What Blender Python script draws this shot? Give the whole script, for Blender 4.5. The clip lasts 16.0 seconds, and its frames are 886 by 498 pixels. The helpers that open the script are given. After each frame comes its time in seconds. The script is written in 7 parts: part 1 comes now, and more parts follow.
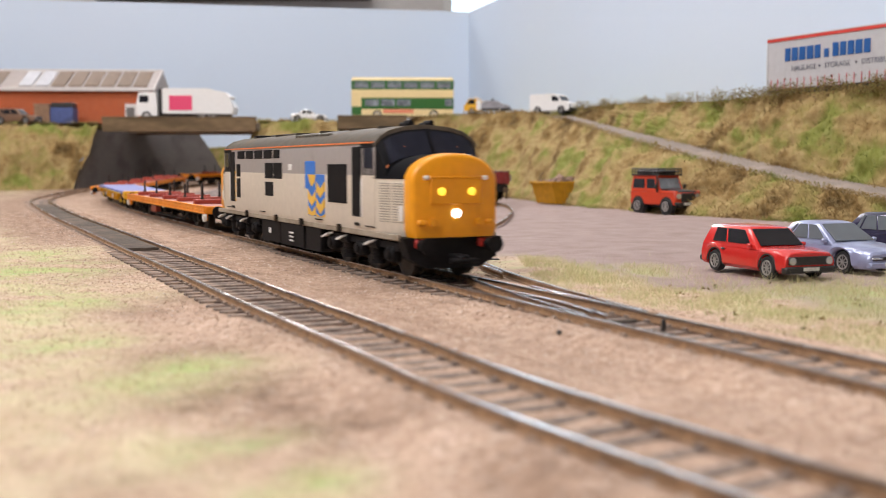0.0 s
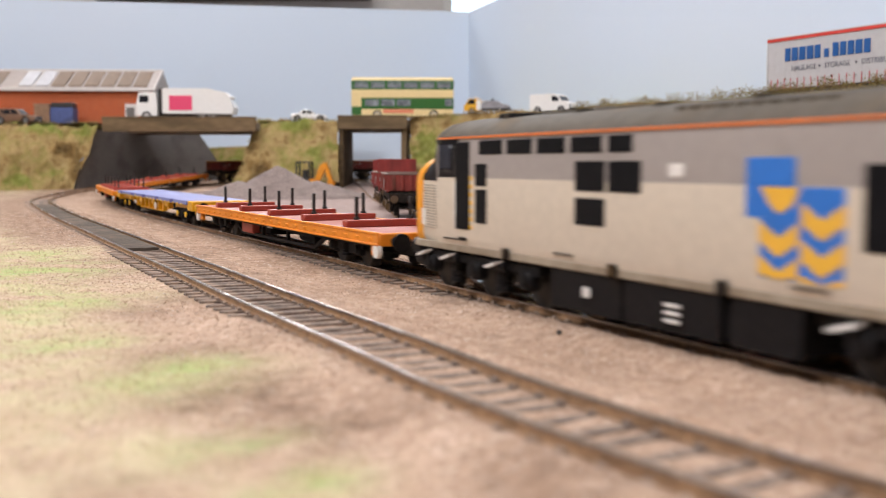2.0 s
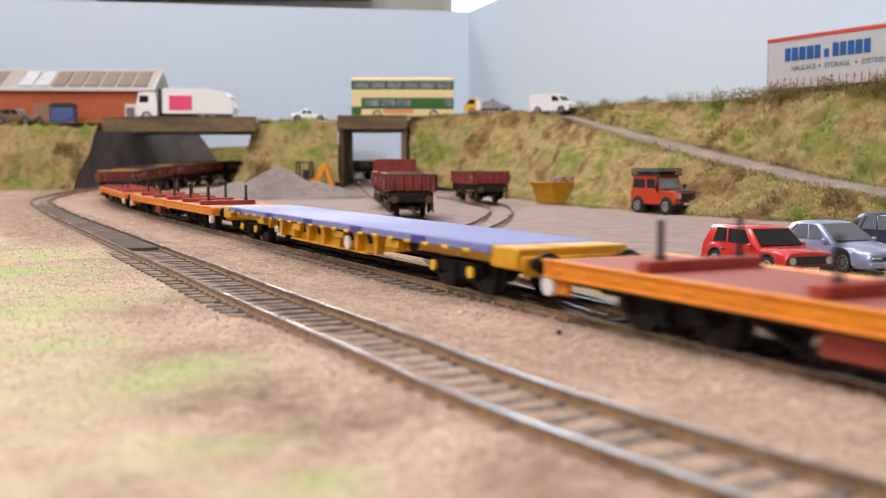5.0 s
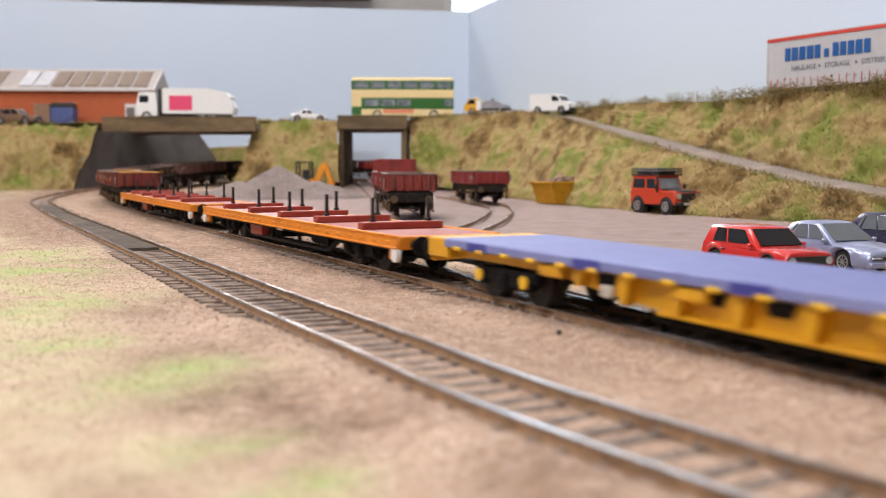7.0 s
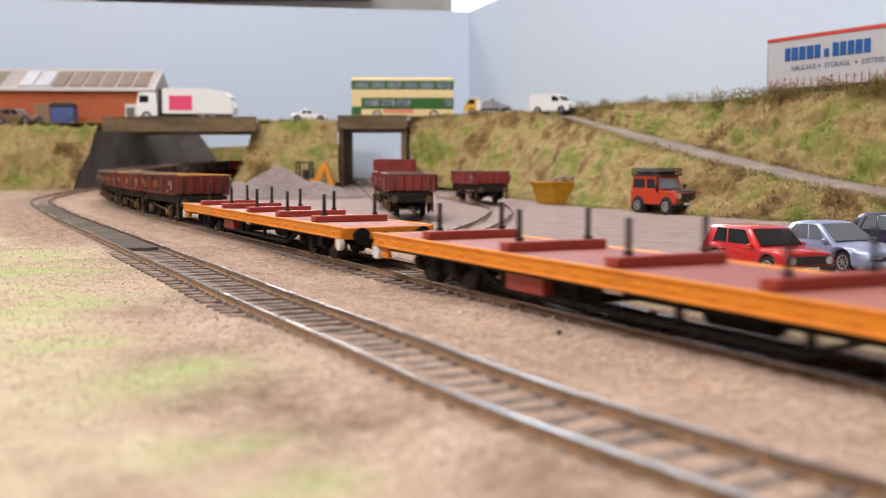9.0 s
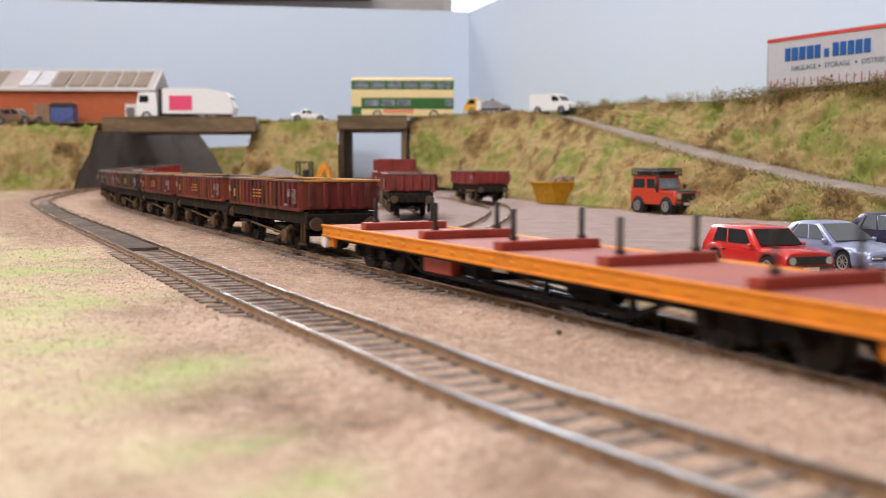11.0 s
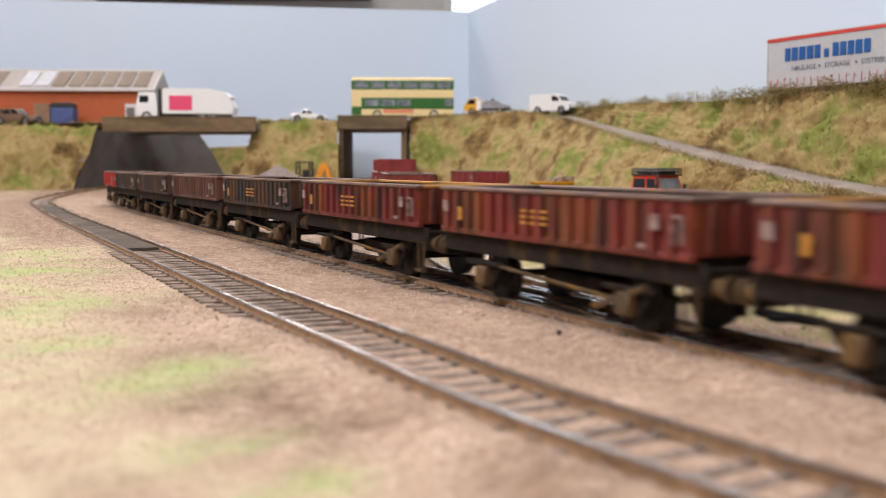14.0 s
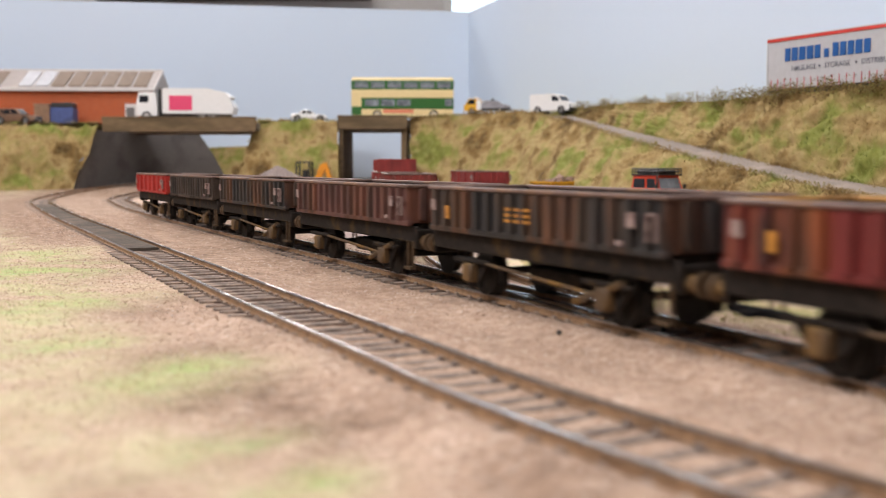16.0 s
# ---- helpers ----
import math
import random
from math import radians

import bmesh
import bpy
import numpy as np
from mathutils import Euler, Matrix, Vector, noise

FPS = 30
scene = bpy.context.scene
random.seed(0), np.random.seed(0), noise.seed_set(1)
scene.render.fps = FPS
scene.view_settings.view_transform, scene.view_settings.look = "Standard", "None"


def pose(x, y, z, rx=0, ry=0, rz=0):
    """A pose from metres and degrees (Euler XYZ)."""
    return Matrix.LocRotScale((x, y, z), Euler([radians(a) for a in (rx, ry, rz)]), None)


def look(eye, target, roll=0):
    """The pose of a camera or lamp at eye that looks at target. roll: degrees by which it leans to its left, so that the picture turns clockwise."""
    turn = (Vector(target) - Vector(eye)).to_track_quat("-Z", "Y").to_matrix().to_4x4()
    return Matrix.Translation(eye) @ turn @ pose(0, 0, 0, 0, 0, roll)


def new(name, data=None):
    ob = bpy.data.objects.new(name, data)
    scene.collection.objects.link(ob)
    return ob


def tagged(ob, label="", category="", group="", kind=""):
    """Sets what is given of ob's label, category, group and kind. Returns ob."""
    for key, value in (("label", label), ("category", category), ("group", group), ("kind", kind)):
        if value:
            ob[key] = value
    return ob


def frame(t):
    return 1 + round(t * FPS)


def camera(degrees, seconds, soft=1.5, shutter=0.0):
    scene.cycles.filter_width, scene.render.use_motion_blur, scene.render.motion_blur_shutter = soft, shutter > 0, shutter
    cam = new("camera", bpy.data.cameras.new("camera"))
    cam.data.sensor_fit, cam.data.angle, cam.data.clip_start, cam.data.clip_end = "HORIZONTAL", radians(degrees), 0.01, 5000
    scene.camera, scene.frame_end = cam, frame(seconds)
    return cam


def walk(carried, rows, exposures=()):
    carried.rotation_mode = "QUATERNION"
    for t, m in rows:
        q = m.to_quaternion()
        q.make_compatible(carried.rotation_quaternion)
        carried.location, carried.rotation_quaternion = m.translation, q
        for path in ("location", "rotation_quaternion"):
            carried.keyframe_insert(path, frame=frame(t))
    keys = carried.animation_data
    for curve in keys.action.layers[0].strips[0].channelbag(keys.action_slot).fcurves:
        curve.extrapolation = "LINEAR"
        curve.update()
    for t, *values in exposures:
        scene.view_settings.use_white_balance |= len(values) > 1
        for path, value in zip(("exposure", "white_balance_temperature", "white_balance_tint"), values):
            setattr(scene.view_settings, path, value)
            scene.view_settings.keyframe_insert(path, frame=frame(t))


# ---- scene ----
cam = camera(45.73, 16.0, soft=0.6, shutter=0.7)
STAND = pose(0, 0, 0.03746, 90 - 4.6, 0, 0)
walk(cam, [(0.0, STAND), (16.0, STAND)])
cam.data.dof.use_dof = True
cam.data.dof.focus_distance = 0.42
cam.data.dof.aperture_fstop = 23.0

# ---- light: a hobby room, ceiling panels, an added fill lamp, a window at the far end ----
scene.view_settings.exposure = -0.25
world = bpy.data.worlds.new("room_air")
scene.world = world
world.use_nodes = True
world.node_tree.nodes["Background"].inputs[0].default_value = (0.75, 0.85, 1.0, 1)
world.node_tree.nodes["Background"].inputs[1].default_value = 0.02


def area_lamp(name, eye, target, sx, sy, watts, colour):
    data = bpy.data.lights.new(name, "AREA")
    data.shape, data.size, data.size_y, data.energy, data.color = "RECTANGLE", sx, sy, watts, colour
    ob = new(name, data)
    ob.matrix_world = look(eye, target)
    return ob


area_lamp("ceiling_lamp_back", (-0.36, 2.64, 1.15), (0.0, 0.9, 0.0), 0.34, 0.34, 29, (1.0, 0.97, 0.985))
area_lamp("ceiling_lamp_front", (-0.75, -0.25, 1.12), (-0.05, 0.7, 0.0), 1.1, 0.5, 25.5, (1.0, 0.97, 0.985))
# added fill that brightens the boards; no known source stands here
area_lamp("ceiling_lamp_middle", (-0.20, 0.85, 1.18), (-0.10, 1.3, 0.0), 0.9, 0.4, 13, (1.0, 0.975, 0.99))
area_lamp("window_light", (0.55, 2.95, 0.75), (0.1, 0.9, 0.05), 0.7, 0.7, 9, (0.72, 0.87, 1.0))

# ---- helpers of this scene: all lengths below are millimetres ----
MM = 0.001


def mm(x, y, z, rx=0, ry=0, rz=0):
    return pose(x * MM, y * MM, z * MM, rx, ry, rz)


class Form:
    """A mesh under construction, in millimetres."""

    def __init__(self):
        self.v, self.f = [], []

    def add(self, verts, faces):
        n = len(self.v)
        self.v += [tuple(v) for v in verts]
        self.f += [tuple(i + n for i in f) for f in faces]
        return self

    def box(self, x0, x1, y0, y1, z0, z1, c=0.0, turn=None):
        """A box with chamfered edges of width c."""
        a = ((x0 + x1) / 2, (y0 + y1) / 2, (z0 + z1) / 2)
        h = (abs(x1 - x0) / 2, abs(y1 - y0) / 2, abs(z1 - z0) / 2)
        if c <= 0:
            vs = [(sx * h[0], sy * h[1], sz * h[2]) for sz in (-1, 1) for sy in (-1, 1) for sx in (-1, 1)]
            fs = [(0, 2, 3, 1), (4, 5, 7, 6), (0, 1, 5, 4), (2, 6, 7, 3), (0, 4, 6, 2), (1, 3, 7, 5)]
        else:
            c = min(c, *(k * 0.9 for k in h))
            vs, ix = [], {}
            for sx in (-1, 1):
                for sy in (-1, 1):
                    for sz in (-1, 1):
                        for k in range(3):
                            ix[sx, sy, sz, k] = len(vs)
                            vs.append(tuple(s * (h[i] - (0 if i == k else c)) for i, s in enumerate((sx, sy, sz))))
            fs = []
            S = (-1, 1)
            ring = ((-1, -1), (1, -1), (1, 1), (-1, 1))
            for k in range(3):
                i, j = (k + 1) % 3, (k + 2) % 3
                for s in S:
                    q = []
                    for a1, b1 in ring:
                        t = [0, 0, 0]
                        t[k], t[i], t[j] = s, a1, b1
                        q.append(ix[(*t, k)])
                    fs.append(tuple(q if s > 0 else q[::-1]))
                for a1 in S:
                    for b1 in S:
                        q = []
                        for s, kk in ((-1, i), (1, i), (1, j), (-1, j)):
                            t = [0, 0, 0]
                            t[k], t[i], t[j] = s, a1, b1
                            q.append(ix[(*t, kk)])
                        fs.append(tuple(q if a1 * b1 < 0 else q[::-1]))
            for sx in S:
                for sy in S:
                    for sz in S:
                        q = [ix[sx, sy, sz, k] for k in range(3)]
                        fs.append(tuple(q if sx * sy * sz > 0 else q[::-1]))
        if turn is not None:
            vs = [turn @ Vector(v) for v in vs]
        return self.add([(v[0] + a[0], v[1] + a[1], v[2] + a[2]) for v in vs], fs)

    def tube(self, p, q, r, n=12, r2=None, caps=True):
        p, q = Vector(p), Vector(q)
        r2 = r if r2 is None else r2
        w = (q - p).normalized()
        u = w.orthogonal().normalized()
        s = w.cross(u)
        vs = []
        for c, rr in ((p, r), (q, r2)):
            for i in range(n):
                a = 2 * math.pi * i / n
                vs.append(c + u * (rr * math.cos(a)) + s * (rr * math.sin(a)))
        fs = [(i, (i + 1) % n, n + (i + 1) % n, n + i) for i in range(n)]
        if caps:
            fs += [tuple(range(n))[::-1], tuple(range(n, 2 * n))]
        return self.add(vs, fs)

    def turned(self, prof, n=20, axis="y"):
        """A body of revolution from (radius, height) pairs."""
        vs, fs = [], []
        for r, h in prof:
            for i in range(n):
                a = 2 * math.pi * i / n
                c, s = r * math.cos(a), r * math.sin(a)
                vs.append({"y": (c, h, -s), "z": (c, s, h), "x": (h, c, s)}[axis])
        m = len(prof)
        for k in range(m - 1):
            for i in range(n):
                j = (i + 1) % n
                fs.append((k * n + i, k * n + j, (k + 1) * n + j, (k + 1) * n + i))
        fs += [tuple(range(n))[::-1], tuple(range((m - 1) * n, m * n))]
        return self.add(vs, fs)

    def slab(self, outline, axis, a, b):
        """A polygon (two coordinates) pushed along axis from a to b."""
        n = len(outline)
        put = {"x": lambda u, v, w: (w, u, v), "y": lambda u, v, w: (u, w, v), "z": lambda u, v, w: (u, v, w)}[axis]
        vs = [put(u, v, a) for u, v in outline] + [put(u, v, b) for u, v in outline]
        fs = [tuple(range(n))[::-1], tuple(range(n, 2 * n))] + [(i, (i + 1) % n, n + (i + 1) % n, n + i) for i in range(n)]
        return self.add(vs, fs)

    def loft(self, rings, closed=True, caps=True):
        n = len(rings[0])
        vs = [v for r in rings for v in r]
        fs = []
        for k in range(len(rings) - 1):
            for i in range(n if closed else n - 1):
                j = (i + 1) % n
                fs.append((k * n + i, k * n + j, (k + 1) * n + j, (k + 1) * n + i))
        if caps and closed:
            fs += [tuple(range(n))[::-1], tuple(range((len(rings) - 1) * n, len(rings) * n))]
        return self.add(vs, fs)

    def moved(self, m):
        self.v = [tuple(m @ Vector(v)) for v in self.v]
        return self

    def mesh(self, name, material, smooth=False):
        me = bpy.data.meshes.new(name)
        me.from_pydata([(a * MM, b * MM, c * MM) for a, b, c in self.v], [], self.f)
        bm = bmesh.new()
        bm.from_mesh(me)
        bmesh.ops.recalc_face_normals(bm, faces=bm.faces)
        bm.to_mesh(me)
        bm.free()
        if material:
            me.materials.append(material)
        if smooth:
            me.shade_smooth()
            if smooth != "all":
                me.set_sharp_from_angle(angle=radians(38))
        return me


def part(name, form, material, parent=None, label="", smooth=True, at=None):
    ob = new(name, form if isinstance(form, bpy.types.Mesh) else form.mesh(name, material, smooth))
    if parent is not None:
        ob.parent = parent
    if at is not None:
        ob.matrix_basis = at
    return tagged(ob, label)


def thing(name, m, label, category, group="", kind=""):
    ob = new(name)
    ob.empty_display_size = 0.01
    ob.matrix_basis = m
    return tagged(ob, label, category, group, kind)


# ---- materials ----
def material(name, base, rough=0.6, metal=0.0, grain=900.0, vary=0.12, bump=0.0, dirt=None, dirt_at=0.55, dirt_scale=90.0,
             spec=0.5, coat=0.0, per_piece=0.0, stretch=None):
    """Base colour with fine grain and, where dirt is given, larger stains of that colour."""
    m = bpy.data.materials.new(name)
    m.use_nodes = True
    nt = m.node_tree
    b = nt.nodes["Principled BSDF"]
    b.inputs["Roughness"].default_value, b.inputs["Metallic"].default_value = rough, metal
    b.inputs["Specular IOR Level"].default_value = spec
    b.inputs["Coat Weight"].default_value = coat
    co = nt.nodes.new("ShaderNodeTexCoord").outputs["Object"]
    if stretch:
        mp = nt.nodes.new("ShaderNodeMapping")
        mp.inputs["Scale"].default_value = stretch
        nt.links.new(co, mp.inputs["Vector"])
        co = mp.outputs["Vector"]

    def noise_tex(scale, detail=4):
        n = nt.nodes.new("ShaderNodeTexNoise")
        n.inputs["Scale"].default_value, n.inputs["Detail"].default_value = scale, detail
        nt.links.new(co, n.inputs["Vector"])
        return n.outputs["Fac"]

    def mix(fac, a, c):
        x = nt.nodes.new("ShaderNodeMix")
        x.data_type = "RGBA"
        for sock, val in ((x.inputs["Factor"], fac), (x.inputs["A"], a), (x.inputs["B"], c)):
            if isinstance(val, bpy.types.NodeSocket):
                nt.links.new(val, sock)
            else:
                sock.default_value = val if not isinstance(val, tuple) else (*val[:3], 1)
        return x.outputs["Result"]

    def ramp(fac, lo, hi):
        r = nt.nodes.new("ShaderNodeMapRange")
        r.inputs["From Min"].default_value, r.inputs["From Max"].default_value = lo, hi
        nt.links.new(fac, r.inputs["Value"])
        return r.outputs["Result"]

    g = noise_tex(grain)
    col = mix(ramp(g, 0.3, 0.7), tuple(c * (1 - vary) for c in base), tuple(min(1, c * (1 + vary)) for c in base))
    if per_piece:
        info = nt.nodes.new("ShaderNodeObjectInfo")
        col = mix(ramp(info.outputs["Random"], 0, 1 / per_piece), col, tuple(c * 0.55 for c in base))
    if dirt:
        d = ramp(noise_tex(dirt_scale, 6), dirt_at, dirt_at + 0.18)
        col = mix(d, col, dirt)
        r = nt.nodes.new("ShaderNodeMapRange")
        r.inputs["To Min"].default_value, r.inputs["To Max"].default_value = rough, min(1, rough + 0.25)
        nt.links.new(d, r.inputs["Value"])
        nt.links.new(r.outputs["Result"], b.inputs["Roughness"])
    nt.links.new(col, b.inputs["Base Color"])
    if bump:
        bp = nt.nodes.new("ShaderNodeBump")
        bp.inputs["Strength"].default_value, bp.inputs["Distance"].default_value = bump, 0.0006
        nt.links.new(g, bp.inputs["Height"])
        nt.links.new(bp.outputs["Normal"], b.inputs["Normal"])
    return m


def glow(name, colour, strength):
    m = bpy.data.materials.new(name)
    m.use_nodes = True
    b = m.node_tree.nodes["Principled BSDF"]
    b.inputs["Base Color"].default_value = (*colour, 1)
    b.inputs["Emission Color"].default_value = (*colour, 1)
    b.inputs["Emission Strength"].default_value = strength
    return m


RAIL_SIDE = material("rusty_rail", (0.31, 0.185, 0.10), 0.7, 0.0, 700, 0.3, 0.2, (0.19, 0.11, 0.06), 0.52, 120)
RAIL_TOP = material("worn_rail_head", (0.50, 0.48, 0.47), 0.24, 1.0, 500, 0.15, 0, (0.20, 0.15, 0.115), 0.52, 28)
POLISHED = material("polished_blade", (0.62, 0.62, 0.64), 0.26, 1.0, 500, 0.1, 0, (0.30, 0.25, 0.21), 0.6, 60)
INFILL = material("dark_infill_board", (0.115, 0.095, 0.08), 0.95, 0, 400, 0.25, 0.3, (0.21, 0.16, 0.125), 0.5, 45, spec=0.1)
SLEEPER = material("weathered_sleeper", (0.24, 0.185, 0.155), 0.85, 0, 900, 0.3, 0.5, (0.42, 0.315, 0.25), 0.50, 160, per_piece=0.5)
CONCRETE = material("grey_concrete", (0.16, 0.15, 0.145), 0.9, 0, 600, 0.15, 0.3, (0.10, 0.09, 0.085), 0.5, 20)
TIMBER = material("brown_beam", (0.17, 0.115, 0.06), 0.85, 0, 300, 0.25, 0.4, (0.09, 0.065, 0.035), 0.48, 40, stretch=(0.25, 1, 1))
BOARD = material("pale_blue_board", (0.62, 0.72, 0.86), 0.75, 0, 900, 0.02, 0.05, (0.63, 0.72, 0.85), 0.5, 3)
ROAD = material("grey_road", (0.28, 0.235, 0.205), 0.95, 0, 900, 0.25, 0.4, (0.37, 0.305, 0.26), 0.48, 45, spec=0.1)
WALL = material("room_wall", (0.72, 0.68, 0.66), 0.9, 0, 60, 0.03)
CEIL = material("room_ceiling", (0.80, 0.79, 0.77), 0.9, 0, 60, 0.03)
CARPET = material("room_carpet", (0.20, 0.17, 0.15), 1.0, 0, 400, 0.2)
BLACK = material("black_underframe", (0.009, 0.008, 0.009), 0.65, 0.0, 500, 0.3, 0.1, (0.024, 0.019, 0.016), 0.58, 120, spec=0.18)
GRIME = material("grimy_underframe", (0.021, 0.016, 0.013), 0.85, 0, 500, 0.4, 0.2, (0.11, 0.062, 0.022), 0.57, 110, spec=0.2)
STEEL = material("dark_steel_wheel", (0.032, 0.026, 0.022), 0.6, 0.3, 400, 0.2)

# ---- the lie of the land ----
def smooth01(u):
    u = min(1, max(0, u))
    return u * u * (3 - 2 * u)


def rise(x, y):
    """The base climbs gently towards the bridges."""
    return 12.0 * smooth01((y - 1100) / 400)


def spline(points, step=2.0):
    """Points every step mm along a Catmull-Rom curve."""
    P = [np.array(q, float) for q in points]
    P = [2 * P[0] - P[1]] + P + [2 * P[-1] - P[-2]]
    out = []
    for i in range(1, len(P) - 2):
        n = max(2, int(np.linalg.norm(P[i + 1] - P[i]) / 2))
        for k in range(n):
            t = k / n
            a, b, c, d = P[i - 1:i + 3]
            out.append(0.5 * (2 * b + (c - a) * t + (2 * a - 5 * b + 4 * c - d) * t * t + (3 * b - a - 3 * c + d) * t ** 3))
    out.append(P[-2])
    out = np.array(out)
    s = np.r_[0, np.cumsum(np.linalg.norm(np.diff(out, axis=0), axis=1))]
    q = np.arange(0, s[-1], step)
    return np.stack([np.interp(q, s, out[:, k]) for k in (0, 1)], 1), step


def ring_points(cx, cy, r, a0, a1, n):
    return [(cx + r * math.cos(radians(a0 + (a1 - a0) * i / n)), cy + r * math.sin(radians(a0 + (a1 - a0) * i / n))) for i in range(n + 1)]


MAIN, _ = spline([(1400, 1646), (1000, 1646), (600, 1646), (350, 1646), (220, 1646)] + ring_points(100, 1196, 450, 90, 195, 10)
                 + [(-319.3, 1035.3), (-287.8, 951.1), (-254.6, 867.4), (-218.5, 785.0), (-180.8, 703.2), (-142.4, 621.8), (-103.6, 540.7),
                    (-64.6, 459.5), (-25.7, 378.4), (13.2, 297.2), (52.2, 216.1), (91.4, 135.1), (122.1, 72.2), (161.4, -8.8),
                    (270.8, -233.6), (533.3, -773.1), (796, -1313)])
FRONT, _ = spline([(900, 1730), (500, 1730), (220, 1730), (60, 1732), (-60, 1724), (-180, 1688), (-288, 1604), (-366, 1492), (-412, 1384), (-432, 1280), (-431, 1180), (-412, 1082), (-376, 982),
                   (-333.2, 883.8), (-260.4, 722.3), (-184.1, 563.2), (-117.6, 423.6), (-80.3, 345.9), (-50.0, 281.5), (-27.9, 236.6), (-10.1, 200.5), (3.5, 171.3),
                     (15, 150), (25.5, 132.5), (34.4, 118.3), (42.8, 105.6), (55.2, 88), (90, 30), (150, -65), (300, -290), (600, -760)])
SIDING, _ = spline([(50, 221), (43, 237), (26, 288), (9, 355), (-1, 430), (-10, 530), (-21, 690), (-36, 850), (-58, 1050), (-84, 1250), (-112, 1450), (-135, 1600)])
SPUR, _ = spline([(-1, 430), (4, 500), (14, 570), (28, 650), (39, 740), (46, 840), (43, 945), (24, 1050), (0, 1150)])
RAIL_Z = 3.0


def headings(P):
    T = np.gradient(P, axis=0)
    return T / np.linalg.norm(T, axis=1)[:, None]


def rail_form(P, lat, a=0, b=None):
    """The rail's web and foot, and its head, swept along P at the side offset lat."""
    P = P[a:b]
    T = headings(P)
    N = np.stack([-T[:, 1], T[:, 0]], 1)
    C = P + lat * N
    foot = [(-0.62, 0.9), (0.62, 0.9), (0.62, 1.2), (0.24, 1.4), (0.24, 2.3), (0.42, 2.45), (-0.42, 2.45), (-0.24, 2.3), (-0.24, 1.4), (-0.62, 1.2)]
    head = [(-0.42, 2.45), (0.42, 2.45), (0.42, 2.86), (0.3, 3.0), (-0.3, 3.0), (-0.42, 2.86)]
    rings = [[], []]
    for c, n in zip(C[::3], N[::3]):
        up = rise(c[0], c[1])
        for store, prof in zip(rings, (foot, head)):
            store.append([(c[0] + n[0] * u, c[1] + n[1] * u, w + up) for u, w in prof])
    return Form().loft(rings[0]), Form().loft(rings[1])


def lay_track(name, P, label, first, last, buried=False, lat=(-8.25, 8.25), trims=((0, None), (0, None)), gap=7.3):
    track = thing(name, mm(0, 0, 0), label, "railway track", kind="structure")
    for side, (a, b) in zip(lat, trims):
        web, head = rail_form(P, side, a, b)
        r = part("rail", web, RAIL_SIDE, track, smooth=False)
        part("rail_head", head, RAIL_TOP, r, "worn shiny rail head", smooth=False)
    if buried:
        return track
    T = headings(P)
    tie = Form().box(-1.3, 1.3, -14.5, 14.5, -1.2, 0.95, 0.25).mesh("sleeper", SLEEPER)
    chair = Form()
    for s in (-8.25, 8.25):
        for q in (-1.45, 1.45):
            chair.box(-0.8, 0.8, s + q - 0.5, s + q + 0.5, 0.9, 1.6, 0.2)
    chair = chair.mesh("rail_chair", SLEEPER)
    count = 0
    k = first
    while k < last and count < 300:
        c, t = P[int(k)], T[int(k)]
        m = mm(c[0], c[1], rise(c[0], c[1]) + random.uniform(-0.15, 0.1), 0, 0, math.degrees(math.atan2(t[1], t[0])) + random.uniform(-1, 1))
        s = part("sleeper", tie, None, track, at=m)
        part("rail_chair", chair, None, s)
        k += gap / 2
        count += 1
    return track


def arc_index(P, x, y):
    return int(np.argmin((P[:, 0] - x) ** 2 + (P[:, 1] - y) ** 2))


lay_track("front_track", FRONT, "weathered single track with brown sleepers in ballast", arc_index(FRONT, -430, 1100), arc_index(FRONT, 110, -10))
turnout = lay_track("main_track", MAIN, "weathered main line track with turnout in ballast", arc_index(MAIN, -345, 1250), arc_index(MAIN, 170, -20), trims=((0, None), (0, None)))
lay_track("siding_track", SIDING, "rusty siding track sunk in yard dirt", 0, 0, True, trims=((8, None), (12, None)))
lay_track("spur_track", SPUR, "rusty curved spur sunk in yard dirt", 0, 0, True)
# turnout ironwork: polished blade, check rail, stretcher bar and end block
for nm, pts, lift in (("switch_blade", [(25, 296.3), (32.5, 278.1), (43.4, 253.5), (48.6, 244.2)], 0.12), ("switch_blade", [(9.5, 312), (16.6, 289.5), (28.2, 265.2), (37.6, 238.5)], 0.05), ("check_rail", [(13.7, 358.3), (16.9, 345.0), (19.6, 332.0)], 0.1)):
    web, head = rail_form(spline(pts)[0], 0)
    b = part(nm, web.moved(Matrix.Translation((0, 0, lift))), RAIL_SIDE, turnout, smooth=False)
    part("blade_top", head.moved(Matrix.Translation((0, 0, lift + 0.1))), POLISHED, b, "bright worn blade top", smooth=False)
part("stretcher_bar", Form().box(-4.2, 4.2, -0.9, 0.9, 0.9, 1.7, 0.2), INFILL, turnout, at=mm(41.0, 240.0, 0, 0, 0, 26))
part("end_block", Form().box(-1.6, 1.6, -0.8, 0.8, 0.6, 3.2, 0.2), RAIL_SIDE, turnout, at=mm(48.9, 243.2, 0, 0, 0, -64))
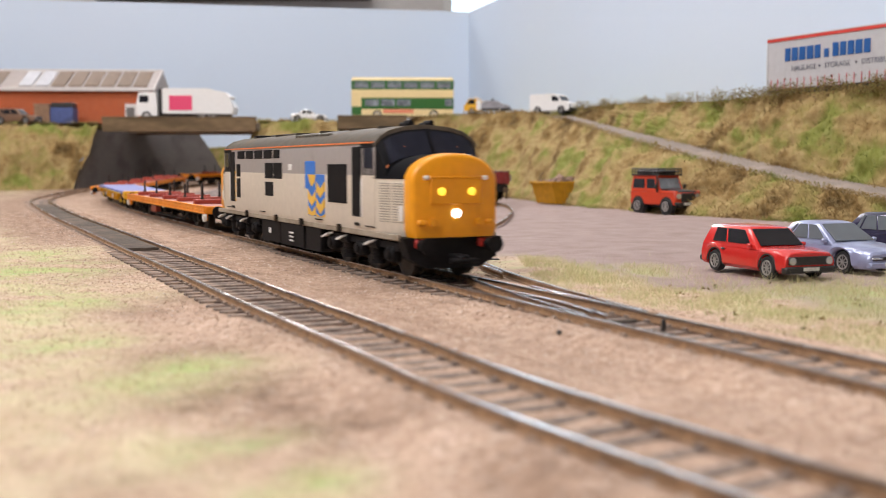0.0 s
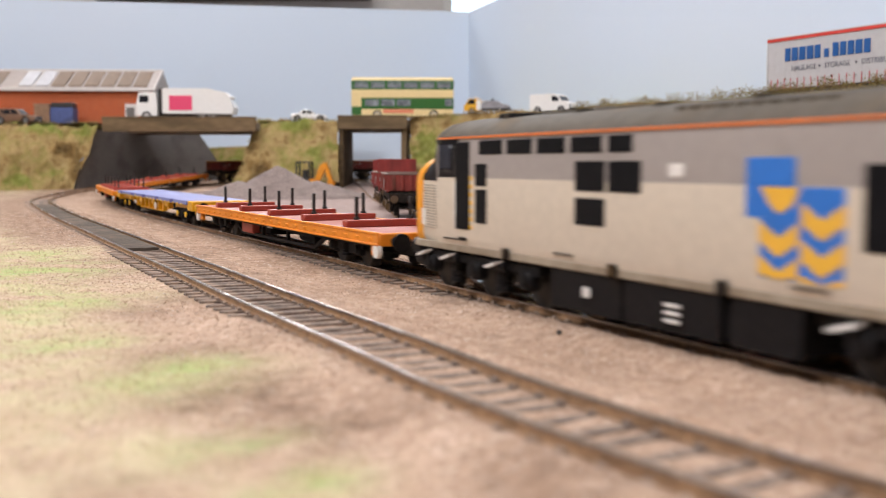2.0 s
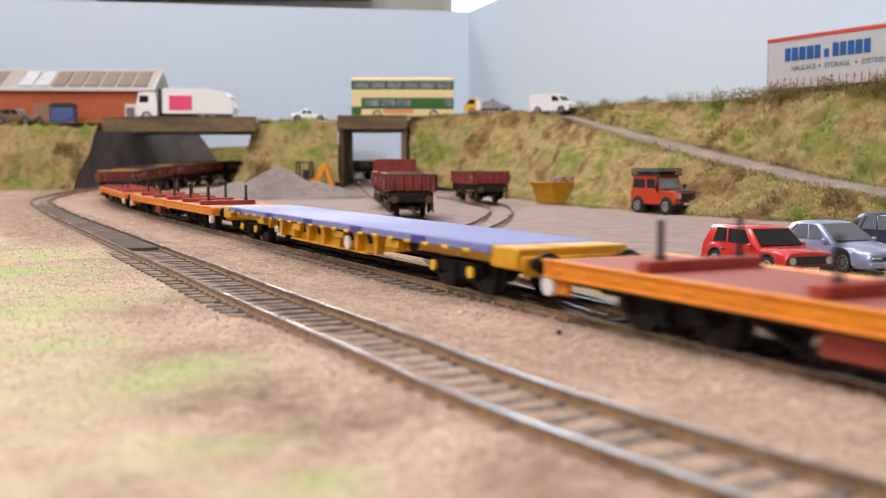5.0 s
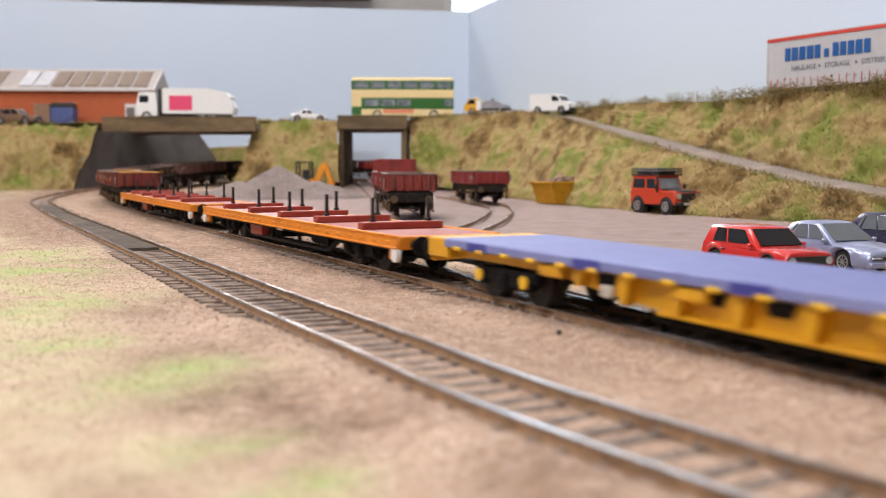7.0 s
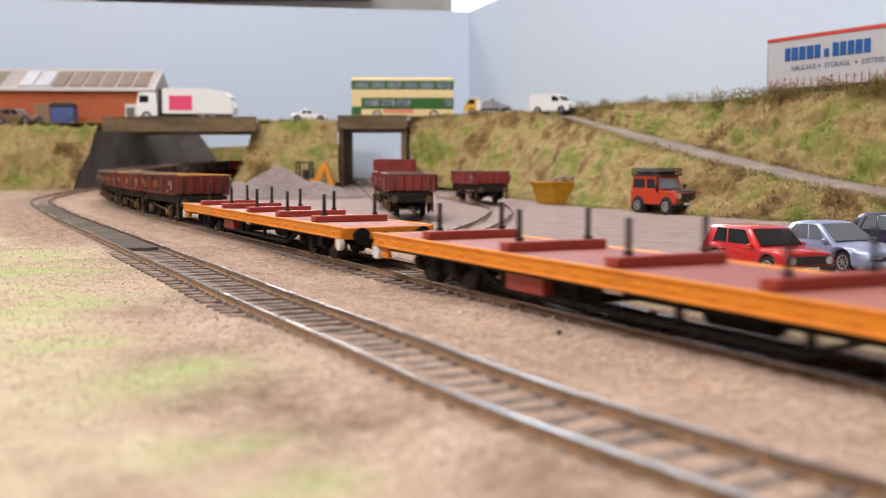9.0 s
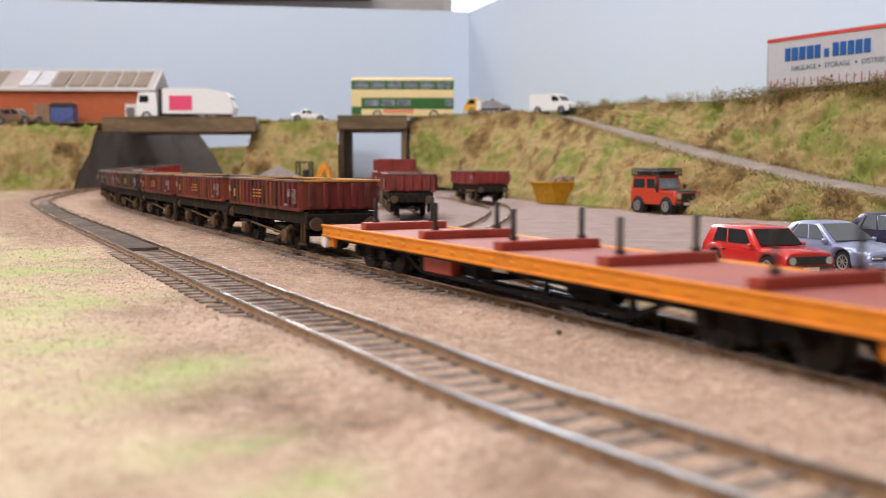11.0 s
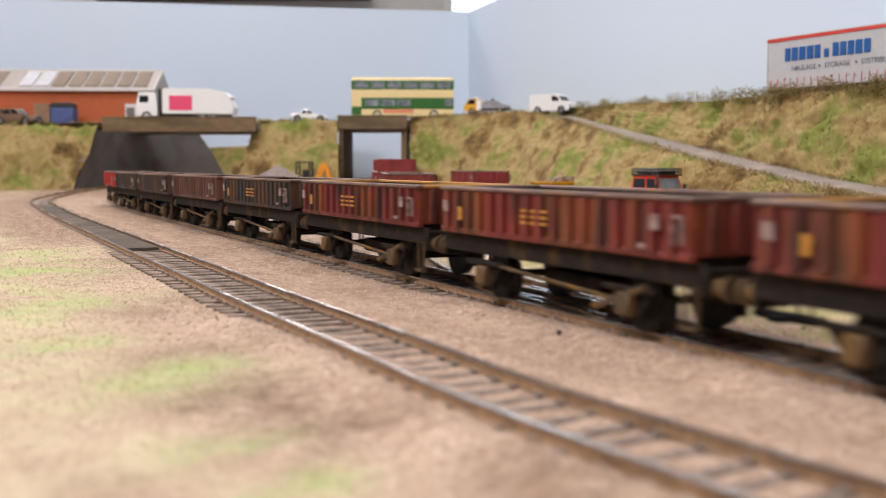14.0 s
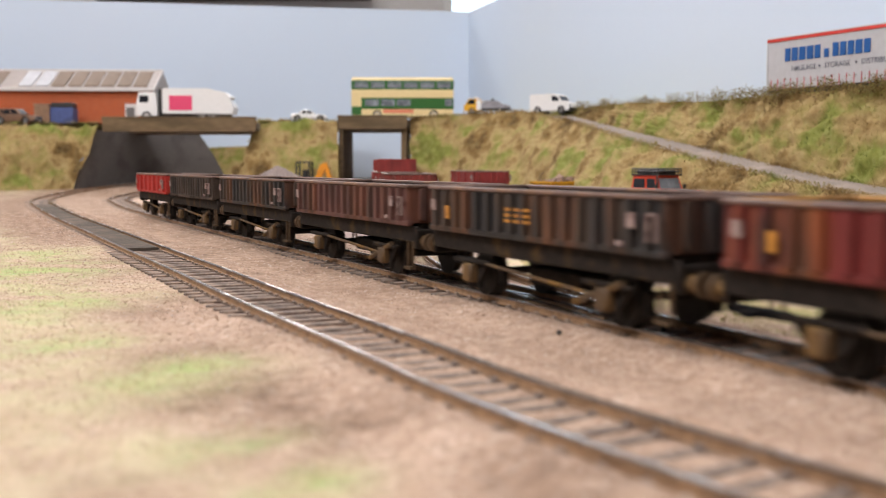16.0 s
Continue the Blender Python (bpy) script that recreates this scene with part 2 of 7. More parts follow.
# boarded stretch between the rails of the front track at the bend
i0, i1 = arc_index(FRONT, -352, 925), arc_index(FRONT, -127, 442)
cuts = [i0, i0 + (i1 - i0) // 3, i0 + 2 * (i1 - i0) // 3, i1]
for a, b in zip(cuts[:-1], cuts[1:]):
    C, N2 = FRONT[a:b:4], np.stack([-headings(FRONT)[a:b:4, 1], headings(FRONT)[a:b:4, 0]], 1)
    board = Form().loft([[(c[0] + n[0] * u, c[1] + n[1] * u, w + rise(c[0], c[1])) for u, w in ((-6.9, 0.2), (6.9, 0.2), (6.9, 2.0), (6.3, 2.3), (-6.3, 2.3), (-6.9, 2.0))] for c, n in zip(C, N2)])
    tagged(new("infill_board", board.mesh("infill_board", INFILL, True)), "dark grey boarding between the rails", "boarding", kind="structure")
# ---- ground ----
def fbm(x, y, z=0.0, octaves=4):
    return noise.fractal(Vector((x, y, z)), 1.0, 2.0, octaves)


def side_of(P, step=8):
    """Signed distance to a track: positive to the left of its run."""
    Q, T = P[::step], headings(P)[::step]
    lo, hi = 0, len(Q)

    def d(x, y):
        dx, dy = x - Q[:, 0], y - Q[:, 1]
        i = int(np.argmin(dx * dx + dy * dy))
        return float(T[i, 0] * dy[i] - T[i, 1] * dx[i])
    return d


d_main, d_front, d_siding = side_of(MAIN), side_of(FRONT), side_of(SIDING)


GREENS = [(-144, 369, 34), (-106, 291, 26), (-78, 217, 15), (-46, 187, 15), (-53, 176, 12), (-27, 138, 9), (-15, 122, 9), (-170, 430, 30), (112, 288, 26), (128, 300, 22), (66, 372, 16)]
BARE = [(-126, 389, 40, 1.0), (-73, 279, 20, 1.1), (-47, 200, 15, 1.1), (-34, 169, 13, 1.2), (-21, 147, 12, 1.2), (14, 120, 12, 0.8), (-8, 152, 10, 0.7), (-40, 120, 10, 0.5)]


def blot(x, y, spots):
    return max((q[3] if len(q) > 3 else 1.0) * math.exp(-((x - q[0]) ** 2 + (y - q[1]) ** 2 / 1.6) / q[2] ** 2) for q in spots)


def cover_at(x, y):
    """Shares of grass, yard dirt, dark stain with painted shade at a place, and how green its grass is."""
    n = fbm(x / 60, y / 60, 3.0)
    n2 = fbm(x / 18, y / 18, 7.0)
    df, dm = d_front(x, y), d_main(x, y)
    grass = 0.0
    if df < 0:
        grass = smooth01((-df - 28 - 12 * n) / 26) * smooth01(0.55 + 0.9 * n + 0.45 * n2)
    if dm > 0 and y < 520:
        yard_edge = 62 + 14 * n
        grass = max(grass, smooth01((dm - 18 - 6 * n) / 14) * smooth01((yard_edge + 14 - dm) / 16) * smooth01(0.6 + 0.8 * n2) * smooth01((470 - y) / 90))
    yard = 0.0
    if dm > 0:
        yard = smooth01((dm - (34 if y > 430 else 58) - 10 * n) / 16)
    stain_and_shade = smooth01(-n * 1.6 - 0.1) * 0.5
    between = df > 0 > dm
    if between:
        stain_and_shade = max(stain_and_shade, 0.36 + 0.34 * smooth01((y - 200) / 260) + 0.45 * n2)
    bare = min(1, 1.3 * blot(x, y, BARE)) * smooth01(0.8 + 0.7 * n2)
    # bare dirt, and with distance a cast shade put into the colour
    if df < 0:
        stain_and_shade = max(stain_and_shade, bare, smooth01((y - 330) / 260))
        grass *= (1 - 0.8 * min(1, bare)) * (1 - 0.6 * smooth01((y - 400) / 300))
    # track bed: oily dirt, plus the sleeper gaps' shade put into the colour
    if min(abs(df), abs(dm)) < 13:
        stain_and_shade = max(stain_and_shade, 0.5 + 0.45 * smooth01((y - 190) / 110))
    green = min(1, blot(x, y, GREENS) * smooth01(0.75 + 0.7 * n2))
    if df < 0 or dm > 18 and y < 520:
        grass = max(grass, 0.85 * green)
    return grass, yard, max(0, min(1, stain_and_shade)), green


def settle(x, y, z):
    """Ballast lies low between the rails and heaps over the sleepers' ends."""
    if not (-500 < x < 260 and -100 < y < 1400):
        return z
    dm, df = d_main(x, y), d_front(x, y)
    d = dm if abs(dm) < abs(df) else df
    near = abs(d)
    if near < 26:
        bare = 0.0
        if d < 0:
            bare = smooth01((y - 215) / 60) * smooth01((470 - y) / 60) if d == df else smooth01((y - 270) / 40) * smooth01((480 - y) / 60)
        edge = (1.4 - 1.15 * bare) * smooth01((near - 9.6) / 2.6) + 0.62 - 0.75 * smooth01((y - 190) / 110) + 0.4 * fbm(x / 6, y / 6)
        k = smooth01((26 - near) / 9)
        z = z * (1 - k) + k * (rise(x, y) + edge)
    return z


def ground_mesh():
    def axis(stops):
        out = []
        for a, b, st in stops:
            out += list(np.arange(a, b, st))
        return out + [stops[-1][1]]
    xs = axis([(-1600, -700, 60), (-700, -240, 10), (-240, 180, 3.4), (180, 320, 8), (320, 700, 20), (700, 1700, 60)])
    ys = axis([(-1500, -200, 60), (-200, 60, 12), (60, 420, 3.6), (420, 520, 6), (520, 1400, 10), (1400, 2000, 30)])
    vs, cols = [], []
    for y in ys:
        for x in xs:
            z = rise(x, y) + 0.35 * fbm(x / 9, y / 9) + 0.9 * fbm(x / 55, y / 55, 2.0)
            z = settle(x, y, z)
            inside = -700 < x < 400 and -50 < y < 1500
            cols.append(cover_at(x, y) if inside else (0.2, 0.3, 0.1, 0.3))
            vs.append((x * MM, y * MM, z * MM))
    w = len(xs)
    fs = [(j * w + i, j * w + i + 1, (j + 1) * w + i + 1, (j + 1) * w + i) for j in range(len(ys) - 1) for i in range(w - 1)]
    me = bpy.data.meshes.new("ground")
    me.from_pydata(vs, [], fs)
    at = me.color_attributes.new("cover", "FLOAT_COLOR", "POINT")
    at.data.foreach_set("color", np.array(cols, dtype=np.float32).ravel())
    me.shade_smooth()
    return me


def ground_material():
    m = bpy.data.materials.new("layout_ground")
    m.use_nodes = True
    nt = m.node_tree
    b = nt.nodes["Principled BSDF"]
    b.inputs["Roughness"].default_value = 0.95
    b.inputs["Specular IOR Level"].default_value = 0.15
    co = nt.nodes.new("ShaderNodeTexCoord").outputs["Object"]

    def n(scale, detail=5):
        t = nt.nodes.new("ShaderNodeTexNoise")
        t.inputs["Scale"].default_value, t.inputs["Detail"].default_value = scale, detail
        nt.links.new(co, t.inputs["Vector"])
        return t.outputs["Fac"]

    def ramp(fac, stops):
        r = nt.nodes.new("ShaderNodeValToRGB")
        e = r.color_ramp.elements
        while len(e) < len(stops):
            e.new(0.5)
        for el, (p, c) in zip(e, stops):
            el.position, el.color = p, (*c, 1)
        nt.links.new(fac, r.inputs["Fac"])
        return r.outputs["Color"]

    def mix(f, a, c, mode="MIX"):
        x = nt.nodes.new("ShaderNodeMix")
        x.data_type, x.blend_type = "RGBA", mode
        for s, v in ((x.inputs["Factor"], f), (x.inputs["A"], a), (x.inputs["B"], c)):
            nt.links.new(v, s)
        return x.outputs["Result"]

    vor = nt.nodes.new("ShaderNodeTexVoronoi")
    vor.inputs["Scale"].default_value = 900
    nt.links.new(co, vor.inputs["Vector"])
    sep = nt.nodes.new("ShaderNodeSeparateColor")
    nt.links.new(vor.outputs["Color"], sep.inputs["Color"])
    stones = ramp(sep.outputs["Red"], [(0.0, (0.30, 0.20, 0.14)), (0.3, (0.52, 0.37, 0.275)), (0.75, (0.63, 0.465, 0.365)), (1.0, (0.80, 0.66, 0.56))])
    big = ramp(n(35), [(0.3, (0.53, 0.365, 0.265)), (0.7, (0.66, 0.49, 0.38))])
    ballast = mix(ramp(n(120), [(0.3, (0.35,) * 3), (0.7, (0.75,) * 3)]), big, stones)
    straw = ramp(n(70), [(0.32, (0.62, 0.47, 0.34)), (0.5, (0.74, 0.62, 0.44)), (0.66, (0.62, 0.61, 0.36))])
    lush = ramp(n(160), [(0.32, (0.54, 0.57, 0.25)), (0.66, (0.36, 0.58, 0.19))])
    cov = nt.nodes.new("ShaderNodeVertexColor")
    cov.layer_name = "cover"
    grass = mix(cov.outputs["Alpha"], straw, lush)
    grass = mix(ramp(n(900, 2), [(0.35, (0.0,) * 3), (0.75, (0.55,) * 3)]), grass, ramp(n(300), [(0.3, (0.34, 0.27, 0.14)), (0.7, (0.70, 0.60, 0.38))]))
    yard = ramp(n(60), [(0.28, (0.29, 0.215, 0.195)), (0.5, (0.35, 0.265, 0.245)), (0.72, (0.40, 0.31, 0.285))])
    yard = mix(ramp(n(1200, 2), [(0.4, (0.0,) * 3), (0.8, (0.4,) * 3)]), yard, ramp(n(800), [(0.3, (0.20, 0.15, 0.12)), (0.7, (0.52, 0.44, 0.40))]))
    # dark tone for real stains and for the shade painted through the cover
    stain_and_shade = mix(ramp(n(150), [(0.35, (0.05,) * 3), (0.65, (0.4,) * 3)]), ramp(n(260, 8), [(0.34, (0.12, 0.07, 0.045)), (0.52, (0.28, 0.18, 0.125)), (0.68, (0.46, 0.325, 0.24))]), stones)
    sc = nt.nodes.new("ShaderNodeSeparateColor")
    nt.links.new(cov.outputs["Color"], sc.inputs["Color"])
    col = mix(sc.outputs["Blue"], ballast, stain_and_shade)
    col = mix(sc.outputs["Green"], col, yard)
    col = mix(sc.outputs["Red"], col, grass)
    nt.links.new(col, b.inputs["Base Color"])
    bp = nt.nodes.new("ShaderNodeBump")
    bp.inputs["Strength"].default_value, bp.inputs["Distance"].default_value = 0.7, 0.0005
    nt.links.new(vor.outputs["Distance"], bp.inputs["Height"])
    nt.links.new(bp.outputs["Normal"], b.inputs["Normal"])
    return m


me = ground_mesh()
me.materials.append(ground_material())
tagged(new("ground", me), "sandy ballast ground with dry grass patches", "ground", kind="structure")


# ---- embankments ----
def thin_leaf(nt, b, colour):
    """Blades let half of the light through."""
    tr, mx = nt.nodes.new("ShaderNodeBsdfTranslucent"), nt.nodes.new("ShaderNodeMixShader")
    nt.links.new(colour, tr.inputs["Color"])
    mx.inputs[0].default_value = 0.5
    nt.links.new(b.outputs[0], mx.inputs[1])
    nt.links.new(tr.outputs[0], mx.inputs[2])
    nt.links.new(mx.outputs[0], nt.nodes["Material Output"].inputs["Surface"])


def bank_material(name="bank_turf", per_island=False):
    m = bpy.data.materials.new(name)
    m.use_nodes = True
    nt = m.node_tree
    b = nt.nodes["Principled BSDF"]
    b.inputs["Roughness"].default_value = 1.0
    b.inputs["Specular IOR Level"].default_value = 0.1
    co = nt.nodes.new("ShaderNodeTexCoord").outputs["Object"]

    def n(scale, stops, detail=5):
        t = nt.nodes.new("ShaderNodeTexNoise")
        t.inputs["Scale"].default_value, t.inputs["Detail"].default_value = scale, detail
        nt.links.new(co, t.inputs["Vector"])
        r = nt.nodes.new("ShaderNodeValToRGB")
        e = r.color_ramp.elements
        while len(e) < len(stops):
            e.new(0.5)
        for el, (p, c) in zip(e, stops):
            el.position, el.color = p, (*c, 1)
        nt.links.new(t.outputs["Fac"], r.inputs["Fac"])
        return r.outputs["Color"]

    x = nt.nodes.new("ShaderNodeMix")
    x.data_type = "RGBA"
    big = n(27, [(0.34, (0.085, 0.048, 0.02)), (0.42, (0.24, 0.145, 0.055)), (0.49, (0.43, 0.315, 0.15)), (0.55, (0.33, 0.275, 0.10)), (0.62, (0.20, 0.25, 0.05))])
    fine = n(160, [(0.30, (0.12, 0.075, 0.03)), (0.5, (0.28, 0.205, 0.085)), (0.7, (0.42, 0.35, 0.18))])
    nt.links.new(big, x.inputs["A"])
    nt.links.new(fine, x.inputs["B"])
    x.inputs["Factor"].default_value = 0.33
    if per_island:
        fine = nt.nodes.new("ShaderNodeValToRGB")
        for el, (p, c) in zip(fine.color_ramp.elements, ((0.0, (0.16, 0.11, 0.05)), (1.0, (0.56, 0.47, 0.27)))):
            el.position, el.color = p, (*c, 1)
        nt.links.new(nt.nodes.new("ShaderNodeNewGeometry").outputs["Random Per Island"], fine.inputs["Fac"])
        nt.links.new(fine.outputs["Color"], x.inputs["B"])
        x.inputs["Factor"].default_value = 0.22
    nt.links.new(x.outputs["Result"], b.inputs["Base Color"])
    if per_island:
        thin_leaf(nt, b, x.outputs["Result"])
    return m


TURF = bank_material()


def surface(cols, nu, nv):
    """A smooth sheet through columns of points, as a grid of places."""
    C = np.array(cols, float)

    def dense(A, n):
        k = len(A)
        out = []
        for i in range(n + 1):
            u = i / n * (k - 1)
            j = min(int(u), k - 2)
            out.append(A[j] + (A[j + 1] - A[j]) * (u - j))
        return np.array(out)
    G = dense(C, nu)
    return np.swapaxes(dense(np.swapaxes(G, 0, 1), nv), 0, 1)


BANK_POINTS = []


def bank(name, cols, nu, nv, label, rough=5.0, mat=None, seed=0.0, tufts=True, kind="structure"):
    G = surface(cols, nu, nv)
    gu, gv = np.gradient(G, axis=0), np.gradient(G, axis=1)
    N = np.cross(gu, gv)
    N /= np.linalg.norm(N, axis=2)[:, :, None] + 1e-9
    N *= np.sign(N[:, :, 2:3] + 1e-6)
    vs = []
    for i in range(nu + 1):
        for j in range(nv + 1):
            q = G[i, j]
            h = rough * (0.9 * fbm(q[0] / 34, q[1] / 34, q[2] / 34 + seed) + 0.55 * fbm(q[0] / 9, q[1] / 9, q[2] / 9 + seed))
            e = q + N[i, j] * h * min(1, j / 2.5, (nv - j) / 2.5)
            vs.append(tuple(e))
            if tufts:
                BANK_POINTS.append((e, N[i, j]))
    w = nv + 1
    fs = [(i * w + j, (i + 1) * w + j, (i + 1) * w + j + 1, i * w + j + 1) for i in range(nu) for j in range(nv)]
    f = Form().add(vs, fs)
    return tagged(new(name, f.mesh(name, mat or TURF, "all")), label, "embankment", kind=kind)


def ray(px, d, z):
    """A plan point from a bearing (tenths of the picture's breadth), a depth and a height."""
    return ((px - 784) / 1860 * d, d, z)


RIGHT = [  # bearing, then depth and height of foot, road's near edge, road's far edge, crest, plateau
    (726, (1335, 14), (1350, 96), (1500, 98), (1640, 99), (1780, 99)),
    (800, (1270, 9), (1335, 99), (1480, 101), (1600, 101), (1740, 101)),
    (920, (1130, 1), (1265, 101), (1420, 103), (1500, 104), (1640, 104)),
    (1010, (960, 0), (1138, 84), (1290, 97), (1330, 106), (1500, 104)),
    (1110, (850, 0), (968, 61), (1065, 72), (1110, 102), (1290, 95)),
    (1250, (755, 0), (830, 40), (905, 51), (955, 94), (1100, 86)),
    (1353, (705, 0), (750, 30), (806, 39), (845, 92), (975, 82)),
    (1460, (668, 0), (698, 21.5), (745, 29), (788, 92), (905, 80)),
    (1568, (635, 0), (658, 15.5), (700, 22), (738, 92), (850, 80)),
    (1800, (560, 0), (580, 7), (620, 9), (650, 92), (760, 80)),
    (2300, (430, 0), (440, 1), (470, 2), (490, 92), (560, 80)),
]


def strip(a, b):
    return [[ray(r[0], *r[k]) for k in (a, b)] for r in RIGHT]


bank("bank_lower", strip(1, 2), 200, 34, "rough grassy bank below the ramp road", 6.0, seed=1)
bank("ramp_road", strip(2, 3), 150, 12, "grey gravelly road ramping down the bank", 0.8, ROAD, 2, False)
bank("bank_upper", strip(3, 4), 200, 34, "tall dry grassy bank above the ramp road", 7.0, seed=3)
bank("bank_plateau", strip(4, 5), 90, 14, "scrubby turf on top of the bank", 3.0, seed=4)
bank("bank_west", [[ray(x, 1310 + d, 4), ray(x2, 1352 + d, 86), ray(x2, 1420, 90)] for x, x2, d in ((-420, -420, -90), (0, 0, -25), (90, 112, 0), (128, 178, 2))], 90, 40,
     "rough green and brown grassy bank", 9.0, seed=5)
bank("bank_middle", [[ray(a, 1300, 16), ray(b, 1345, 92), ray(b, 1420, 93)] for a, b in ((412, 458), (470, 480), (540, 540), (600, 598))], 60, 40,
     "steep straw-coloured grassy bank between the bridges", 6.0, seed=6)
bank("bank_middle_return", [[ray(412, 1300, 16), ray(458, 1345, 92)], [(-235, 1420, 15), (-210, 1420, 92)], [(-225, 1560, 15), (-200, 1560, 92)]], 30, 30,
     "grassy end of the bank beside the bridge", 5.0, seed=7)
bank("bank_behind_bridge", [[(-560, 1780, 10), (-560, 1800, 60)], [(-330, 1660, 15), (-335, 1690, 66)], [(-150, 1660, 15), (-150, 1690, 70)]], 50, 24,
     "brown grassy bank seen under the bridge", 6.0, seed=8)
bank("upper_road_west", [[(-1500, 1330, 89), (-1500, 1800, 91)], [(-440, 1350, 90), (-440, 1800, 91)]], 40, 20, "grey road surface along the top", 0.6, ROAD, 9, False)
bank("upper_road_middle", [[(-235, 1345, 92.5), (-235, 1800, 93)], [(-130, 1345, 92.5), (-130, 1800, 93)]], 20, 20, "grey road between the bridges", 0.6, ROAD, 10, False)


# ragged turf along both edges of the ramp road and over the bank's foot
for k, wild in ((2, 2.6), (3, 2.6), (1, 3.2)):
    edge = np.array([ray(r[0], *r[k]) for r in RIGHT])
    for u in np.linspace(0, len(RIGHT) - 1.001, 2200):
        i = int(u)
        q = edge[i] + (edge[i + 1] - edge[i]) * (u - i) + np.array((random.gauss(0, wild), random.gauss(0, wild), 0.2))
        BANK_POINTS.append((q, np.array((0.0, -0.3, 0.95))))


# ---- bridges ----
def bridge(name, m, w, d, z0, z1, label):
    b = thing(name, m, label, "bridge", kind="structure")
    part("deck", Form().box(-w / 2, w / 2, 0, d, z0 + 2, z1 - 6, 0.4), ROAD, b)
    for y in (0, d):
        part("beam", Form().box(-w / 2, w / 2, y - 3, y + 3, z0, z1, 0.6), TIMBER, b, "brown timber edge beam")
        part("coping", Form().box(-w / 2 - 0.5, w / 2 + 0.5, y - 3.6, y + 3.6, z1, z1 + 1.6, 0.4), TIMBER, b)
    return b


b1 = bridge("road_bridge", mm(*ray(320, 1315, 0)), 191, 130, 78, 95, "brown timber-edged road bridge over two tracks")
WALLW = []
for k in range(13):
    a = radians(167.6 - k * 2.5)
    c, d = math.cos(a), math.sin(a)
    bx, by = 100 + 574 * c, 1196 + 574 * d
    top = (14, 52, 82)[min(k, 2)] if k < 11 else (52, 12)[k - 11]
    WALLW.append([(bx, by, -2), (bx, by, top), (bx + 8 * c, by + 8 * d, top), (bx + 8 * c, by + 8 * d, -2)])
tagged(new("bridge_wall", Form().loft(WALLW).mesh("bridge_wall", CONCRETE, True)), "dark grey curved concrete wall under the bridge", "retaining wall", kind="structure")
b2 = bridge("siding_bridge", mm(*ray(660, 1340, 0)), 88, 150, 82, 98, "brown timber-edged bridge over the siding")
part("abutment", Form().box(36, 43, 2, 150, 0, 82, 0.5), TIMBER, b2, "brown timber side wall")
part("abutment", Form().box(-43, -38, 2, 150, 0, 82, 0.5), TIMBER, b2)

# ---- back boards and room ----
tagged(new("board_back", Form().slab([(52, 1902), (-1500, 1606), (-1500, 1618), (52, 1914)], "z", 5, 309).mesh("board_back", BOARD)),
       "pale blue painted backscene board", "backscene", kind="structure")
tagged(new("board_side", Form().slab([(47, 1900), (647, -100), (659, -100), (59, 1904)], "z", 92, 309).mesh("board_side", BOARD)),
       "pale blue painted backscene board along the side", "backscene", kind="structure")
RX0, RX1, RY0, RY1, RZ0, RZ1 = -2300, 2300, -2200, 3300, -950, 1250
tagged(new("floor", Form().box(RX0, RX1, RY0, RY1, RZ0 - 50, RZ0).mesh("floor", CARPET)), "dark carpet floor", "floor", kind="structure")
tagged(new("ceiling", Form().box(RX0, RX1, RY0, RY1, RZ1, RZ1 + 50).mesh("ceiling", CEIL)), "white plaster ceiling", "ceiling", kind="structure")
for nm, bx in (("wall_west", (RX0 - 80, RX0, RY0, RY1)), ("wall_east", (RX1, RX1 + 80, RY0, RY1)), ("wall_south", (RX0, RX1, RY0 - 80, RY0)), ("wall_north", (RX0, RX1, RY1, RY1 + 80))):
    tagged(new(nm, Form().box(*bx, RZ0, RZ1).mesh(nm, WALL)), "plain pale room wall", "wall", kind="structure")
# ---- rolling stock: x runs forward, z from the rail top ----
TRAIN = []  # vehicle, middle of it behind the datum, half the pivot distance
MOVING_WHEELS = []


def wheel_set(parent, x, r, gauge=8.2, material_=None):
    """A wheelset on its axle, centred on the axle."""
    f = Form()
    for s in (-1, 1):
        f.turned([(1.0, s * 10.3), (r * 0.45, s * 10.2), (r * 0.8, s * 9.8), (r, s * 10.4), (r, s * 8.0), (r + 0.7, s * 7.6), (r + 0.7, s * 7.1), (1.0, s * 7.0)], 20)
    f.tube((0, -11, 0), (0, 11, 0), 1.0, 8)
    o = part("wheelset", f, material_ or STEEL, parent, "dark steel wheels on an axle", at=mm(x, 0, r))
    MOVING_WHEELS.append((o, x, r))
    return o


YELLOW = material("warning_yellow", (0.86, 0.345, 0.008), 0.38, 0, 300, 0.05, 0, (0.62, 0.25, 0.02), 0.62, 60)
GREY_LOW = material("light_stone_grey", (0.65, 0.58, 0.49), 0.42, 0, 400, 0.05, 0.03, (0.54, 0.47, 0.37), 0.62, 60)
GREY_HIGH = material("mid_grey", (0.34, 0.305, 0.29), 0.42, 0, 400, 0.05, 0.03, (0.24, 0.21, 0.19), 0.6, 50)
SKIRT = material("grimy_skirt", (0.34, 0.29, 0.225), 0.6, 0, 300, 0.15, 0.05, (0.22, 0.17, 0.12), 0.5, 60)
ROOF = material("roof_grey", (0.115, 0.10, 0.083), 0.72, 0, 300, 0.15, 0.08, (0.17, 0.135, 0.10), 0.55, 70, spec=0.12)
ORANGE_LINE = material("orange_line", (0.80, 0.22, 0.06), 0.5)
GLASSY = material("dark_glazing", (0.012, 0.013, 0.018), 0.12, 0, 300, 0.1)
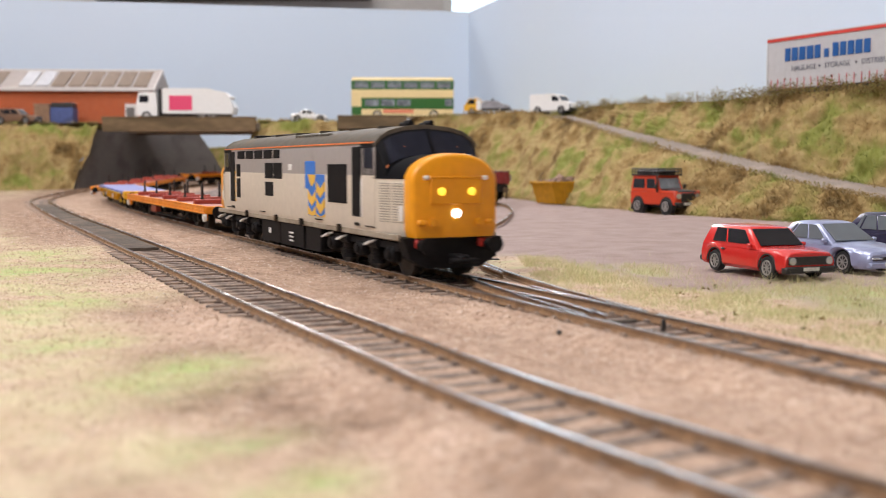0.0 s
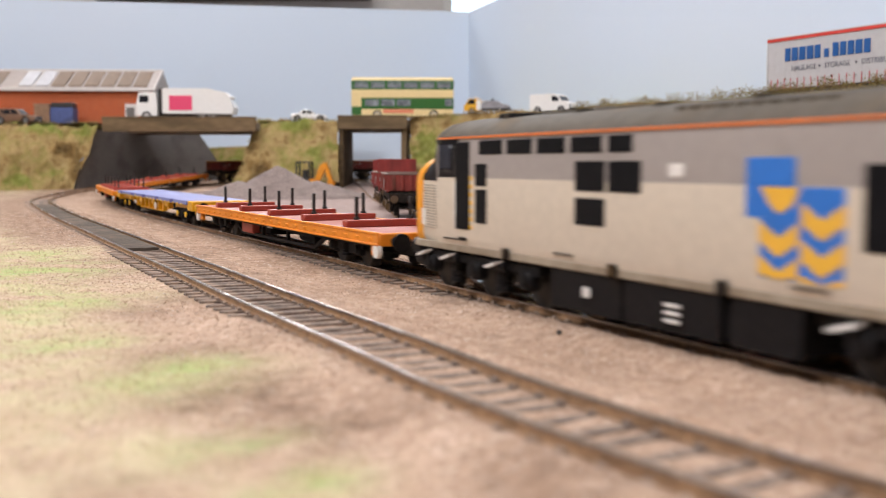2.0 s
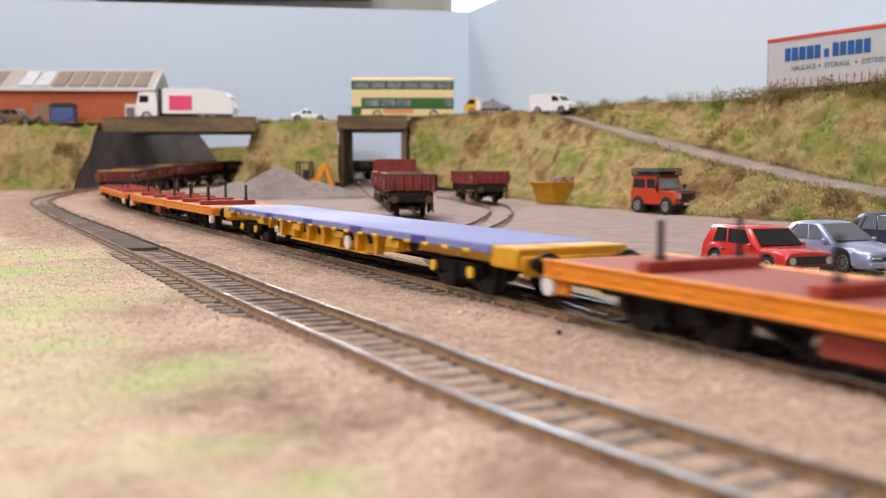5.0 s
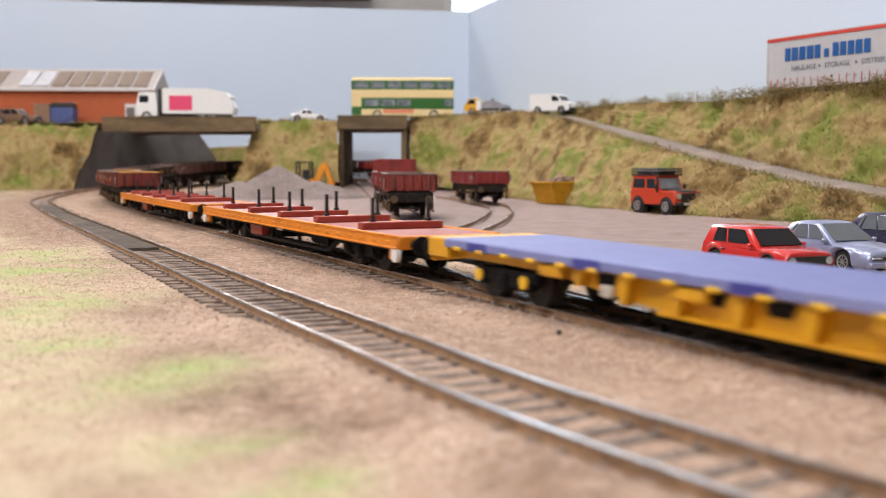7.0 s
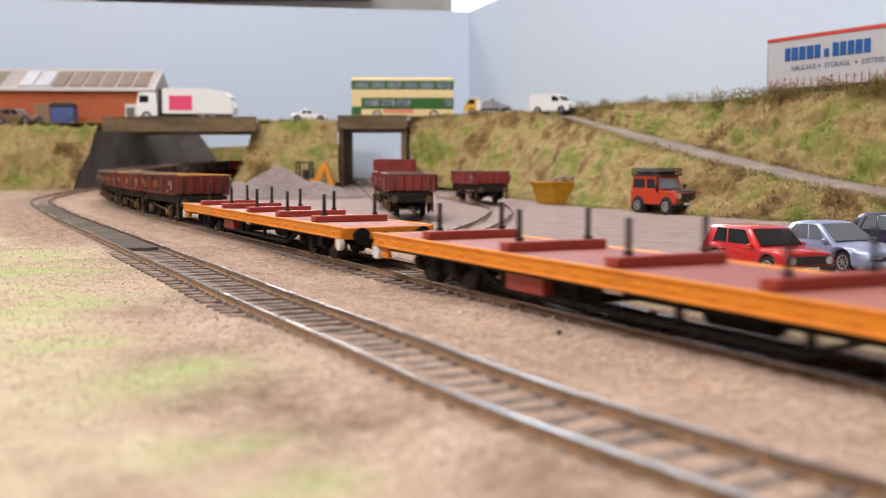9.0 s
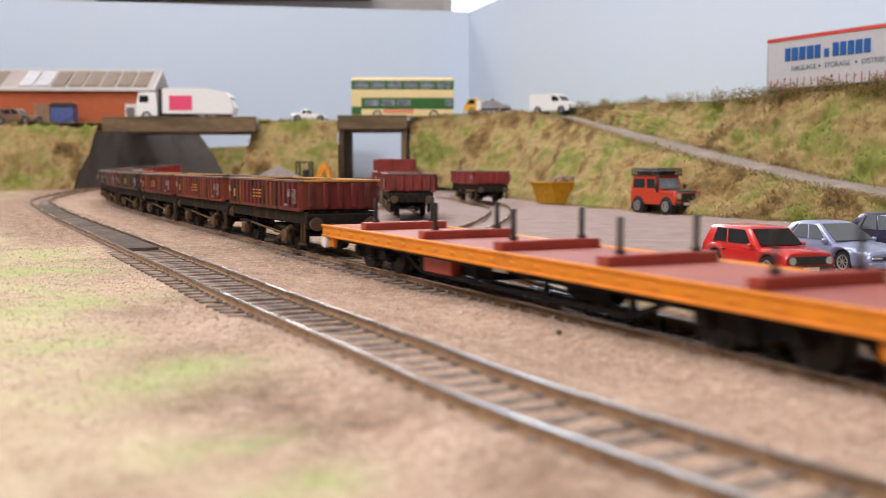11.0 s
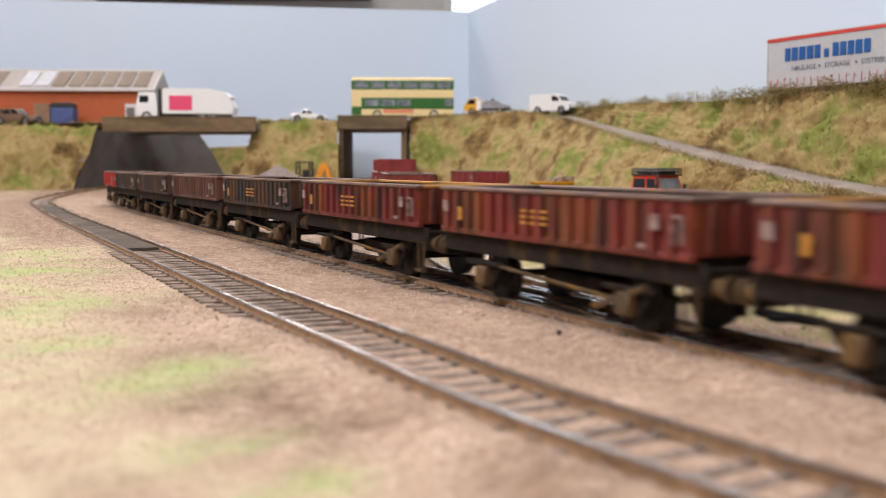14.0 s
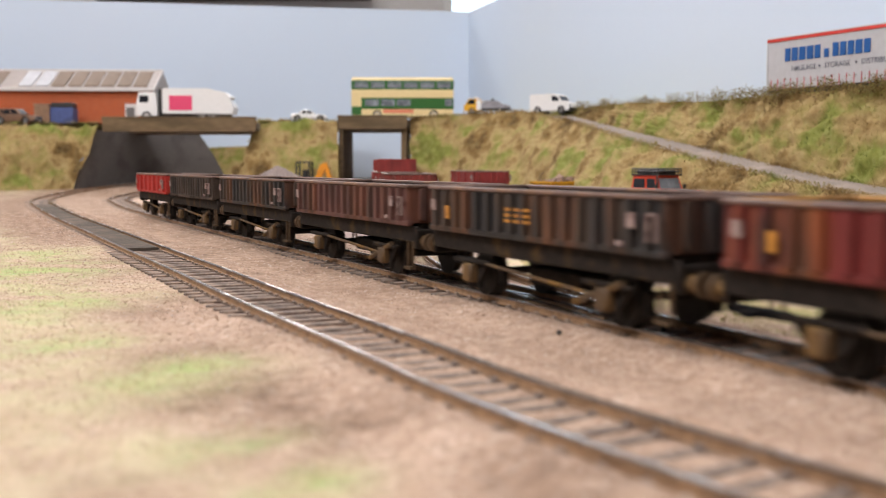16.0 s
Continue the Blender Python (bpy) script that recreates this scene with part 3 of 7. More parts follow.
CABBLACK = material("cab_black", (0.009, 0.009, 0.011), 0.5, 0, 300, 0.15, spec=0.06)
CABGLASS = material("cab_glass", (0.016, 0.018, 0.03), 0.12, 0, 300, 0.1, spec=0.3)
BLUE_MARK = material("sector_blue", (0.02, 0.17, 0.62), 0.45, 0, 300, 0.05)
GOLD_MARK = material("sector_yellow", (0.80, 0.46, 0.05), 0.45, 0, 300, 0.05)
WHITE = material("white_paint", (0.80, 0.78, 0.76), 0.5, 0, 300, 0.05)
RED_PAINT = material("buffer_red", (0.45, 0.03, 0.02), 0.5)
GRILLE = material("grille_grey", (0.30, 0.27, 0.23), 0.6, 0, 300, 0.1)


def buffers(parent, x, face, z, gap=11.4, r=3.1, mat=None):
    for s in (-1, 1):
        f = Form().tube((x, s * gap, z), (face - 1, s * gap, z), 1.7, 12)
        f.tube((face - (1 if face > 0 else -1), s * gap, z), (face, s * gap, z), r, 16)
        part("buffer", f, mat or BLACK, parent)


def locomotive():
    lo = thing("diesel_locomotive", mm(0, 0, 0), "grey diesel locomotive with yellow nose and blue-yellow marks, lights lit", "locomotive")
    H = 17.6

    # body shell between the cab fronts
    sh = Form()
    sh.loft([[(x, y, z) for y, z in [(-H + 1.2, 12.6), (-H, 15.5), (-H, 31)] + [(H, 31), (H, 15.5), (H - 1.2, 12.6)]] for x in (-92, 92)])
    part("body", sh, GREY_LOW, lo, "light stone-grey lower body side")
    part("upper_side", Form().loft([[(x, -H, 31.0), (x, -H, 39.6), (x, -H + 0.5, 41.2), (x, H - 0.5, 41.2), (x, H, 39.6), (x, H, 31.0)] for x in (-92, 92)]), GREY_HIGH, lo, "mid-grey upper body side")
    rf = Form()
    roofline = [(-H + 0.4, 41.4), (-H + 1.7, 43.2), (-13.0, 45.0), (-8.5, 46.3), (-3.5, 47.0), (3.5, 47.0), (8.5, 46.3), (13.0, 45.0), (H - 1.7, 43.2), (H - 0.4, 41.4)]
    rf.loft([[(x, y, z) for y, z in roofline] for x in (-91, 91)])
    roof = part("roof", rf, ROOF, lo, "dark grey weathered curved roof")
    for s in (-1, 1):
        part("stripe", Form().box(-91, 91, s * (H - 0.15) - 0.25, s * (H - 0.15) + 0.25, 41.15, 41.65), ORANGE_LINE, lo, "thin orange cantrail stripe")
        part("skirt", Form().box(-108, 108, s * (H - 1.3) - 0.5, s * (H - 1.3) + 0.5, 11.4, 13.4, 0.3), SKIRT, lo)
    det = Form()
    for x in (-70, -38, -10, 18, 48, 74):
        det.box(x - 0.3, x + 0.3, -9, 9, 45.6, 47.15)
    for x in (-50, -30):
        det.box(x - 9, x + 9, -5, 5, 46.6, 47.5, 0.3)
    for k in range(10):
        det.box(2 + k * 4, 4 + k * 4, -13.6, -11.4, 44.4, 45.6, 0.2)
    part("roof_vent", det, ROOF, roof)
    part("roof_fan", Form().turned([(8.5, 46.0), (8.5, 47.5), (7.8, 47.6), (7.8, 47.2), (1.5, 47.2), (1.2, 47.5)], 24, "z").moved(Matrix.Translation((-72, 0, 0))), BLACK, roof)
    hn = Form().box(82, 88, -5, -2, 46.4, 48.0, 0.4).box(82, 88, 2, 5, 46.4, 48.0, 0.4).tube((84, -3.5, 48), (89, -3.5, 48), 0.7, 10).tube((84, 3.5, 48), (89, 3.5, 48), 0.7, 10)
    part("horn_box", hn, BLACK, roof)
    # cabs and noses, front then rear
    for d in (1, -1):
        full = [(-H, 31), (-H, 41.0), (-H + 1.7, 43.0), (-13.0, 44.8), (-8, 46.1), (0, 46.8), (8, 46.1), (13.0, 44.8), (H - 1.7, 43.0), (H, 41.0), (H, 31)]
        brow = [(-H + 0.4, 31), (-H + 0.5, 39.6), (-H + 2.3, 41.8), (-12.8, 43.6), (-8, 44.9), (0, 45.6), (8, 44.9), (12.8, 43.6), (H - 2.3, 41.8), (H - 0.5, 39.6), (H - 0.4, 31)]
        base = [(-H + 1.2, 31), (-H + 1.4, 32.6), (-H + 2.8, 33.8), (-12.0, 35.2), (-8, 36.2), (0, 36.8), (8, 36.2), (12.0, 35.2), (H - 2.8, 33.8), (H - 1.4, 32.6), (H - 1.2, 31)]
        cab = part("cab", Form().loft([[(d * x, y, z) for y, z in r2] for x, r2 in ((80, full), (91.2, full), (92.6, brow), (98.2, base))]), CABBLACK, lo, "black cab with wrap-round windscreens")
        part("cab_brow", Form().loft([[(d * x, y, z + g) for y, z in full[1:10]] + [(d * x, y, z - 1.0) for y, z in full[9:0:-1]] for x, g in ((89.5, 0.35), (92.4, 0.3))]), ROOF, cab, "grey roof brow over the windscreens")
        for k0 in (1, 2, 3, 4, 5, 6, 7, 8):
            q0, q1, r0, r1 = brow[k0], brow[k0 + 1], base[k0], base[k0 + 1]
            face = [(d * 98.2, r0[0], r0[1]), (d * 98.2, r1[0], r1[1]), (d * 92.6, q1[0], q1[1]), (d * 92.6, q0[0], q0[1])]
            if k0 in (1, 8):
                continue
            A = [Vector(q) for q in face]
            n = Vector((d * 0.85, 0, 0.5)) * 0.3
            # two wide panes meet at a centre pillar
            l, r = (0.0 if k0 not in (2, 5) else 0.08), (1.0 if k0 not in (4, 7) else 0.92)
            low, top = (lambda u: A[0].lerp(A[1], u)), (lambda u: A[3].lerp(A[2], u))
            pane = [low(l).lerp(top(l), 0.08), low(r).lerp(top(r), 0.08), low(r).lerp(top(r), 0.93), low(l).lerp(top(l), 0.93)]
            part("windscreen", Form().add([q - n * 0.3 for q in pane] + [q + n for q in pane], [(0, 1, 2, 3), (4, 7, 6, 5), (0, 4, 5, 1), (1, 5, 6, 2), (2, 6, 7, 3), (3, 7, 4, 0)]), CABGLASS, cab, "curved dark windscreen pane", smooth=False)
        for s in (-1, 1):
            part("cab_window", Form().box(d * 83.5, d * 90.5, s * H - 0.2, s * H + 0.25, 33.2, 39.8, 0.3), CABGLASS, cab)
            part("cab_trim", Form().tube((d * 97.5, s * 16.0, 33.4), (d * 95.6, s * 9.0, 40.0), 0.35, 6), ORANGE_LINE, cab, "thin orange curved line")
        hw = 14.2

        def nose_ring(x, hw, zt, drop):
            arch = [(-hw * abs(math.cos(u)) ** 0.9 * (1 if math.cos(u) > 0 else -1), 29.8 + (zt - drop - 29.8) * math.sin(u) ** 1.05) for u in [math.pi * k / 14 for k in range(1, 14)]]
            return [(d * x, -hw + 0.8, 12.6), (d * x, -hw, 15), (d * x, -hw, 29.8)] + [(d * x, y, z) for y, z in arch] + [(d * x, hw, 29.8), (d * x, hw, 15), (d * x, hw - 0.8, 12.6)]
        part("nose_side", Form().loft([nose_ring(91, 17.5, 37.4, 0), nose_ring(108, hw, 37.2, 0)]), GREY_LOW, lo, "grey nose side with vents")
        part("nose_top", Form().loft([[(p[0], p[1], p[2] + 0.25) for p in nose_ring(91, 17.75, 37.5, 0)[2:17]], [(p[0], p[1], p[2] + 0.25) for p in nose_ring(107.5, hw + 0.2, 37.4, 0)[2:17]]], closed=False, caps=False), CABBLACK, lo, "black nose top")
        ny = part("nose", Form().loft([nose_ring(107.5, hw + 0.35, 38.0, 0), nose_ring(111.0, hw + 0.3, 37.9, 0.0), nose_ring(111.9, hw + 0.05, 37.7, 0.1), nose_ring(112.5, hw - 0.5, 37.4, 0.3), nose_ring(112.85, hw - 1.2, 37.0, 0.6)]), YELLOW, lo, "bright yellow rounded nose end")
        part("nose_door", Form().box(d * 112.6, d * 113.4, -8.6, 8.6, 22.5, 30.5, 0.5), YELLOW, ny)
        part("code_panel", Form().box(d * 113.0, d * 113.6, -8.8, 8.8, 30.2, 31.0, 0.3), YELLOW, ny)
        lit = d > 0
        for s in (-1, 1):
            part("marker_light", Form().turned([(0.3, 0), (1.1, 0.1), (1.25, 0.6), (1.0, 0.9), (0.2, 1.1)], 16, "x").moved(Matrix.Translation((113.1 if d > 0 else -114.2, s * 5.0, 26.4))), MARKER if lit else WHITE, ny, "round marker lamp")
            part("lamp_bracket", Form().box(d * 112.2, d * 113.4, s * 9.8 - 1.0, s * 9.8 + 1.0, 29.8, 31.2, 0.4), WHITE, ny)
            part("hose_clip", Form().box(d * 112.4, d * 113.8, s * 11.4 - 1.4, s * 11.4 + 1.4, 16.2, 18.0, 0.5), YELLOW, ny)
            part("hose_ring", Form().tube((d * 112.5, s * 7.8, 17.2), (d * 113.8, s * 7.8, 17.2), 1.2, 14), YELLOW, ny)
            part("red_patch", Form().box(d * 110.6, d * 112.6, s * 10.6 - 2.4, s * 10.6 + 2.4, 9.4, 12.2, 0.4), RED_PAINT, lo, "red buffer beam patch")
            part("warning_plate", Form().box(d * 103.6, d * 107, s * 14.75 - 0.3, s * 14.75 + 0.3, 17.4, 22.0, 0.1), WHITE, lo, "white warning plate with red top")
            for x0, x1 in ((94.2, 99.8), (101.0, 106.6)):
                def louvre(z0, z1, low, out):
                    y0, y1 = 17.5 - 0.194 * (x0 - 91), 17.5 - 0.194 * (x1 - 91)
                    return [(d * x, s * (y + o), z) for z in (z0, z1) for x, y, o in ((x0, y0, low), (x1, y1, low), (x1, y1, out), (x0, y0, out))]
                cube = [(0, 1, 2, 3), (4, 7, 6, 5), (0, 4, 5, 1), (1, 5, 6, 2), (2, 6, 7, 3), (3, 7, 4, 0)]
                g = part("grille", Form().add(louvre(16.8, 28.8, -0.2, 0.08), cube), GRILLE, lo, "slatted nose grille", smooth=False)
                slats = Form()
                for k in range(15):
                    slats.add(louvre(17.0 + k * 0.79, 17.45 + k * 0.79, -0.1, 0.3), cube)
                part("grille_slat", slats, GREY_LOW, g, smooth=False)
        part("headlight", Form().turned([(0.3, 0), (1.3, 0.1), (1.4, 0.7), (0.2, 1.0)], 18, "x").moved(Matrix.Translation((112.8 if d > 0 else -113.8, 0, 19.8))), HEADLIGHT if lit else WHITE, ny, "bright white headlight" if lit else "unlit headlight")
        part("buffer_beam", Form().slab([(-16.5, 12.4), (16.5, 12.4), (14.5, 6.2), (9, 3.2), (-9, 3.2), (-14.5, 6.2)], "x", d * 106, d * 111.4), BLACK, lo, "black buffer beam and skirt")
        part("coupling", Form().box(d * 111, d * 119, -1.8, 1.8, 5.0, 7.6, 0.5).box(d * 117, d * 120, -4.5, 4.5, 5.2, 6.6, 0.4), BLACK, lo)
        buffers(lo, d * 111, d * 117.6, 10.4, 11.2, 2.5)
    # side doors, windows and marks, on both sides
    for s in (-1, 1):
        def plate(name, x0, x1, z0, z1, mat, depth=0.25, label="", out=0.0):
            return part(name, Form().box(x0, x1, s * (H + out) - depth, s * (H + out) + depth, z0, z1, 0.15), mat, lo, label)
        for d in (1, -1):
            plate("cab_door", d * 73.2, d * 80.6, 17.6, 40.2, CABBLACK, 0.3, "black cab doorway")
            plate("door_rail", d * 80.8, d * 81.4, 17.5, 30.0, WHITE, 0.35)
            plate("foot_step", d * 75, d * 79, 14.6, 15.6, GRIME, 0.3)
        for k in range(5):
            x0 = -68 + k * 13.6
            plate("roof_window", x0, x0 + (11.4 if k < 4 else 8.0), 36.9, 40.4, CABBLACK, 0.28)
        plate("body_window", -70, -64.2, 29.0, 34.6, CABBLACK)
        plate("body_window", -70, -64.2, 19.6, 28.2, CABBLACK)
        plate("engine_vent", -25.4, -14.6, 28.8, 35.2, CABBLACK)
        plate("engine_vent", -13.6, -2.8, 28.8, 35.2, CABBLACK)
        plate("engine_vent", -25.4, -14.6, 21.6, 27.4, CABBLACK)
        plate("radiator_grille", 50, 68, 21.4, 34.6, CABBLACK, 0.3, "large dark radiator grille")
        plate("data_panel", 5.5, 9.6, 32.2, 34.6, WHITE, 0.2)
        for k in range(7):
            plate("hazard_bar", -73.0, -71.6, 17.8 + k * 2.1, 18.9 + k * 2.1, GOLD_MARK, 0.2)
        # sector mark: blue upright and chevrons
        plate("blue_mark", 25.6, 36.6, 30.8, 35.7, BLUE_MARK, 0.20, "blue sector mark")
        plate("blue_mark", 25.6, 29.0, 25.6, 30.8, BLUE_MARK, 0.20)
        plate("blue_mark", 29.0, 46.6, 15.8, 30.9, BLUE_MARK, 0.20)
        for c, tops in ((33.4, (30.8, 25.2, 19.6)), (42.4, (28.4, 22.6, 16.9))):
            for j, z in enumerate(tops):
                ol = [(c - 4.3, z), (c, z - 2.6), (c + 4.3, z), (c + 4.3, z - 3.3), (c, z - 5.9), (c - 4.3, z - 3.3)]
                if c < 40 and j == 0:
                    ol = [(c - 4.3, z), (c + 4.3, z), (c + 3.2, z - 2.6), (c, z - 4.4), (c - 2.0, z - 3.0)]
                ol = [(a, max(b, 15.8)) for a, b in ol]
                part("chevron", Form().slab(ol, "y", s * (H + 0.0), s * (H + 0.32)), GOLD_MARK, lo, "yellow chevron", smooth=False)
        for x in (-84, -30, 40, 88):
            plate("access_panel", x - 4, x + 4, 14.6, 15.0, GRIME, 0.15)
        for x in (-55, -12, 20, 60):
            plate("tie_lug", x - 1.3, x + 1.3, 11.6, 14.2, GRIME, 0.4)
        for x, w in ((-24, 13), (4, 14), (29, 8)):
            plate("battery_box", x - w, x + w, 2.6, 11.6, BLACK, 1.0, "black underfloor tank", -2.6)
        plate("tank_label", -23, -20.5, 6.2, 8.4, WHITE, 0.2, "", -0.6)
        for k in range(3):
            plate("tank_label", 4, 8.5, 4.6 + 1.5 * k, 5.3 + 1.5 * k, WHITE, 0.2, "", -0.6)
    part("underframe", Form().box(-106, 106, -13, 13, 8.6, 12.6, 0.5).box(-36, 36, -14.5, 14.5, 2.6, 11, 1.0), BLACK, lo, "black underframe and fuel tanks")
    for d in (1, -1):
        bg = part("bogie", Form().box(-30, 30, -9, 9, 6, 9.5, 0.5), BLACK, lo, "black six-wheel bogie", at=mm(d * 74, 0, 0))
        for s in (-1, 1):
            fr = Form().slab([(-32, 10.6), (32, 10.6), (32, 8.4), (27, 7.6), (22, 8.6), (5, 8.6), (0, 7.4), (-5, 8.6), (-22, 8.6), (-27, 7.6), (-32, 8.4)], "y", s * 13.0, s * 15.2)
            part("side_frame", fr, BLACK, bg)
            for x in (-26.5, 0, 26.5):
                part("axle_box", Form().box(x - 2.6, x + 2.6, s * 12.6, s * 16.4, 4.6, 9.4, 0.8).tube((x, s * 16.2, 7), (x, s * 17.0, 7), 1.7, 12), BLACK, bg)
            for x in (-13, 13):
                part("spring", Form().turned([(2.2, 3.0), (2.2, 4.0), (1.9, 4.2), (2.2, 5.0), (1.9, 5.2), (2.2, 6.0), (1.9, 6.2), (2.2, 7.0), (2.0, 8.4)], 12, "z").moved(Matrix.Translation((x, s * 14, 0))), BLACK, bg)
                part("brake_cylinder", Form().tube((x - 4, s * 15.4, 9.4), (x + 4, s * 15.4, 9.4), 1.5, 10), BLACK, bg)
            for x in (-31, -16, 10):
                part("step_plate", Form().add([(x, s * 15.6, 9.6), (x + 5.5, s * 15.6, 11.0), (x + 5.5, s * 18.2, 10.6), (x, s * 18.2, 9.2), (x, s * 15.6, 9.0), (x + 5.5, s * 15.6, 10.4), (x + 5.5, s * 18.2, 10.0), (x, s * 18.2, 8.6)],
                                              [(0, 1, 2, 3), (4, 7, 6, 5), (0, 4, 5, 1), (1, 5, 6, 2), (2, 6, 7, 3), (3, 7, 4, 0)]), WHITE, bg, "pale step tread")
        for x in (-26.5, 0, 26.5):
            wheel_set(bg, x, 7.2)
        part("sand_pipe", Form().tube((32, -9, 8), (34, -9, 2), 0.5, 6).tube((32, 9, 8), (34, 9, 2), 0.5, 6), BLACK, bg)
    return lo


MARKER = glow("marker_lamp", (1.0, 0.70, 0.06), 1.6)
HEADLIGHT = glow("headlight_lamp", (0.84, 0.89, 1.0), 5.0)
ORANGE = material("flat_orange", (0.80, 0.26, 0.012), 0.5, 0, 250, 0.08, 0.03, (0.55, 0.17, 0.02), 0.58, 70)
DECK_RED = material("deck_red", (0.36, 0.095, 0.075), 0.6, 0, 200, 0.10, 0.05, (0.42, 0.15, 0.12), 0.5, 25)
BOLSTER = material("bolster_red", (0.36, 0.055, 0.035), 0.5, 0, 200, 0.1, 0.03, (0.25, 0.04, 0.03), 0.6, 60)
STAKE = material("stake_black", (0.018, 0.016, 0.016), 0.5)


def truck(parent, x, wb, r, mat, box_mat=None):
    bg = part("bogie", Form().box(-wb / 2 - 2, wb / 2 + 2, -7.5, 7.5, 5.2, 8.2, 0.4), mat, parent, "black four-wheel bogie", at=mm(x, 0, 0))
    for s in (-1, 1):
        fr = Form().slab([(-wb / 2 - 4, 8.4), (wb / 2 + 4, 8.4), (wb / 2 + 4, 6.2), (4, 4.0), (-4, 4.0), (-wb / 2 - 4, 6.2)], "y", s * 11.6, s * 13.2)
        part("side_frame", fr, mat, bg)
        for q in (-wb / 2, wb / 2):
            part("axle_box", Form().box(q - 2.2, q + 2.2, s * 11.4, s * 14.2, r - 2.3, r + 2.3, 0.6), mat, bg)
            part("axle_cap", Form().tube((q, s * 14.0, r), (q, s * 15.0, r), 1.6, 14), box_mat or mat, bg)
        part("spring", Form().turned([(1.8, 3.2), (1.8, 4.0), (1.5, 4.2), (1.8, 5.0), (1.5, 5.2), (1.8, 6.0), (1.6, 7.6)], 12, "z").moved(Matrix.Translation((0, s * 13.2, 0))), mat, bg)
    for q in (-wb / 2, wb / 2):
        wheel_set(bg, q, r)
    return bg


def flat_wagon():
    w = thing("bolster_wagon", mm(0, 0, 0), "orange-edged bogie flat wagon, red deck with bolsters and black stakes", "railway wagon", "bolster wagons of the train")
    L = 126.5
    part("deck", Form().box(-L, L, -16.2, 16.2, 11.2, 12.9, 0.3), DECK_RED, w, "dusty red deck")
    for s in (-1, 1):
        edge = part("side_rail", Form().box(-L - 0.5, L + 0.5, s * 16.8 - 0.7, s * 16.8 + 0.7, 9.2, 13.2, 0.35), ORANGE, w, "orange side rail with lashing rings")
        lip = Form().box(-L - 0.6, L + 0.6, s * 17.4 - 0.5, s * 17.4 + 0.5, 12.4, 13.3, 0.2).box(-L - 0.6, L + 0.6, s * 17.4 - 0.5, s * 17.4 + 0.5, 9.0, 9.7, 0.2)
        part("flange", lip, ORANGE, edge)
        ring_f = Form().box(-1.5, 1.5, s * 17.5 - 0.35, s * 17.5 + 0.35, 10.3, 11.5, 0.3).mesh("lashing_ring", ORANGE)
        for k in range(23):
            part("lashing_ring", ring_f, None, edge, at=mm(-L + 6 + k * (2 * L - 12) / 22, 0, 0))
        # truss
        tr = Form().box(-52, 52, s * 12.5 - 0.6, s * 12.5 + 0.6, 2.6, 3.8)
        for d in (-1, 1):
            tr.add([(d * 52, s * 12.5 - 0.6, 2.6), (d * 52, s * 12.5 + 0.6, 2.6), (d * 52, s * 12.5 + 0.6, 3.9), (d * 52, s * 12.5 - 0.6, 3.9),
                    (d * 70, s * 12.5 - 0.6, 9.0), (d * 70, s * 12.5 + 0.6, 9.0), (d * 70, s * 12.5 + 0.6, 10.3), (d * 70, s * 12.5 - 0.6, 10.3)],
                   [(0, 1, 2, 3), (4, 7, 6, 5), (0, 4, 5, 1), (1, 5, 6, 2), (2, 6, 7, 3), (3, 7, 4, 0)])
        for x in (-52, -18, 18, 52):
            tr.box(x - 0.8, x + 0.8, s * 12.5 - 0.6, s * 12.5 + 0.6, 3, 9.4)
        part("truss", tr, BLACK, w, "black underframe truss")
        part("solebar", Form().box(-L + 4, L - 4, s * 13.6 - 0.7, s * 13.6 + 0.7, 7.6, 11.2, 0.3), BLACK, w)
        part("label_plate", Form().box(-4, 2, s * 14.6 - 0.3, s * 14.6 + 0.3, 7.6, 9.0), WHITE, w)
    part("centre_sill", Form().box(-L + 2, L - 2, -4, 4, 4.8, 11, 0.4).box(-34, -12, -11, 11, 4.0, 9.0, 0.5), BLACK, w)
    part("brake_tank", Form().tube((20, -6, 6), (38, -6, 6), 2.6, 14), BLACK, w)
    part("tool_box", Form().box(-48, -30, -14.2, -9, 3.6, 8.2, 0.4), BOLSTER, w, "dull red underfloor box")
    for k in range(5):
        x = -94 + k * 46
        part("bolster", Form().box(x - 2.2, x + 2.2, -14.8, 14.8, 12.8, 15.4, 0.35), BOLSTER, w, "raised red cross bolster")
        for s in (-1, 1):
            part("stake", Form().box(x - 0.5, x + 0.5, s * 10.2 - 0.6, s * 10.2 + 0.6, 15.0, 23.4, 0.15).box(x - 0.8, x + 0.8, s * 10.2 - 0.9, s * 10.2 + 0.9, 15.2, 16.4, 0.15), STAKE, w, "thin black upright stake")
    for d in (-1, 1):
        part("headstock", Form().box(d * (L - 1), d * (L + 0.8), -17, 17, 8.8, 13.0, 0.4), ORANGE, w, "orange headstock")
        for s in (-1, 1):
            part("lamp_disc", Form().tube((d * (L - 1.2), s * 16.2, 7.4), (d * (L - 1.2), s * 17.6, 7.4), 2.4, 20), WHITE, w, "round white reflector disc")
            part("corner_bracket", Form().box(d * (L - 8), d * (L - 2), s * 15.6 - 0.8, s * 15.6 + 0.8, 5.4, 9.2, 0.4), ORANGE, w, "orange corner bracket")
        buffers(w, d * (L + 0.5), d * (L + 6.0), 10.2, 11.4, 2.9)
        part("coupling", Form().box(d * L, d * (L + 9), -1.4, 1.4, 5.4, 7.0, 0.4).box(d * (L + 6.5), d * (L + 8.5), -4, 4, 5.4, 6.6, 0.3), BLACK, w)
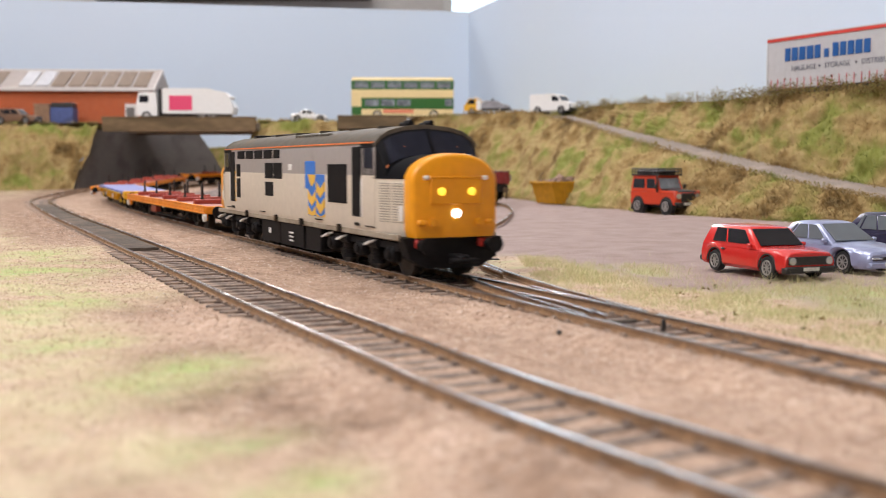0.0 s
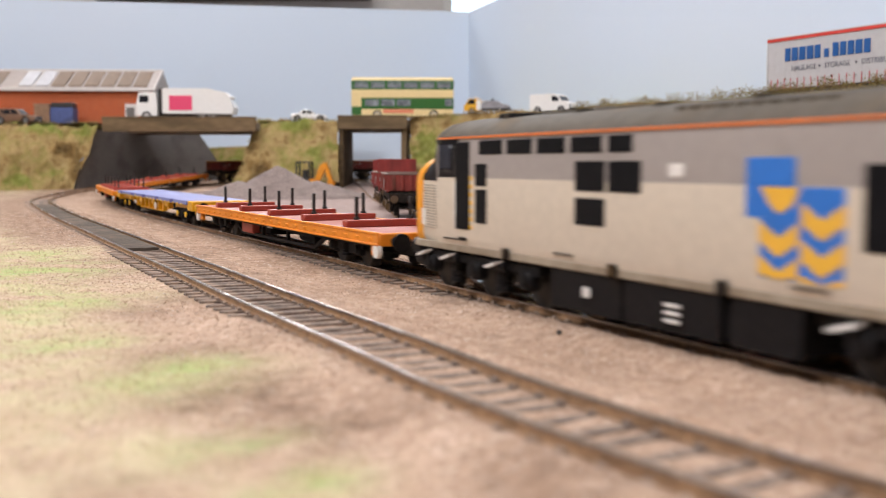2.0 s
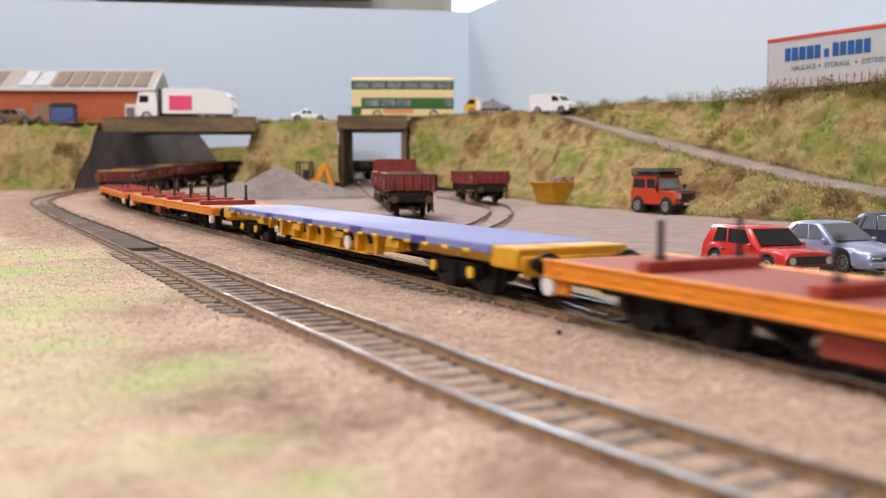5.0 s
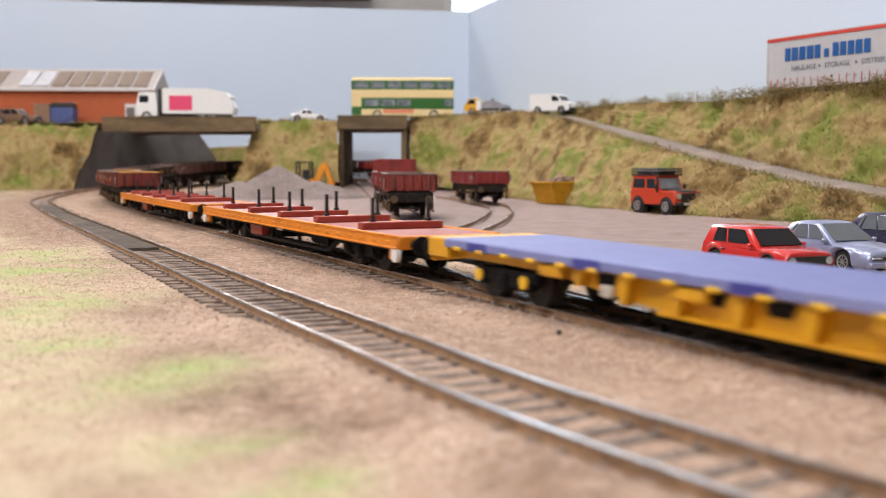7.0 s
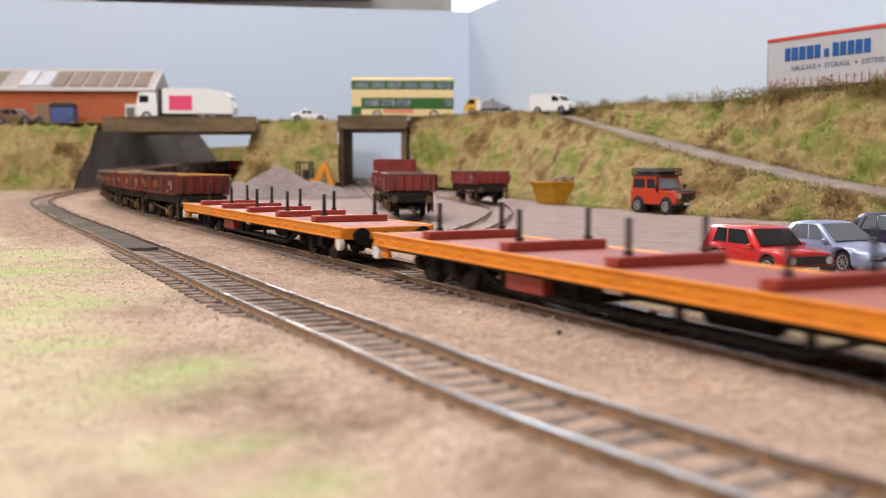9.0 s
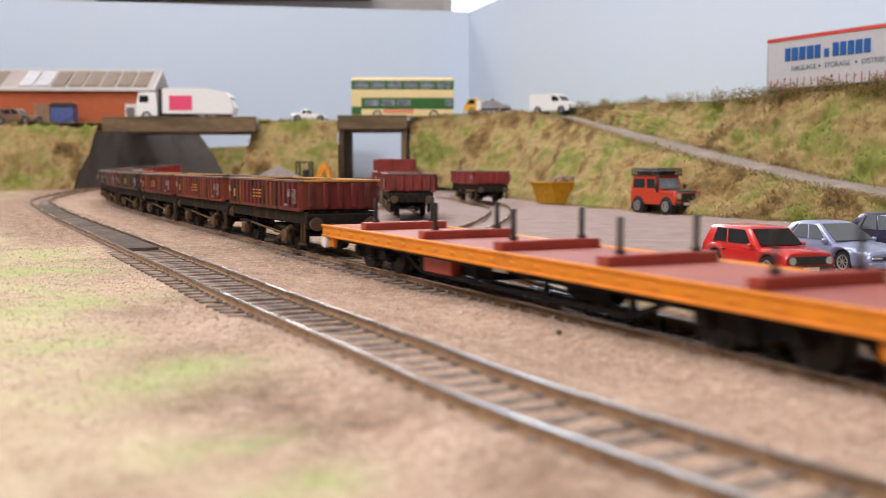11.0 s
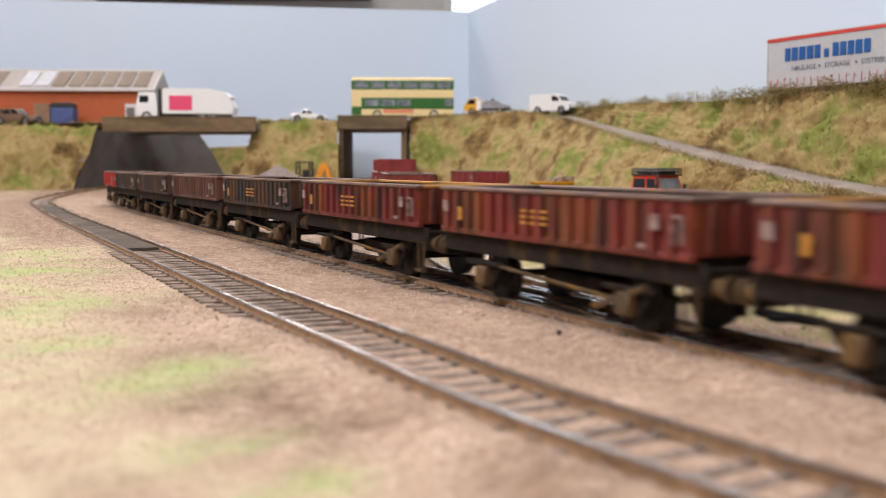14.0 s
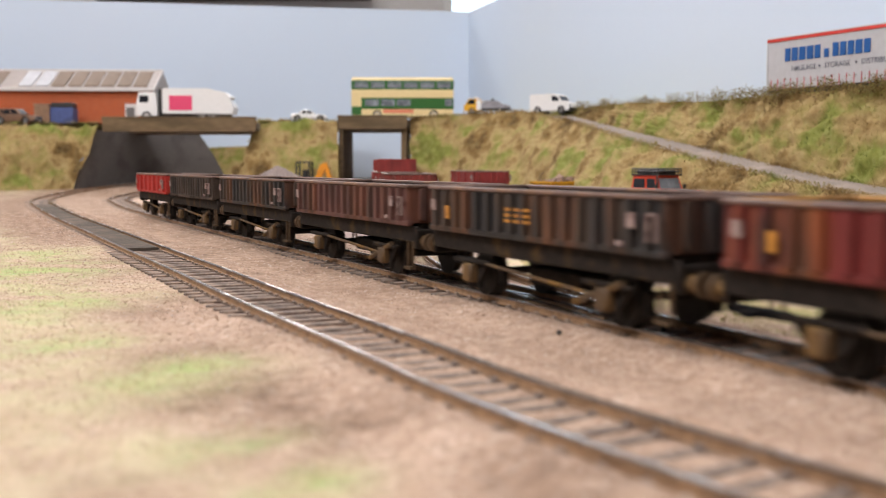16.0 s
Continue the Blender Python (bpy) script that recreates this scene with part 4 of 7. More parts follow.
        truck(w, d * 88, 24, 6.1, BLACK)
    return w


PLATE_PALE = material("dusty_white", (0.55, 0.50, 0.44), 0.6)
CYELLOW = material("container_yellow", (0.72, 0.36, 0.01), 0.45, 0, 250, 0.08, 0.03, (0.48, 0.22, 0.02), 0.56, 60)
CBLUE = material("container_blue", (0.20, 0.225, 0.47), 0.55, 0, 250, 0.08, 0.03, (0.26, 0.28, 0.50), 0.5, 30, spec=0.25)
CBLUE_DARK = material("frame_blue", (0.05, 0.055, 0.30), 0.5, 0, 250, 0.1)
AXLE_YELLOW = material("axle_yellow", (0.85, 0.50, 0.02), 0.45)


def container_flat():
    w = thing("container_flat_wagon", mm(0, 0, 0), "yellow fishbelly container flat wagon with lavender-blue deck", "railway wagon")
    L = 143
    part("deck", Form().box(-L + 12, L - 12, -16.4, 16.4, 12.6, 14.6, 0.3), CBLUE, w, "dusty lavender-blue deck")
    for d in (-1, 1):
        part("end_platform", Form().box(d * (L - 13), d * L, -16.4, 16.4, 9.0, 14.4, 0.5), CYELLOW, w, "yellow end platform")
        part("headstock", Form().box(d * L, d * (L + 1.2), -15, 15, 7.4, 12.4, 0.4), CYELLOW, w)
        buffers(w, d * L, d * (L + 7), 10.6, 11.4, 3.2)
        part("coupling", Form().box(d * L, d * (L + 10), -1.4, 1.4, 5.4, 7.0, 0.4), BLACK, w)
        truck(w, d * 104, 23, 6.1, BLACK, AXLE_YELLOW)
    for s in (-1, 1):
        side = part("side_frame", Form().slab([(-L + 4, 12.6), (L - 4, 12.6), (L - 4, 9.6), (82, 9.4), (62, 7.4), (40, 5.6), (-40, 5.6), (-62, 7.4), (-82, 9.4), (-L + 4, 9.6)], "y", s * 12.2, s * 13.2), CYELLOW, w, "yellow fishbelly side")
        part("edge_beam", Form().box(-L + 12, L - 12, s * 16.6 - 0.6, s * 16.6 + 0.6, 12.2, 14.5, 0.3), CBLUE, w, "blue deck edge")
        for x in (-112, -62, -12, 38, 88):
            part("edge_plate", Form().box(x - 5, x + 5, s * 17.0 - 0.5, s * 17.0 + 0.5, 12.0, 14.4, 0.2), CBLUE_DARK, w, "dark blue edge plate")
        part("belly_flange", Form().box(-41, 41, s * 13.4 - 1.4, s * 13.4 + 1.4, 5.0, 5.8, 0.2), CYELLOW, side)
        for k in range(9):
            x = -68 + k * 17
            part("rib", Form().slab([(x - 2.4, 12.4), (x + 2.4, 12.4), (x + 0.8, 8.0 if abs(x) > 60 else 5.8), (x - 0.8, 8.0 if abs(x) > 60 else 5.8)], "y", s * 13.0, s * 15.6), CYELLOW, side)
            # black plates stand in for the shade of recesses between the ribs
            if k % 3 != 1:
                part("opening", Form().slab([(x + 4.5, 11.4), (x + 12.5, 11.4), (x + 10.5, 8.6), (x + 5.5, 8.6)], "y", s * 13.0, s * 13.4), BLACK, side, "black plate painting a shaded recess in the side")
        for k in range(20):
            x = -L + 20 + k * 12.7
            part("deck_clip", Form().box(x - 1.9, x + 1.9, s * 17.2 - 0.5, s * 17.2 + 0.5, 11.7, 12.8, 0.25), AXLE_YELLOW, w)
        for x in (-78, -30, 18, 66):
            part("bracket", Form().box(x - 5, x + 5, s * 15.2 - 1.2, s * 15.2 + 1.2, 9.0, 11.8, 0.4), CYELLOW, w)
        part("hand_wheel", Form().tube((27, s * 15.6, 8.2), (27, s * 16.4, 8.2), 2.3, 20), WHITE, w, "white brake handwheel disc")
        part("valve", Form().box(-58, -54, s * 15.8 - 0.6, s * 15.8 + 0.6, 6.8, 9.4, 0.3), PLATE_PALE, w)
    part("centre_sill", Form().box(-L + 6, L - 6, -5, 5, 6.0, 12.6, 0.4), BLACK, w)
    part("pipework", Form().tube((-50, -9, 3.2), (50, -9, 3.2), 0.8, 8).tube((-50, 9, 3.2), (50, 9, 3.2), 0.8, 8), BLACK, w)
    return w


def weathered(name, base, dirt, at=0.48, rust=0.0):
    """Streaked paint: soot runs down it, and rust shows through in upright streaks."""
    m = material(name, base, 0.62, 0, 260, 0.2, 0.12, dirt, at, 75, stretch=(1.6, 1, 0.35))
    if rust:
        nt = m.node_tree
        b = nt.nodes["Principled BSDF"]
        col = b.inputs["Base Color"].links[0].from_socket
        mp, t, r, x = (nt.nodes.new("ShaderNode" + k) for k in ("Mapping", "TexNoise", "MapRange", "Mix"))
        mp.inputs["Scale"].default_value = (1.0, 0.6, 0.12)
        t.inputs["Scale"].default_value, t.inputs["Detail"].default_value = 130, 5
        r.inputs["From Min"].default_value, r.inputs["From Max"].default_value, r.inputs["To Max"].default_value = 0.52, 0.66, rust
        x.data_type = "RGBA"
        x.inputs["B"].default_value = (0.30, 0.095, 0.022, 1)
        nt.links.new(nt.nodes.new("ShaderNodeTexCoord").outputs["Object"], mp.inputs["Vector"])
        nt.links.new(mp.outputs["Vector"], t.inputs["Vector"])
        nt.links.new(t.outputs["Fac"], r.inputs["Value"])
        nt.links.new(r.outputs["Result"], x.inputs["Factor"])
        nt.links.new(col, x.inputs["A"])
        nt.links.new(x.outputs["Result"], b.inputs["Base Color"])
    return m


MAROON = weathered("weathered_maroon", (0.165, 0.021, 0.019), (0.040, 0.020, 0.016), 0.47, 0.6)
MAROON2 = weathered("weathered_red_brown", (0.20, 0.030, 0.022), (0.060, 0.028, 0.018), 0.48, 0.6)
COAL = weathered("weathered_black", (0.028, 0.025, 0.025), (0.068, 0.044, 0.030), 0.48, 0.35)
BROWN = weathered("weathered_brown", (0.13, 0.055, 0.045), (0.062, 0.035, 0.027), 0.48, 0.3)
DARKBROWN = weathered("weathered_dark_brown", (0.058, 0.038, 0.028), (0.03, 0.023, 0.02))
FRESH = weathered("bright_wagon_red", (0.42, 0.030, 0.022), (0.30, 0.03, 0.02), 0.6)
RIM = weathered("scuffed_rim", (0.17, 0.105, 0.085), (0.34, 0.19, 0.10), 0.55)
RIM_GOLD = weathered("worn_yellow_rim", (0.50, 0.24, 0.05), (0.22, 0.10, 0.05), 0.55)
RUSTY = weathered("rusty_ironwork", (0.085, 0.05, 0.024), (0.22, 0.115, 0.022), 0.5)
INSIDE = weathered("wagon_inside", (0.06, 0.05, 0.045), (0.11, 0.085, 0.07))
FADED = material("faded_yellow_marks", (0.55, 0.24, 0.035), 0.7, 0, 500, 0.3, 0, (0.22, 0.08, 0.03), 0.52, 400)
PALE = material("pale_panel", (0.33, 0.24, 0.22), 0.7, 0, 500, 0.2, 0, (0.16, 0.09, 0.08), 0.48, 400)


def box_wagon(body, label, group="", ribs=14, marks=True, rim=None, lively=True):
    w = thing("open_wagon", mm(0, 0, 0), label, "railway wagon", group)
    L, W, z0, z1 = 52.5, 15.5, 17.2, 27.6
    shell = Form()
    for s in (-1, 1):
        shell.box(-L, L, s * W - 0.5, s * W + 0.5, z0, z1)
        shell.box(s * L - 0.5, s * L + 0.5, -W, W, z0, z1)
    part("body", shell, body, w)
    part("inner_lining", Form().box(-L + 0.6, L - 0.6, -W + 0.6, W - 0.6, z0, z0 + 1.2).box(-L + 0.6, L - 0.6, W - 0.9, W - 0.55, z0, z1 - 0.2).box(-L + 0.6, L - 0.6, -W + 0.55, -W + 0.9, z0, z1 - 0.2)
         .box(L - 0.9, L - 0.55, -W + 0.6, W - 0.6, z0, z1 - 0.2).box(-L + 0.55, -L + 0.9, -W + 0.6, W - 0.6, z0, z1 - 0.2), INSIDE, w, "dark worn interior")
    for s in (-1, 1):
        part("top_rim", Form().box(-L - 1, L + 1, s * W - 1.2, s * W + 1.2, z1, z1 + 1.0, 0.25), RIM if s < 0 else rim or RIM, w, "scuffed top rim")
        part("top_rim", Form().box(s * L - 1.1, s * L + 1.1, -W + 1.2, W - 1.2, z1, z1 + 1.0, 0.25), rim or RIM, w)
        part("bottom_rail", Form().box(-L - 0.6, L + 0.6, s * W - 1.0, s * W + 1.0, z0 - 0.9, z0 + 0.7, 0.3), body, w)
        for k in range(ribs):
            x = -L + 4.5 + k * (2 * L - 9) / (ribs - 1)
            part("side_rib", Form().slab([(x - 1.15, W + 0.3), (x - 0.95, W + 1.9), (x + 0.95, W + 1.9), (x + 1.15, W + 0.3)] if s > 0 else [(x - 1.15, -W - 0.3), (x - 0.95, -W - 1.9), (x + 0.95, -W - 1.9), (x + 1.15, -W - 0.3)], "z", z0 + 0.6, z1 - 0.2), body, w, smooth=False)
        for k in range(5):
            y = -W + 4 + k * (2 * W - 8) / 4
            part("end_rib", Form().box(s * (L + 0.8) - 0.7, s * (L + 0.8) + 0.7, y - 1.1, y + 1.1, z0 + 0.6, z1 - 0.3, 0.3), body, w)
        # panels and worn marks on the sides
        for x in (-L + 4.5, L - 9):
            part("data_panel", Form().box(x - 1.3, x + 1.3, s * (W + 2.0) - 0.2, s * (W + 2.0) + 0.2, 22.0, 25.0), PALE, w, "pale data panel")
        part("data_panel", Form().box(L - 14, L - 12, s * (W + 2.0) - 0.2, s * (W + 2.0) + 0.2, 18.2, 19.2), PALE, w)
        if marks:
            for x in (-6.5, -2.0, 2.5):
                bars = Form()
                for z in (20.6, 22.0, 23.4):
                    bars.box(x - 1.3, x + 1.3, s * (W + 1.95) - 0.15, s * (W + 1.95) + 0.15, z, z + 0.7)
                part("faded_mark", bars, FADED, w, "faded yellow bars")
            part("faded_mark", Form().box(-L + 12, -L + 14, s * (W + 1.95) - 0.15, s * (W + 1.95) + 0.15, 20.0, 23.5), FADED, w)
        part("grab_rail", Form().box(L - 3.4, L - 2.9, s * (W + 2.3) - 0.3, s * (W + 2.3) + 0.3, 19.5, 25).box(L - 0.6, L - 0.1, s * (W + 2.3) - 0.3, s * (W + 2.3) + 0.3, 19.5, 25).box(L - 3.4, L - 0.1, s * (W + 2.3) - 0.3, s * (W + 2.3) + 0.3, 24.6, 25.1), PALE, w, "pale grab rail")
        part("solebar", Form().box(-L - 2, L + 2, s * 13.6 - 0.8, s * 13.6 + 0.8, 11.4, 16.2, 0.3), GRIME, w)
        part("brake_rod", Form().tube((-30, s * 14.6, 9.4), (32, s * 14.6, 6.4), 0.5, 6).tube((20, s * 15, 4.4), (38, s * 15, 10.2), 0.8, 8), RUSTY, w, "rusty brake lever")
        for q in (-31, 31):
            iron = Form().slab([(q - 8, 9.4), (q + 8, 9.4), (q + 3.2, 4.0), (q + 3.2, 2.2), (q - 3.2, 2.2), (q - 3.2, 4.0)], "y", s * 12.4, s * 13.8)
            part("axle_guard", iron, GRIME, w)
            part("axle_box", Form().box(q - 2.4, q + 2.4, s * 13.4, s * 16.2, 3.6, 8.6, 0.6), RUSTY, w, "rust-stained axle box")
            part("spring", Form().box(q - 9, q + 9, s * 14.4 - 0.8, s * 14.4 + 0.8, 8.6, 9.8, 0.3), GRIME, w)
            part("brake_shoe", Form().box(q + 6.6, q + 8.4, s * 9 - 1.2, s * 9 + 1.2, 3, 8.4, 0.4), GRIME, w)
        part("step", Form().box(L - 4, L + 0.5, s * 14.5 - 0.9, s * 14.5 + 0.9, 3.4, 4.2).box(L - 3.8, L - 3.2, s * 14.2 - 0.3, s * 14.2 + 0.3, 3.6, 12).box(L - 0.2, L + 0.4, s * 14.2 - 0.3, s * 14.2 + 0.3, 3.6, 12), RUSTY, w)
        part("headstock", Form().box(s * (L + 1), s * (L + 2.6), -14.4, 14.4, 9.6, 15.4, 0.4), GRIME, w)
        buffers(w, s * (L + 2.5), s * (L + 7.0), 11.8, 11.4, 2.6, RUSTY)
        part("coupling", Form().box(s * L, s * (L + 9), -1.3, 1.3, 5.6, 7.2, 0.4).box(s * (L + 6.5), s * (L + 8.5), -3.8, 3.8, 5.6, 6.8, 0.3), BLACK, w)
    part("underframe", Form().box(-L, L, -12.4, 12.4, 11.0, 17.3, 0.4).box(-14, 10, -7, 7, 4.6, 9, 0.5), GRIME, w)
    part("air_tank", Form().tube((-4, 9, 7), (14, 9, 7), 2.4, 14), GRIME, w)
    for q in (-31, 31):
        o = wheel_set(w, q, 6.2)
        if not lively:
            MOVING_WHEELS.pop()
    return w


LOCO = locomotive()
STRETCH = 1.035  # body length over the drawing above
for ob in LOCO.children:
    if ob.name.startswith("bogie"):
        ob.matrix_basis = mm(ob.matrix_basis.translation.x * 1000 * STRETCH, 0, 0)
        continue
    for piece in (ob, *ob.children):
        for v in piece.data.vertices:
            v.co.x *= STRETCH
FLAT_A = flat_wagon()
CONTAINER = container_flat()
FLAT_B = flat_wagon()
FLAT_C = flat_wagon()
RAKE = [box_wagon(m, lab, "open wagons of the train", rim=r, ribs=n, marks=k) for m, lab, r, n, k in (
    (MAROON, "heavily weathered maroon ribbed open wagon with yellow rim", RIM_GOLD, 17, True),
    (MAROON2, "weathered red-brown ribbed open wagon", RIM, 17, True),
    (MAROON, "weathered maroon ribbed open wagon", RIM_GOLD, 17, True),
    (COAL, "black grimy ribbed open wagon", RIM, 17, True),
    (BROWN, "faded brown ribbed open wagon", RIM, 17, False),
    (COAL, "soot-black ribbed open wagon", RIM, 17, False),
    (DARKBROWN, "dark brown grimy open wagon", RIM, 17, False),
    (FRESH, "clean bright red open wagon at the tail", RIM, 7, False))]
DATUM = 2.0 * arc_index(MAIN, -319.3, 1035.3)
TRAIN = [(LOCO, 671, 76.6), (FLAT_A, 405, 88), (CONTAINER, 120.5, 104), (FLAT_B, -170, 88), (FLAT_C, -455, 88)]
TRAIN += [(w, -665.2 - 121.8 * i, 31) for i, w in enumerate(RAKE)]
SPEED = 118.0


def on_track(P, s):
    u = s / 2.0
    i = min(len(P) - 2, max(0, int(u)))
    q = P[i] + (P[i + 1] - P[i]) * (u - i)
    return Vector((q[0], q[1], RAIL_Z + rise(q[0], q[1])))


def ride(P, s, half):
    """The pose of a vehicle whose pivots are half ahead of and behind s."""
    a, b = on_track(P, s - half), on_track(P, s + half)
    d = b - a
    c = (a + b) / 2
    return mm(c.x, c.y, c.z, 0, -math.degrees(math.asin(d.z / d.length)), math.degrees(math.atan2(d.y, d.x)))


def motions():
    times = [k * 0.25 for k in range(65)]
    fine = [k / 15 for k in range(241)]
    for v, mid, half in TRAIN:
        walk(v, [(t, ride(MAIN, DATUM + mid + SPEED * t, half)) for t in times])
        for b in v.children:
            if b.name.startswith("bogie"):
                # each bogie turns with the track under it
                x = b.matrix_basis.translation.x * 1000
                rows = []
                for t in times:
                    s = DATUM + mid + SPEED * t
                    d = on_track(MAIN, s + x + 12) - on_track(MAIN, s + x - 12)
                    e = on_track(MAIN, s + half) - on_track(MAIN, s - half)
                    turn = math.degrees(math.atan2(d.y, d.x) - math.atan2(e.y, e.x))
                    rows.append((t, mm(x, 0, 0, 0, 0, (turn + 180) % 360 - 180)))
                walk(b, rows)
    for w, x, r in MOVING_WHEELS:
        walk(w, [(t, mm(x, 0, r, 0, math.degrees(SPEED * t / r), 0)) for t in fine])
# ---- wagons standing in the yard ----
def park(w, P, x, y, half, flip=False):
    s = 2.0 * arc_index(P, x, y)
    w.matrix_basis = ride(P, s, half) @ (pose(0, 0, 0, 0, 0, 180) if flip else Matrix.Identity(4))


YARD_RED = weathered("yard_wagon_red", (0.25, 0.028, 0.024), (0.15, 0.028, 0.022), 0.55)
YARD_RED2 = weathered("yard_wagon_rust", (0.24, 0.035, 0.026), (0.11, 0.045, 0.028), 0.47)
yw = box_wagon(YARD_RED2, "weathered red ribbed open wagon standing on the siding", "wagons parked in the yard", ribs=12, marks=False, lively=False)
park(yw, SIDING, -25, 742, 31, True)
yw = box_wagon(YARD_RED, "dull red open wagon with a tall end board", "wagons parked in the yard", ribs=8, marks=False, lively=False)
for e in (-1, 1):
    part("end_board", Form().box(e * 51.4 - 0.7, e * 51.4 + 0.7, -15.6, 15.6, 13, 39, 0.4), YARD_RED, yw, "tall red end board")
park(yw, SIDING, -44, 915, 31, True)
yw = box_wagon(YARD_RED, "plain red open wagon standing on the spur", "wagons parked in the yard", ribs=4, marks=False, lively=False)
park(yw, SPUR, 33, 1000, 31, True)

# ---- road vehicles: x runs forward, z from the road ----
RUBBER = material("tyre_rubber", (0.02, 0.02, 0.021), 0.75, 0, 600, 0.2)
ALLOY = material("silver_wheel", (0.46, 0.45, 0.44), 0.35, 0.6, 500, 0.1)
CHROME = material("headlamp_glass", (0.62, 0.63, 0.64), 0.15, 0.6, 500, 0.1)
TRIM = material("black_trim", (0.025, 0.024, 0.024), 0.5, 0, 500, 0.2)
CAR_RED = material("glossy_red", (0.62, 0.022, 0.02), 0.25, 0, 400, 0.03, 0, None, coat=0.5)
CAR_BLUE = material("pale_metallic_blue", (0.33, 0.37, 0.56), 0.3, 0.25, 600, 0.05, 0, None, coat=0.5)
CAR_NAVY = material("dark_navy_paint", (0.03, 0.028, 0.07), 0.25, 0.2, 600, 0.05, 0, None, coat=0.5)
CAR_ORANGE = material("orange_red_paint", (0.58, 0.055, 0.02), 0.4, 0, 400, 0.04)
CAR_WHITE = material("van_white", (0.80, 0.79, 0.78), 0.35, 0, 400, 0.03)
CAR_BROWN = material("bronze_paint", (0.22, 0.13, 0.085), 0.3, 0.3, 400, 0.06)
PINK = material("pink_panel", (0.75, 0.06, 0.16), 0.5)
CREAM = material("bus_cream", (0.78, 0.62, 0.32), 0.4, 0, 400, 0.04)
GREEN = material("bus_green", (0.03, 0.13, 0.025), 0.4, 0, 400, 0.06)
SALMON = material("advert_salmon", (0.75, 0.25, 0.14), 0.5)
BUSGLASS = material("pale_window", (0.20, 0.22, 0.25), 0.12, 0, 120, 0.5)
CARGLASS = material("tinted_glass", (0.14, 0.16, 0.18), 0.05, 0, 60, 0.15)
PLATE = material("plate_pale", (0.65, 0.64, 0.58), 0.5)


def vehicle_wheel(parent, x, y, r, w, rim=None, hub=0.62):
    s = 1 if y > 0 else -1
    tyre = part("wheel", Form().turned([(r * 0.66, -w * 0.2), (r * 0.68, -w / 2), (r * 0.94, -w / 2), (r, -w * 0.3), (r, w * 0.3), (r * 0.94, w / 2), (r * 0.68, w / 2), (r * 0.66, w * 0.2)], 20).moved(Matrix.Translation((x, y, r))), RUBBER, parent, "black rubber tyre")
    part("wheel_dish", Form().tube((x, y + s * w * 0.05, r), (x, y + s * w * 0.34, r), r * 0.67, 18), TRIM, tyre, "dark wheel dish")
    f = Form().tube((0, s * w * 0.36, 0), (0, s * w * 0.54, 0), r * 0.17, 10)
    for k in range(16):
        p, q = [(r * hub * math.cos(a), s * w * 0.47, r * hub * math.sin(a)) for a in (k * math.pi / 8, (k + 1) * math.pi / 8)]
        f.tube(p, q, r * 0.075, 5)
        if k % 2 == 0:
            f.tube((0, s * w * 0.45, 0), p, r * 0.06, 4)
    part("rim", f.moved(Matrix.Translation((x, y, r))), rim or ALLOY, tyre, "silver spoked wheel rim")


def quad_on(face, u0, u1, v0, v1, out=0.12):
    """A thin pane laid on a four-cornered face (corners: low left, low right, top right, top left)."""
    a, b, c, d = [Vector(q) for q in face]
    n = (b - a).cross(d - a).normalized() * out

    def at(u, v):
        return (a * (1 - u) + b * u) * (1 - v) + (d * (1 - u) + c * u) * v
    ps = [at(u0, v0), at(u1, v0), at(u1, v1), at(u0, v1)]
    vs = [q - n * 0.5 for q in ps] + [q + n for q in ps]
    return Form().add(vs, [(3, 2, 1, 0), (4, 5, 6, 7), (0, 1, 5, 4), (1, 2, 6, 5), (2, 3, 7, 6), (3, 0, 4, 7)])


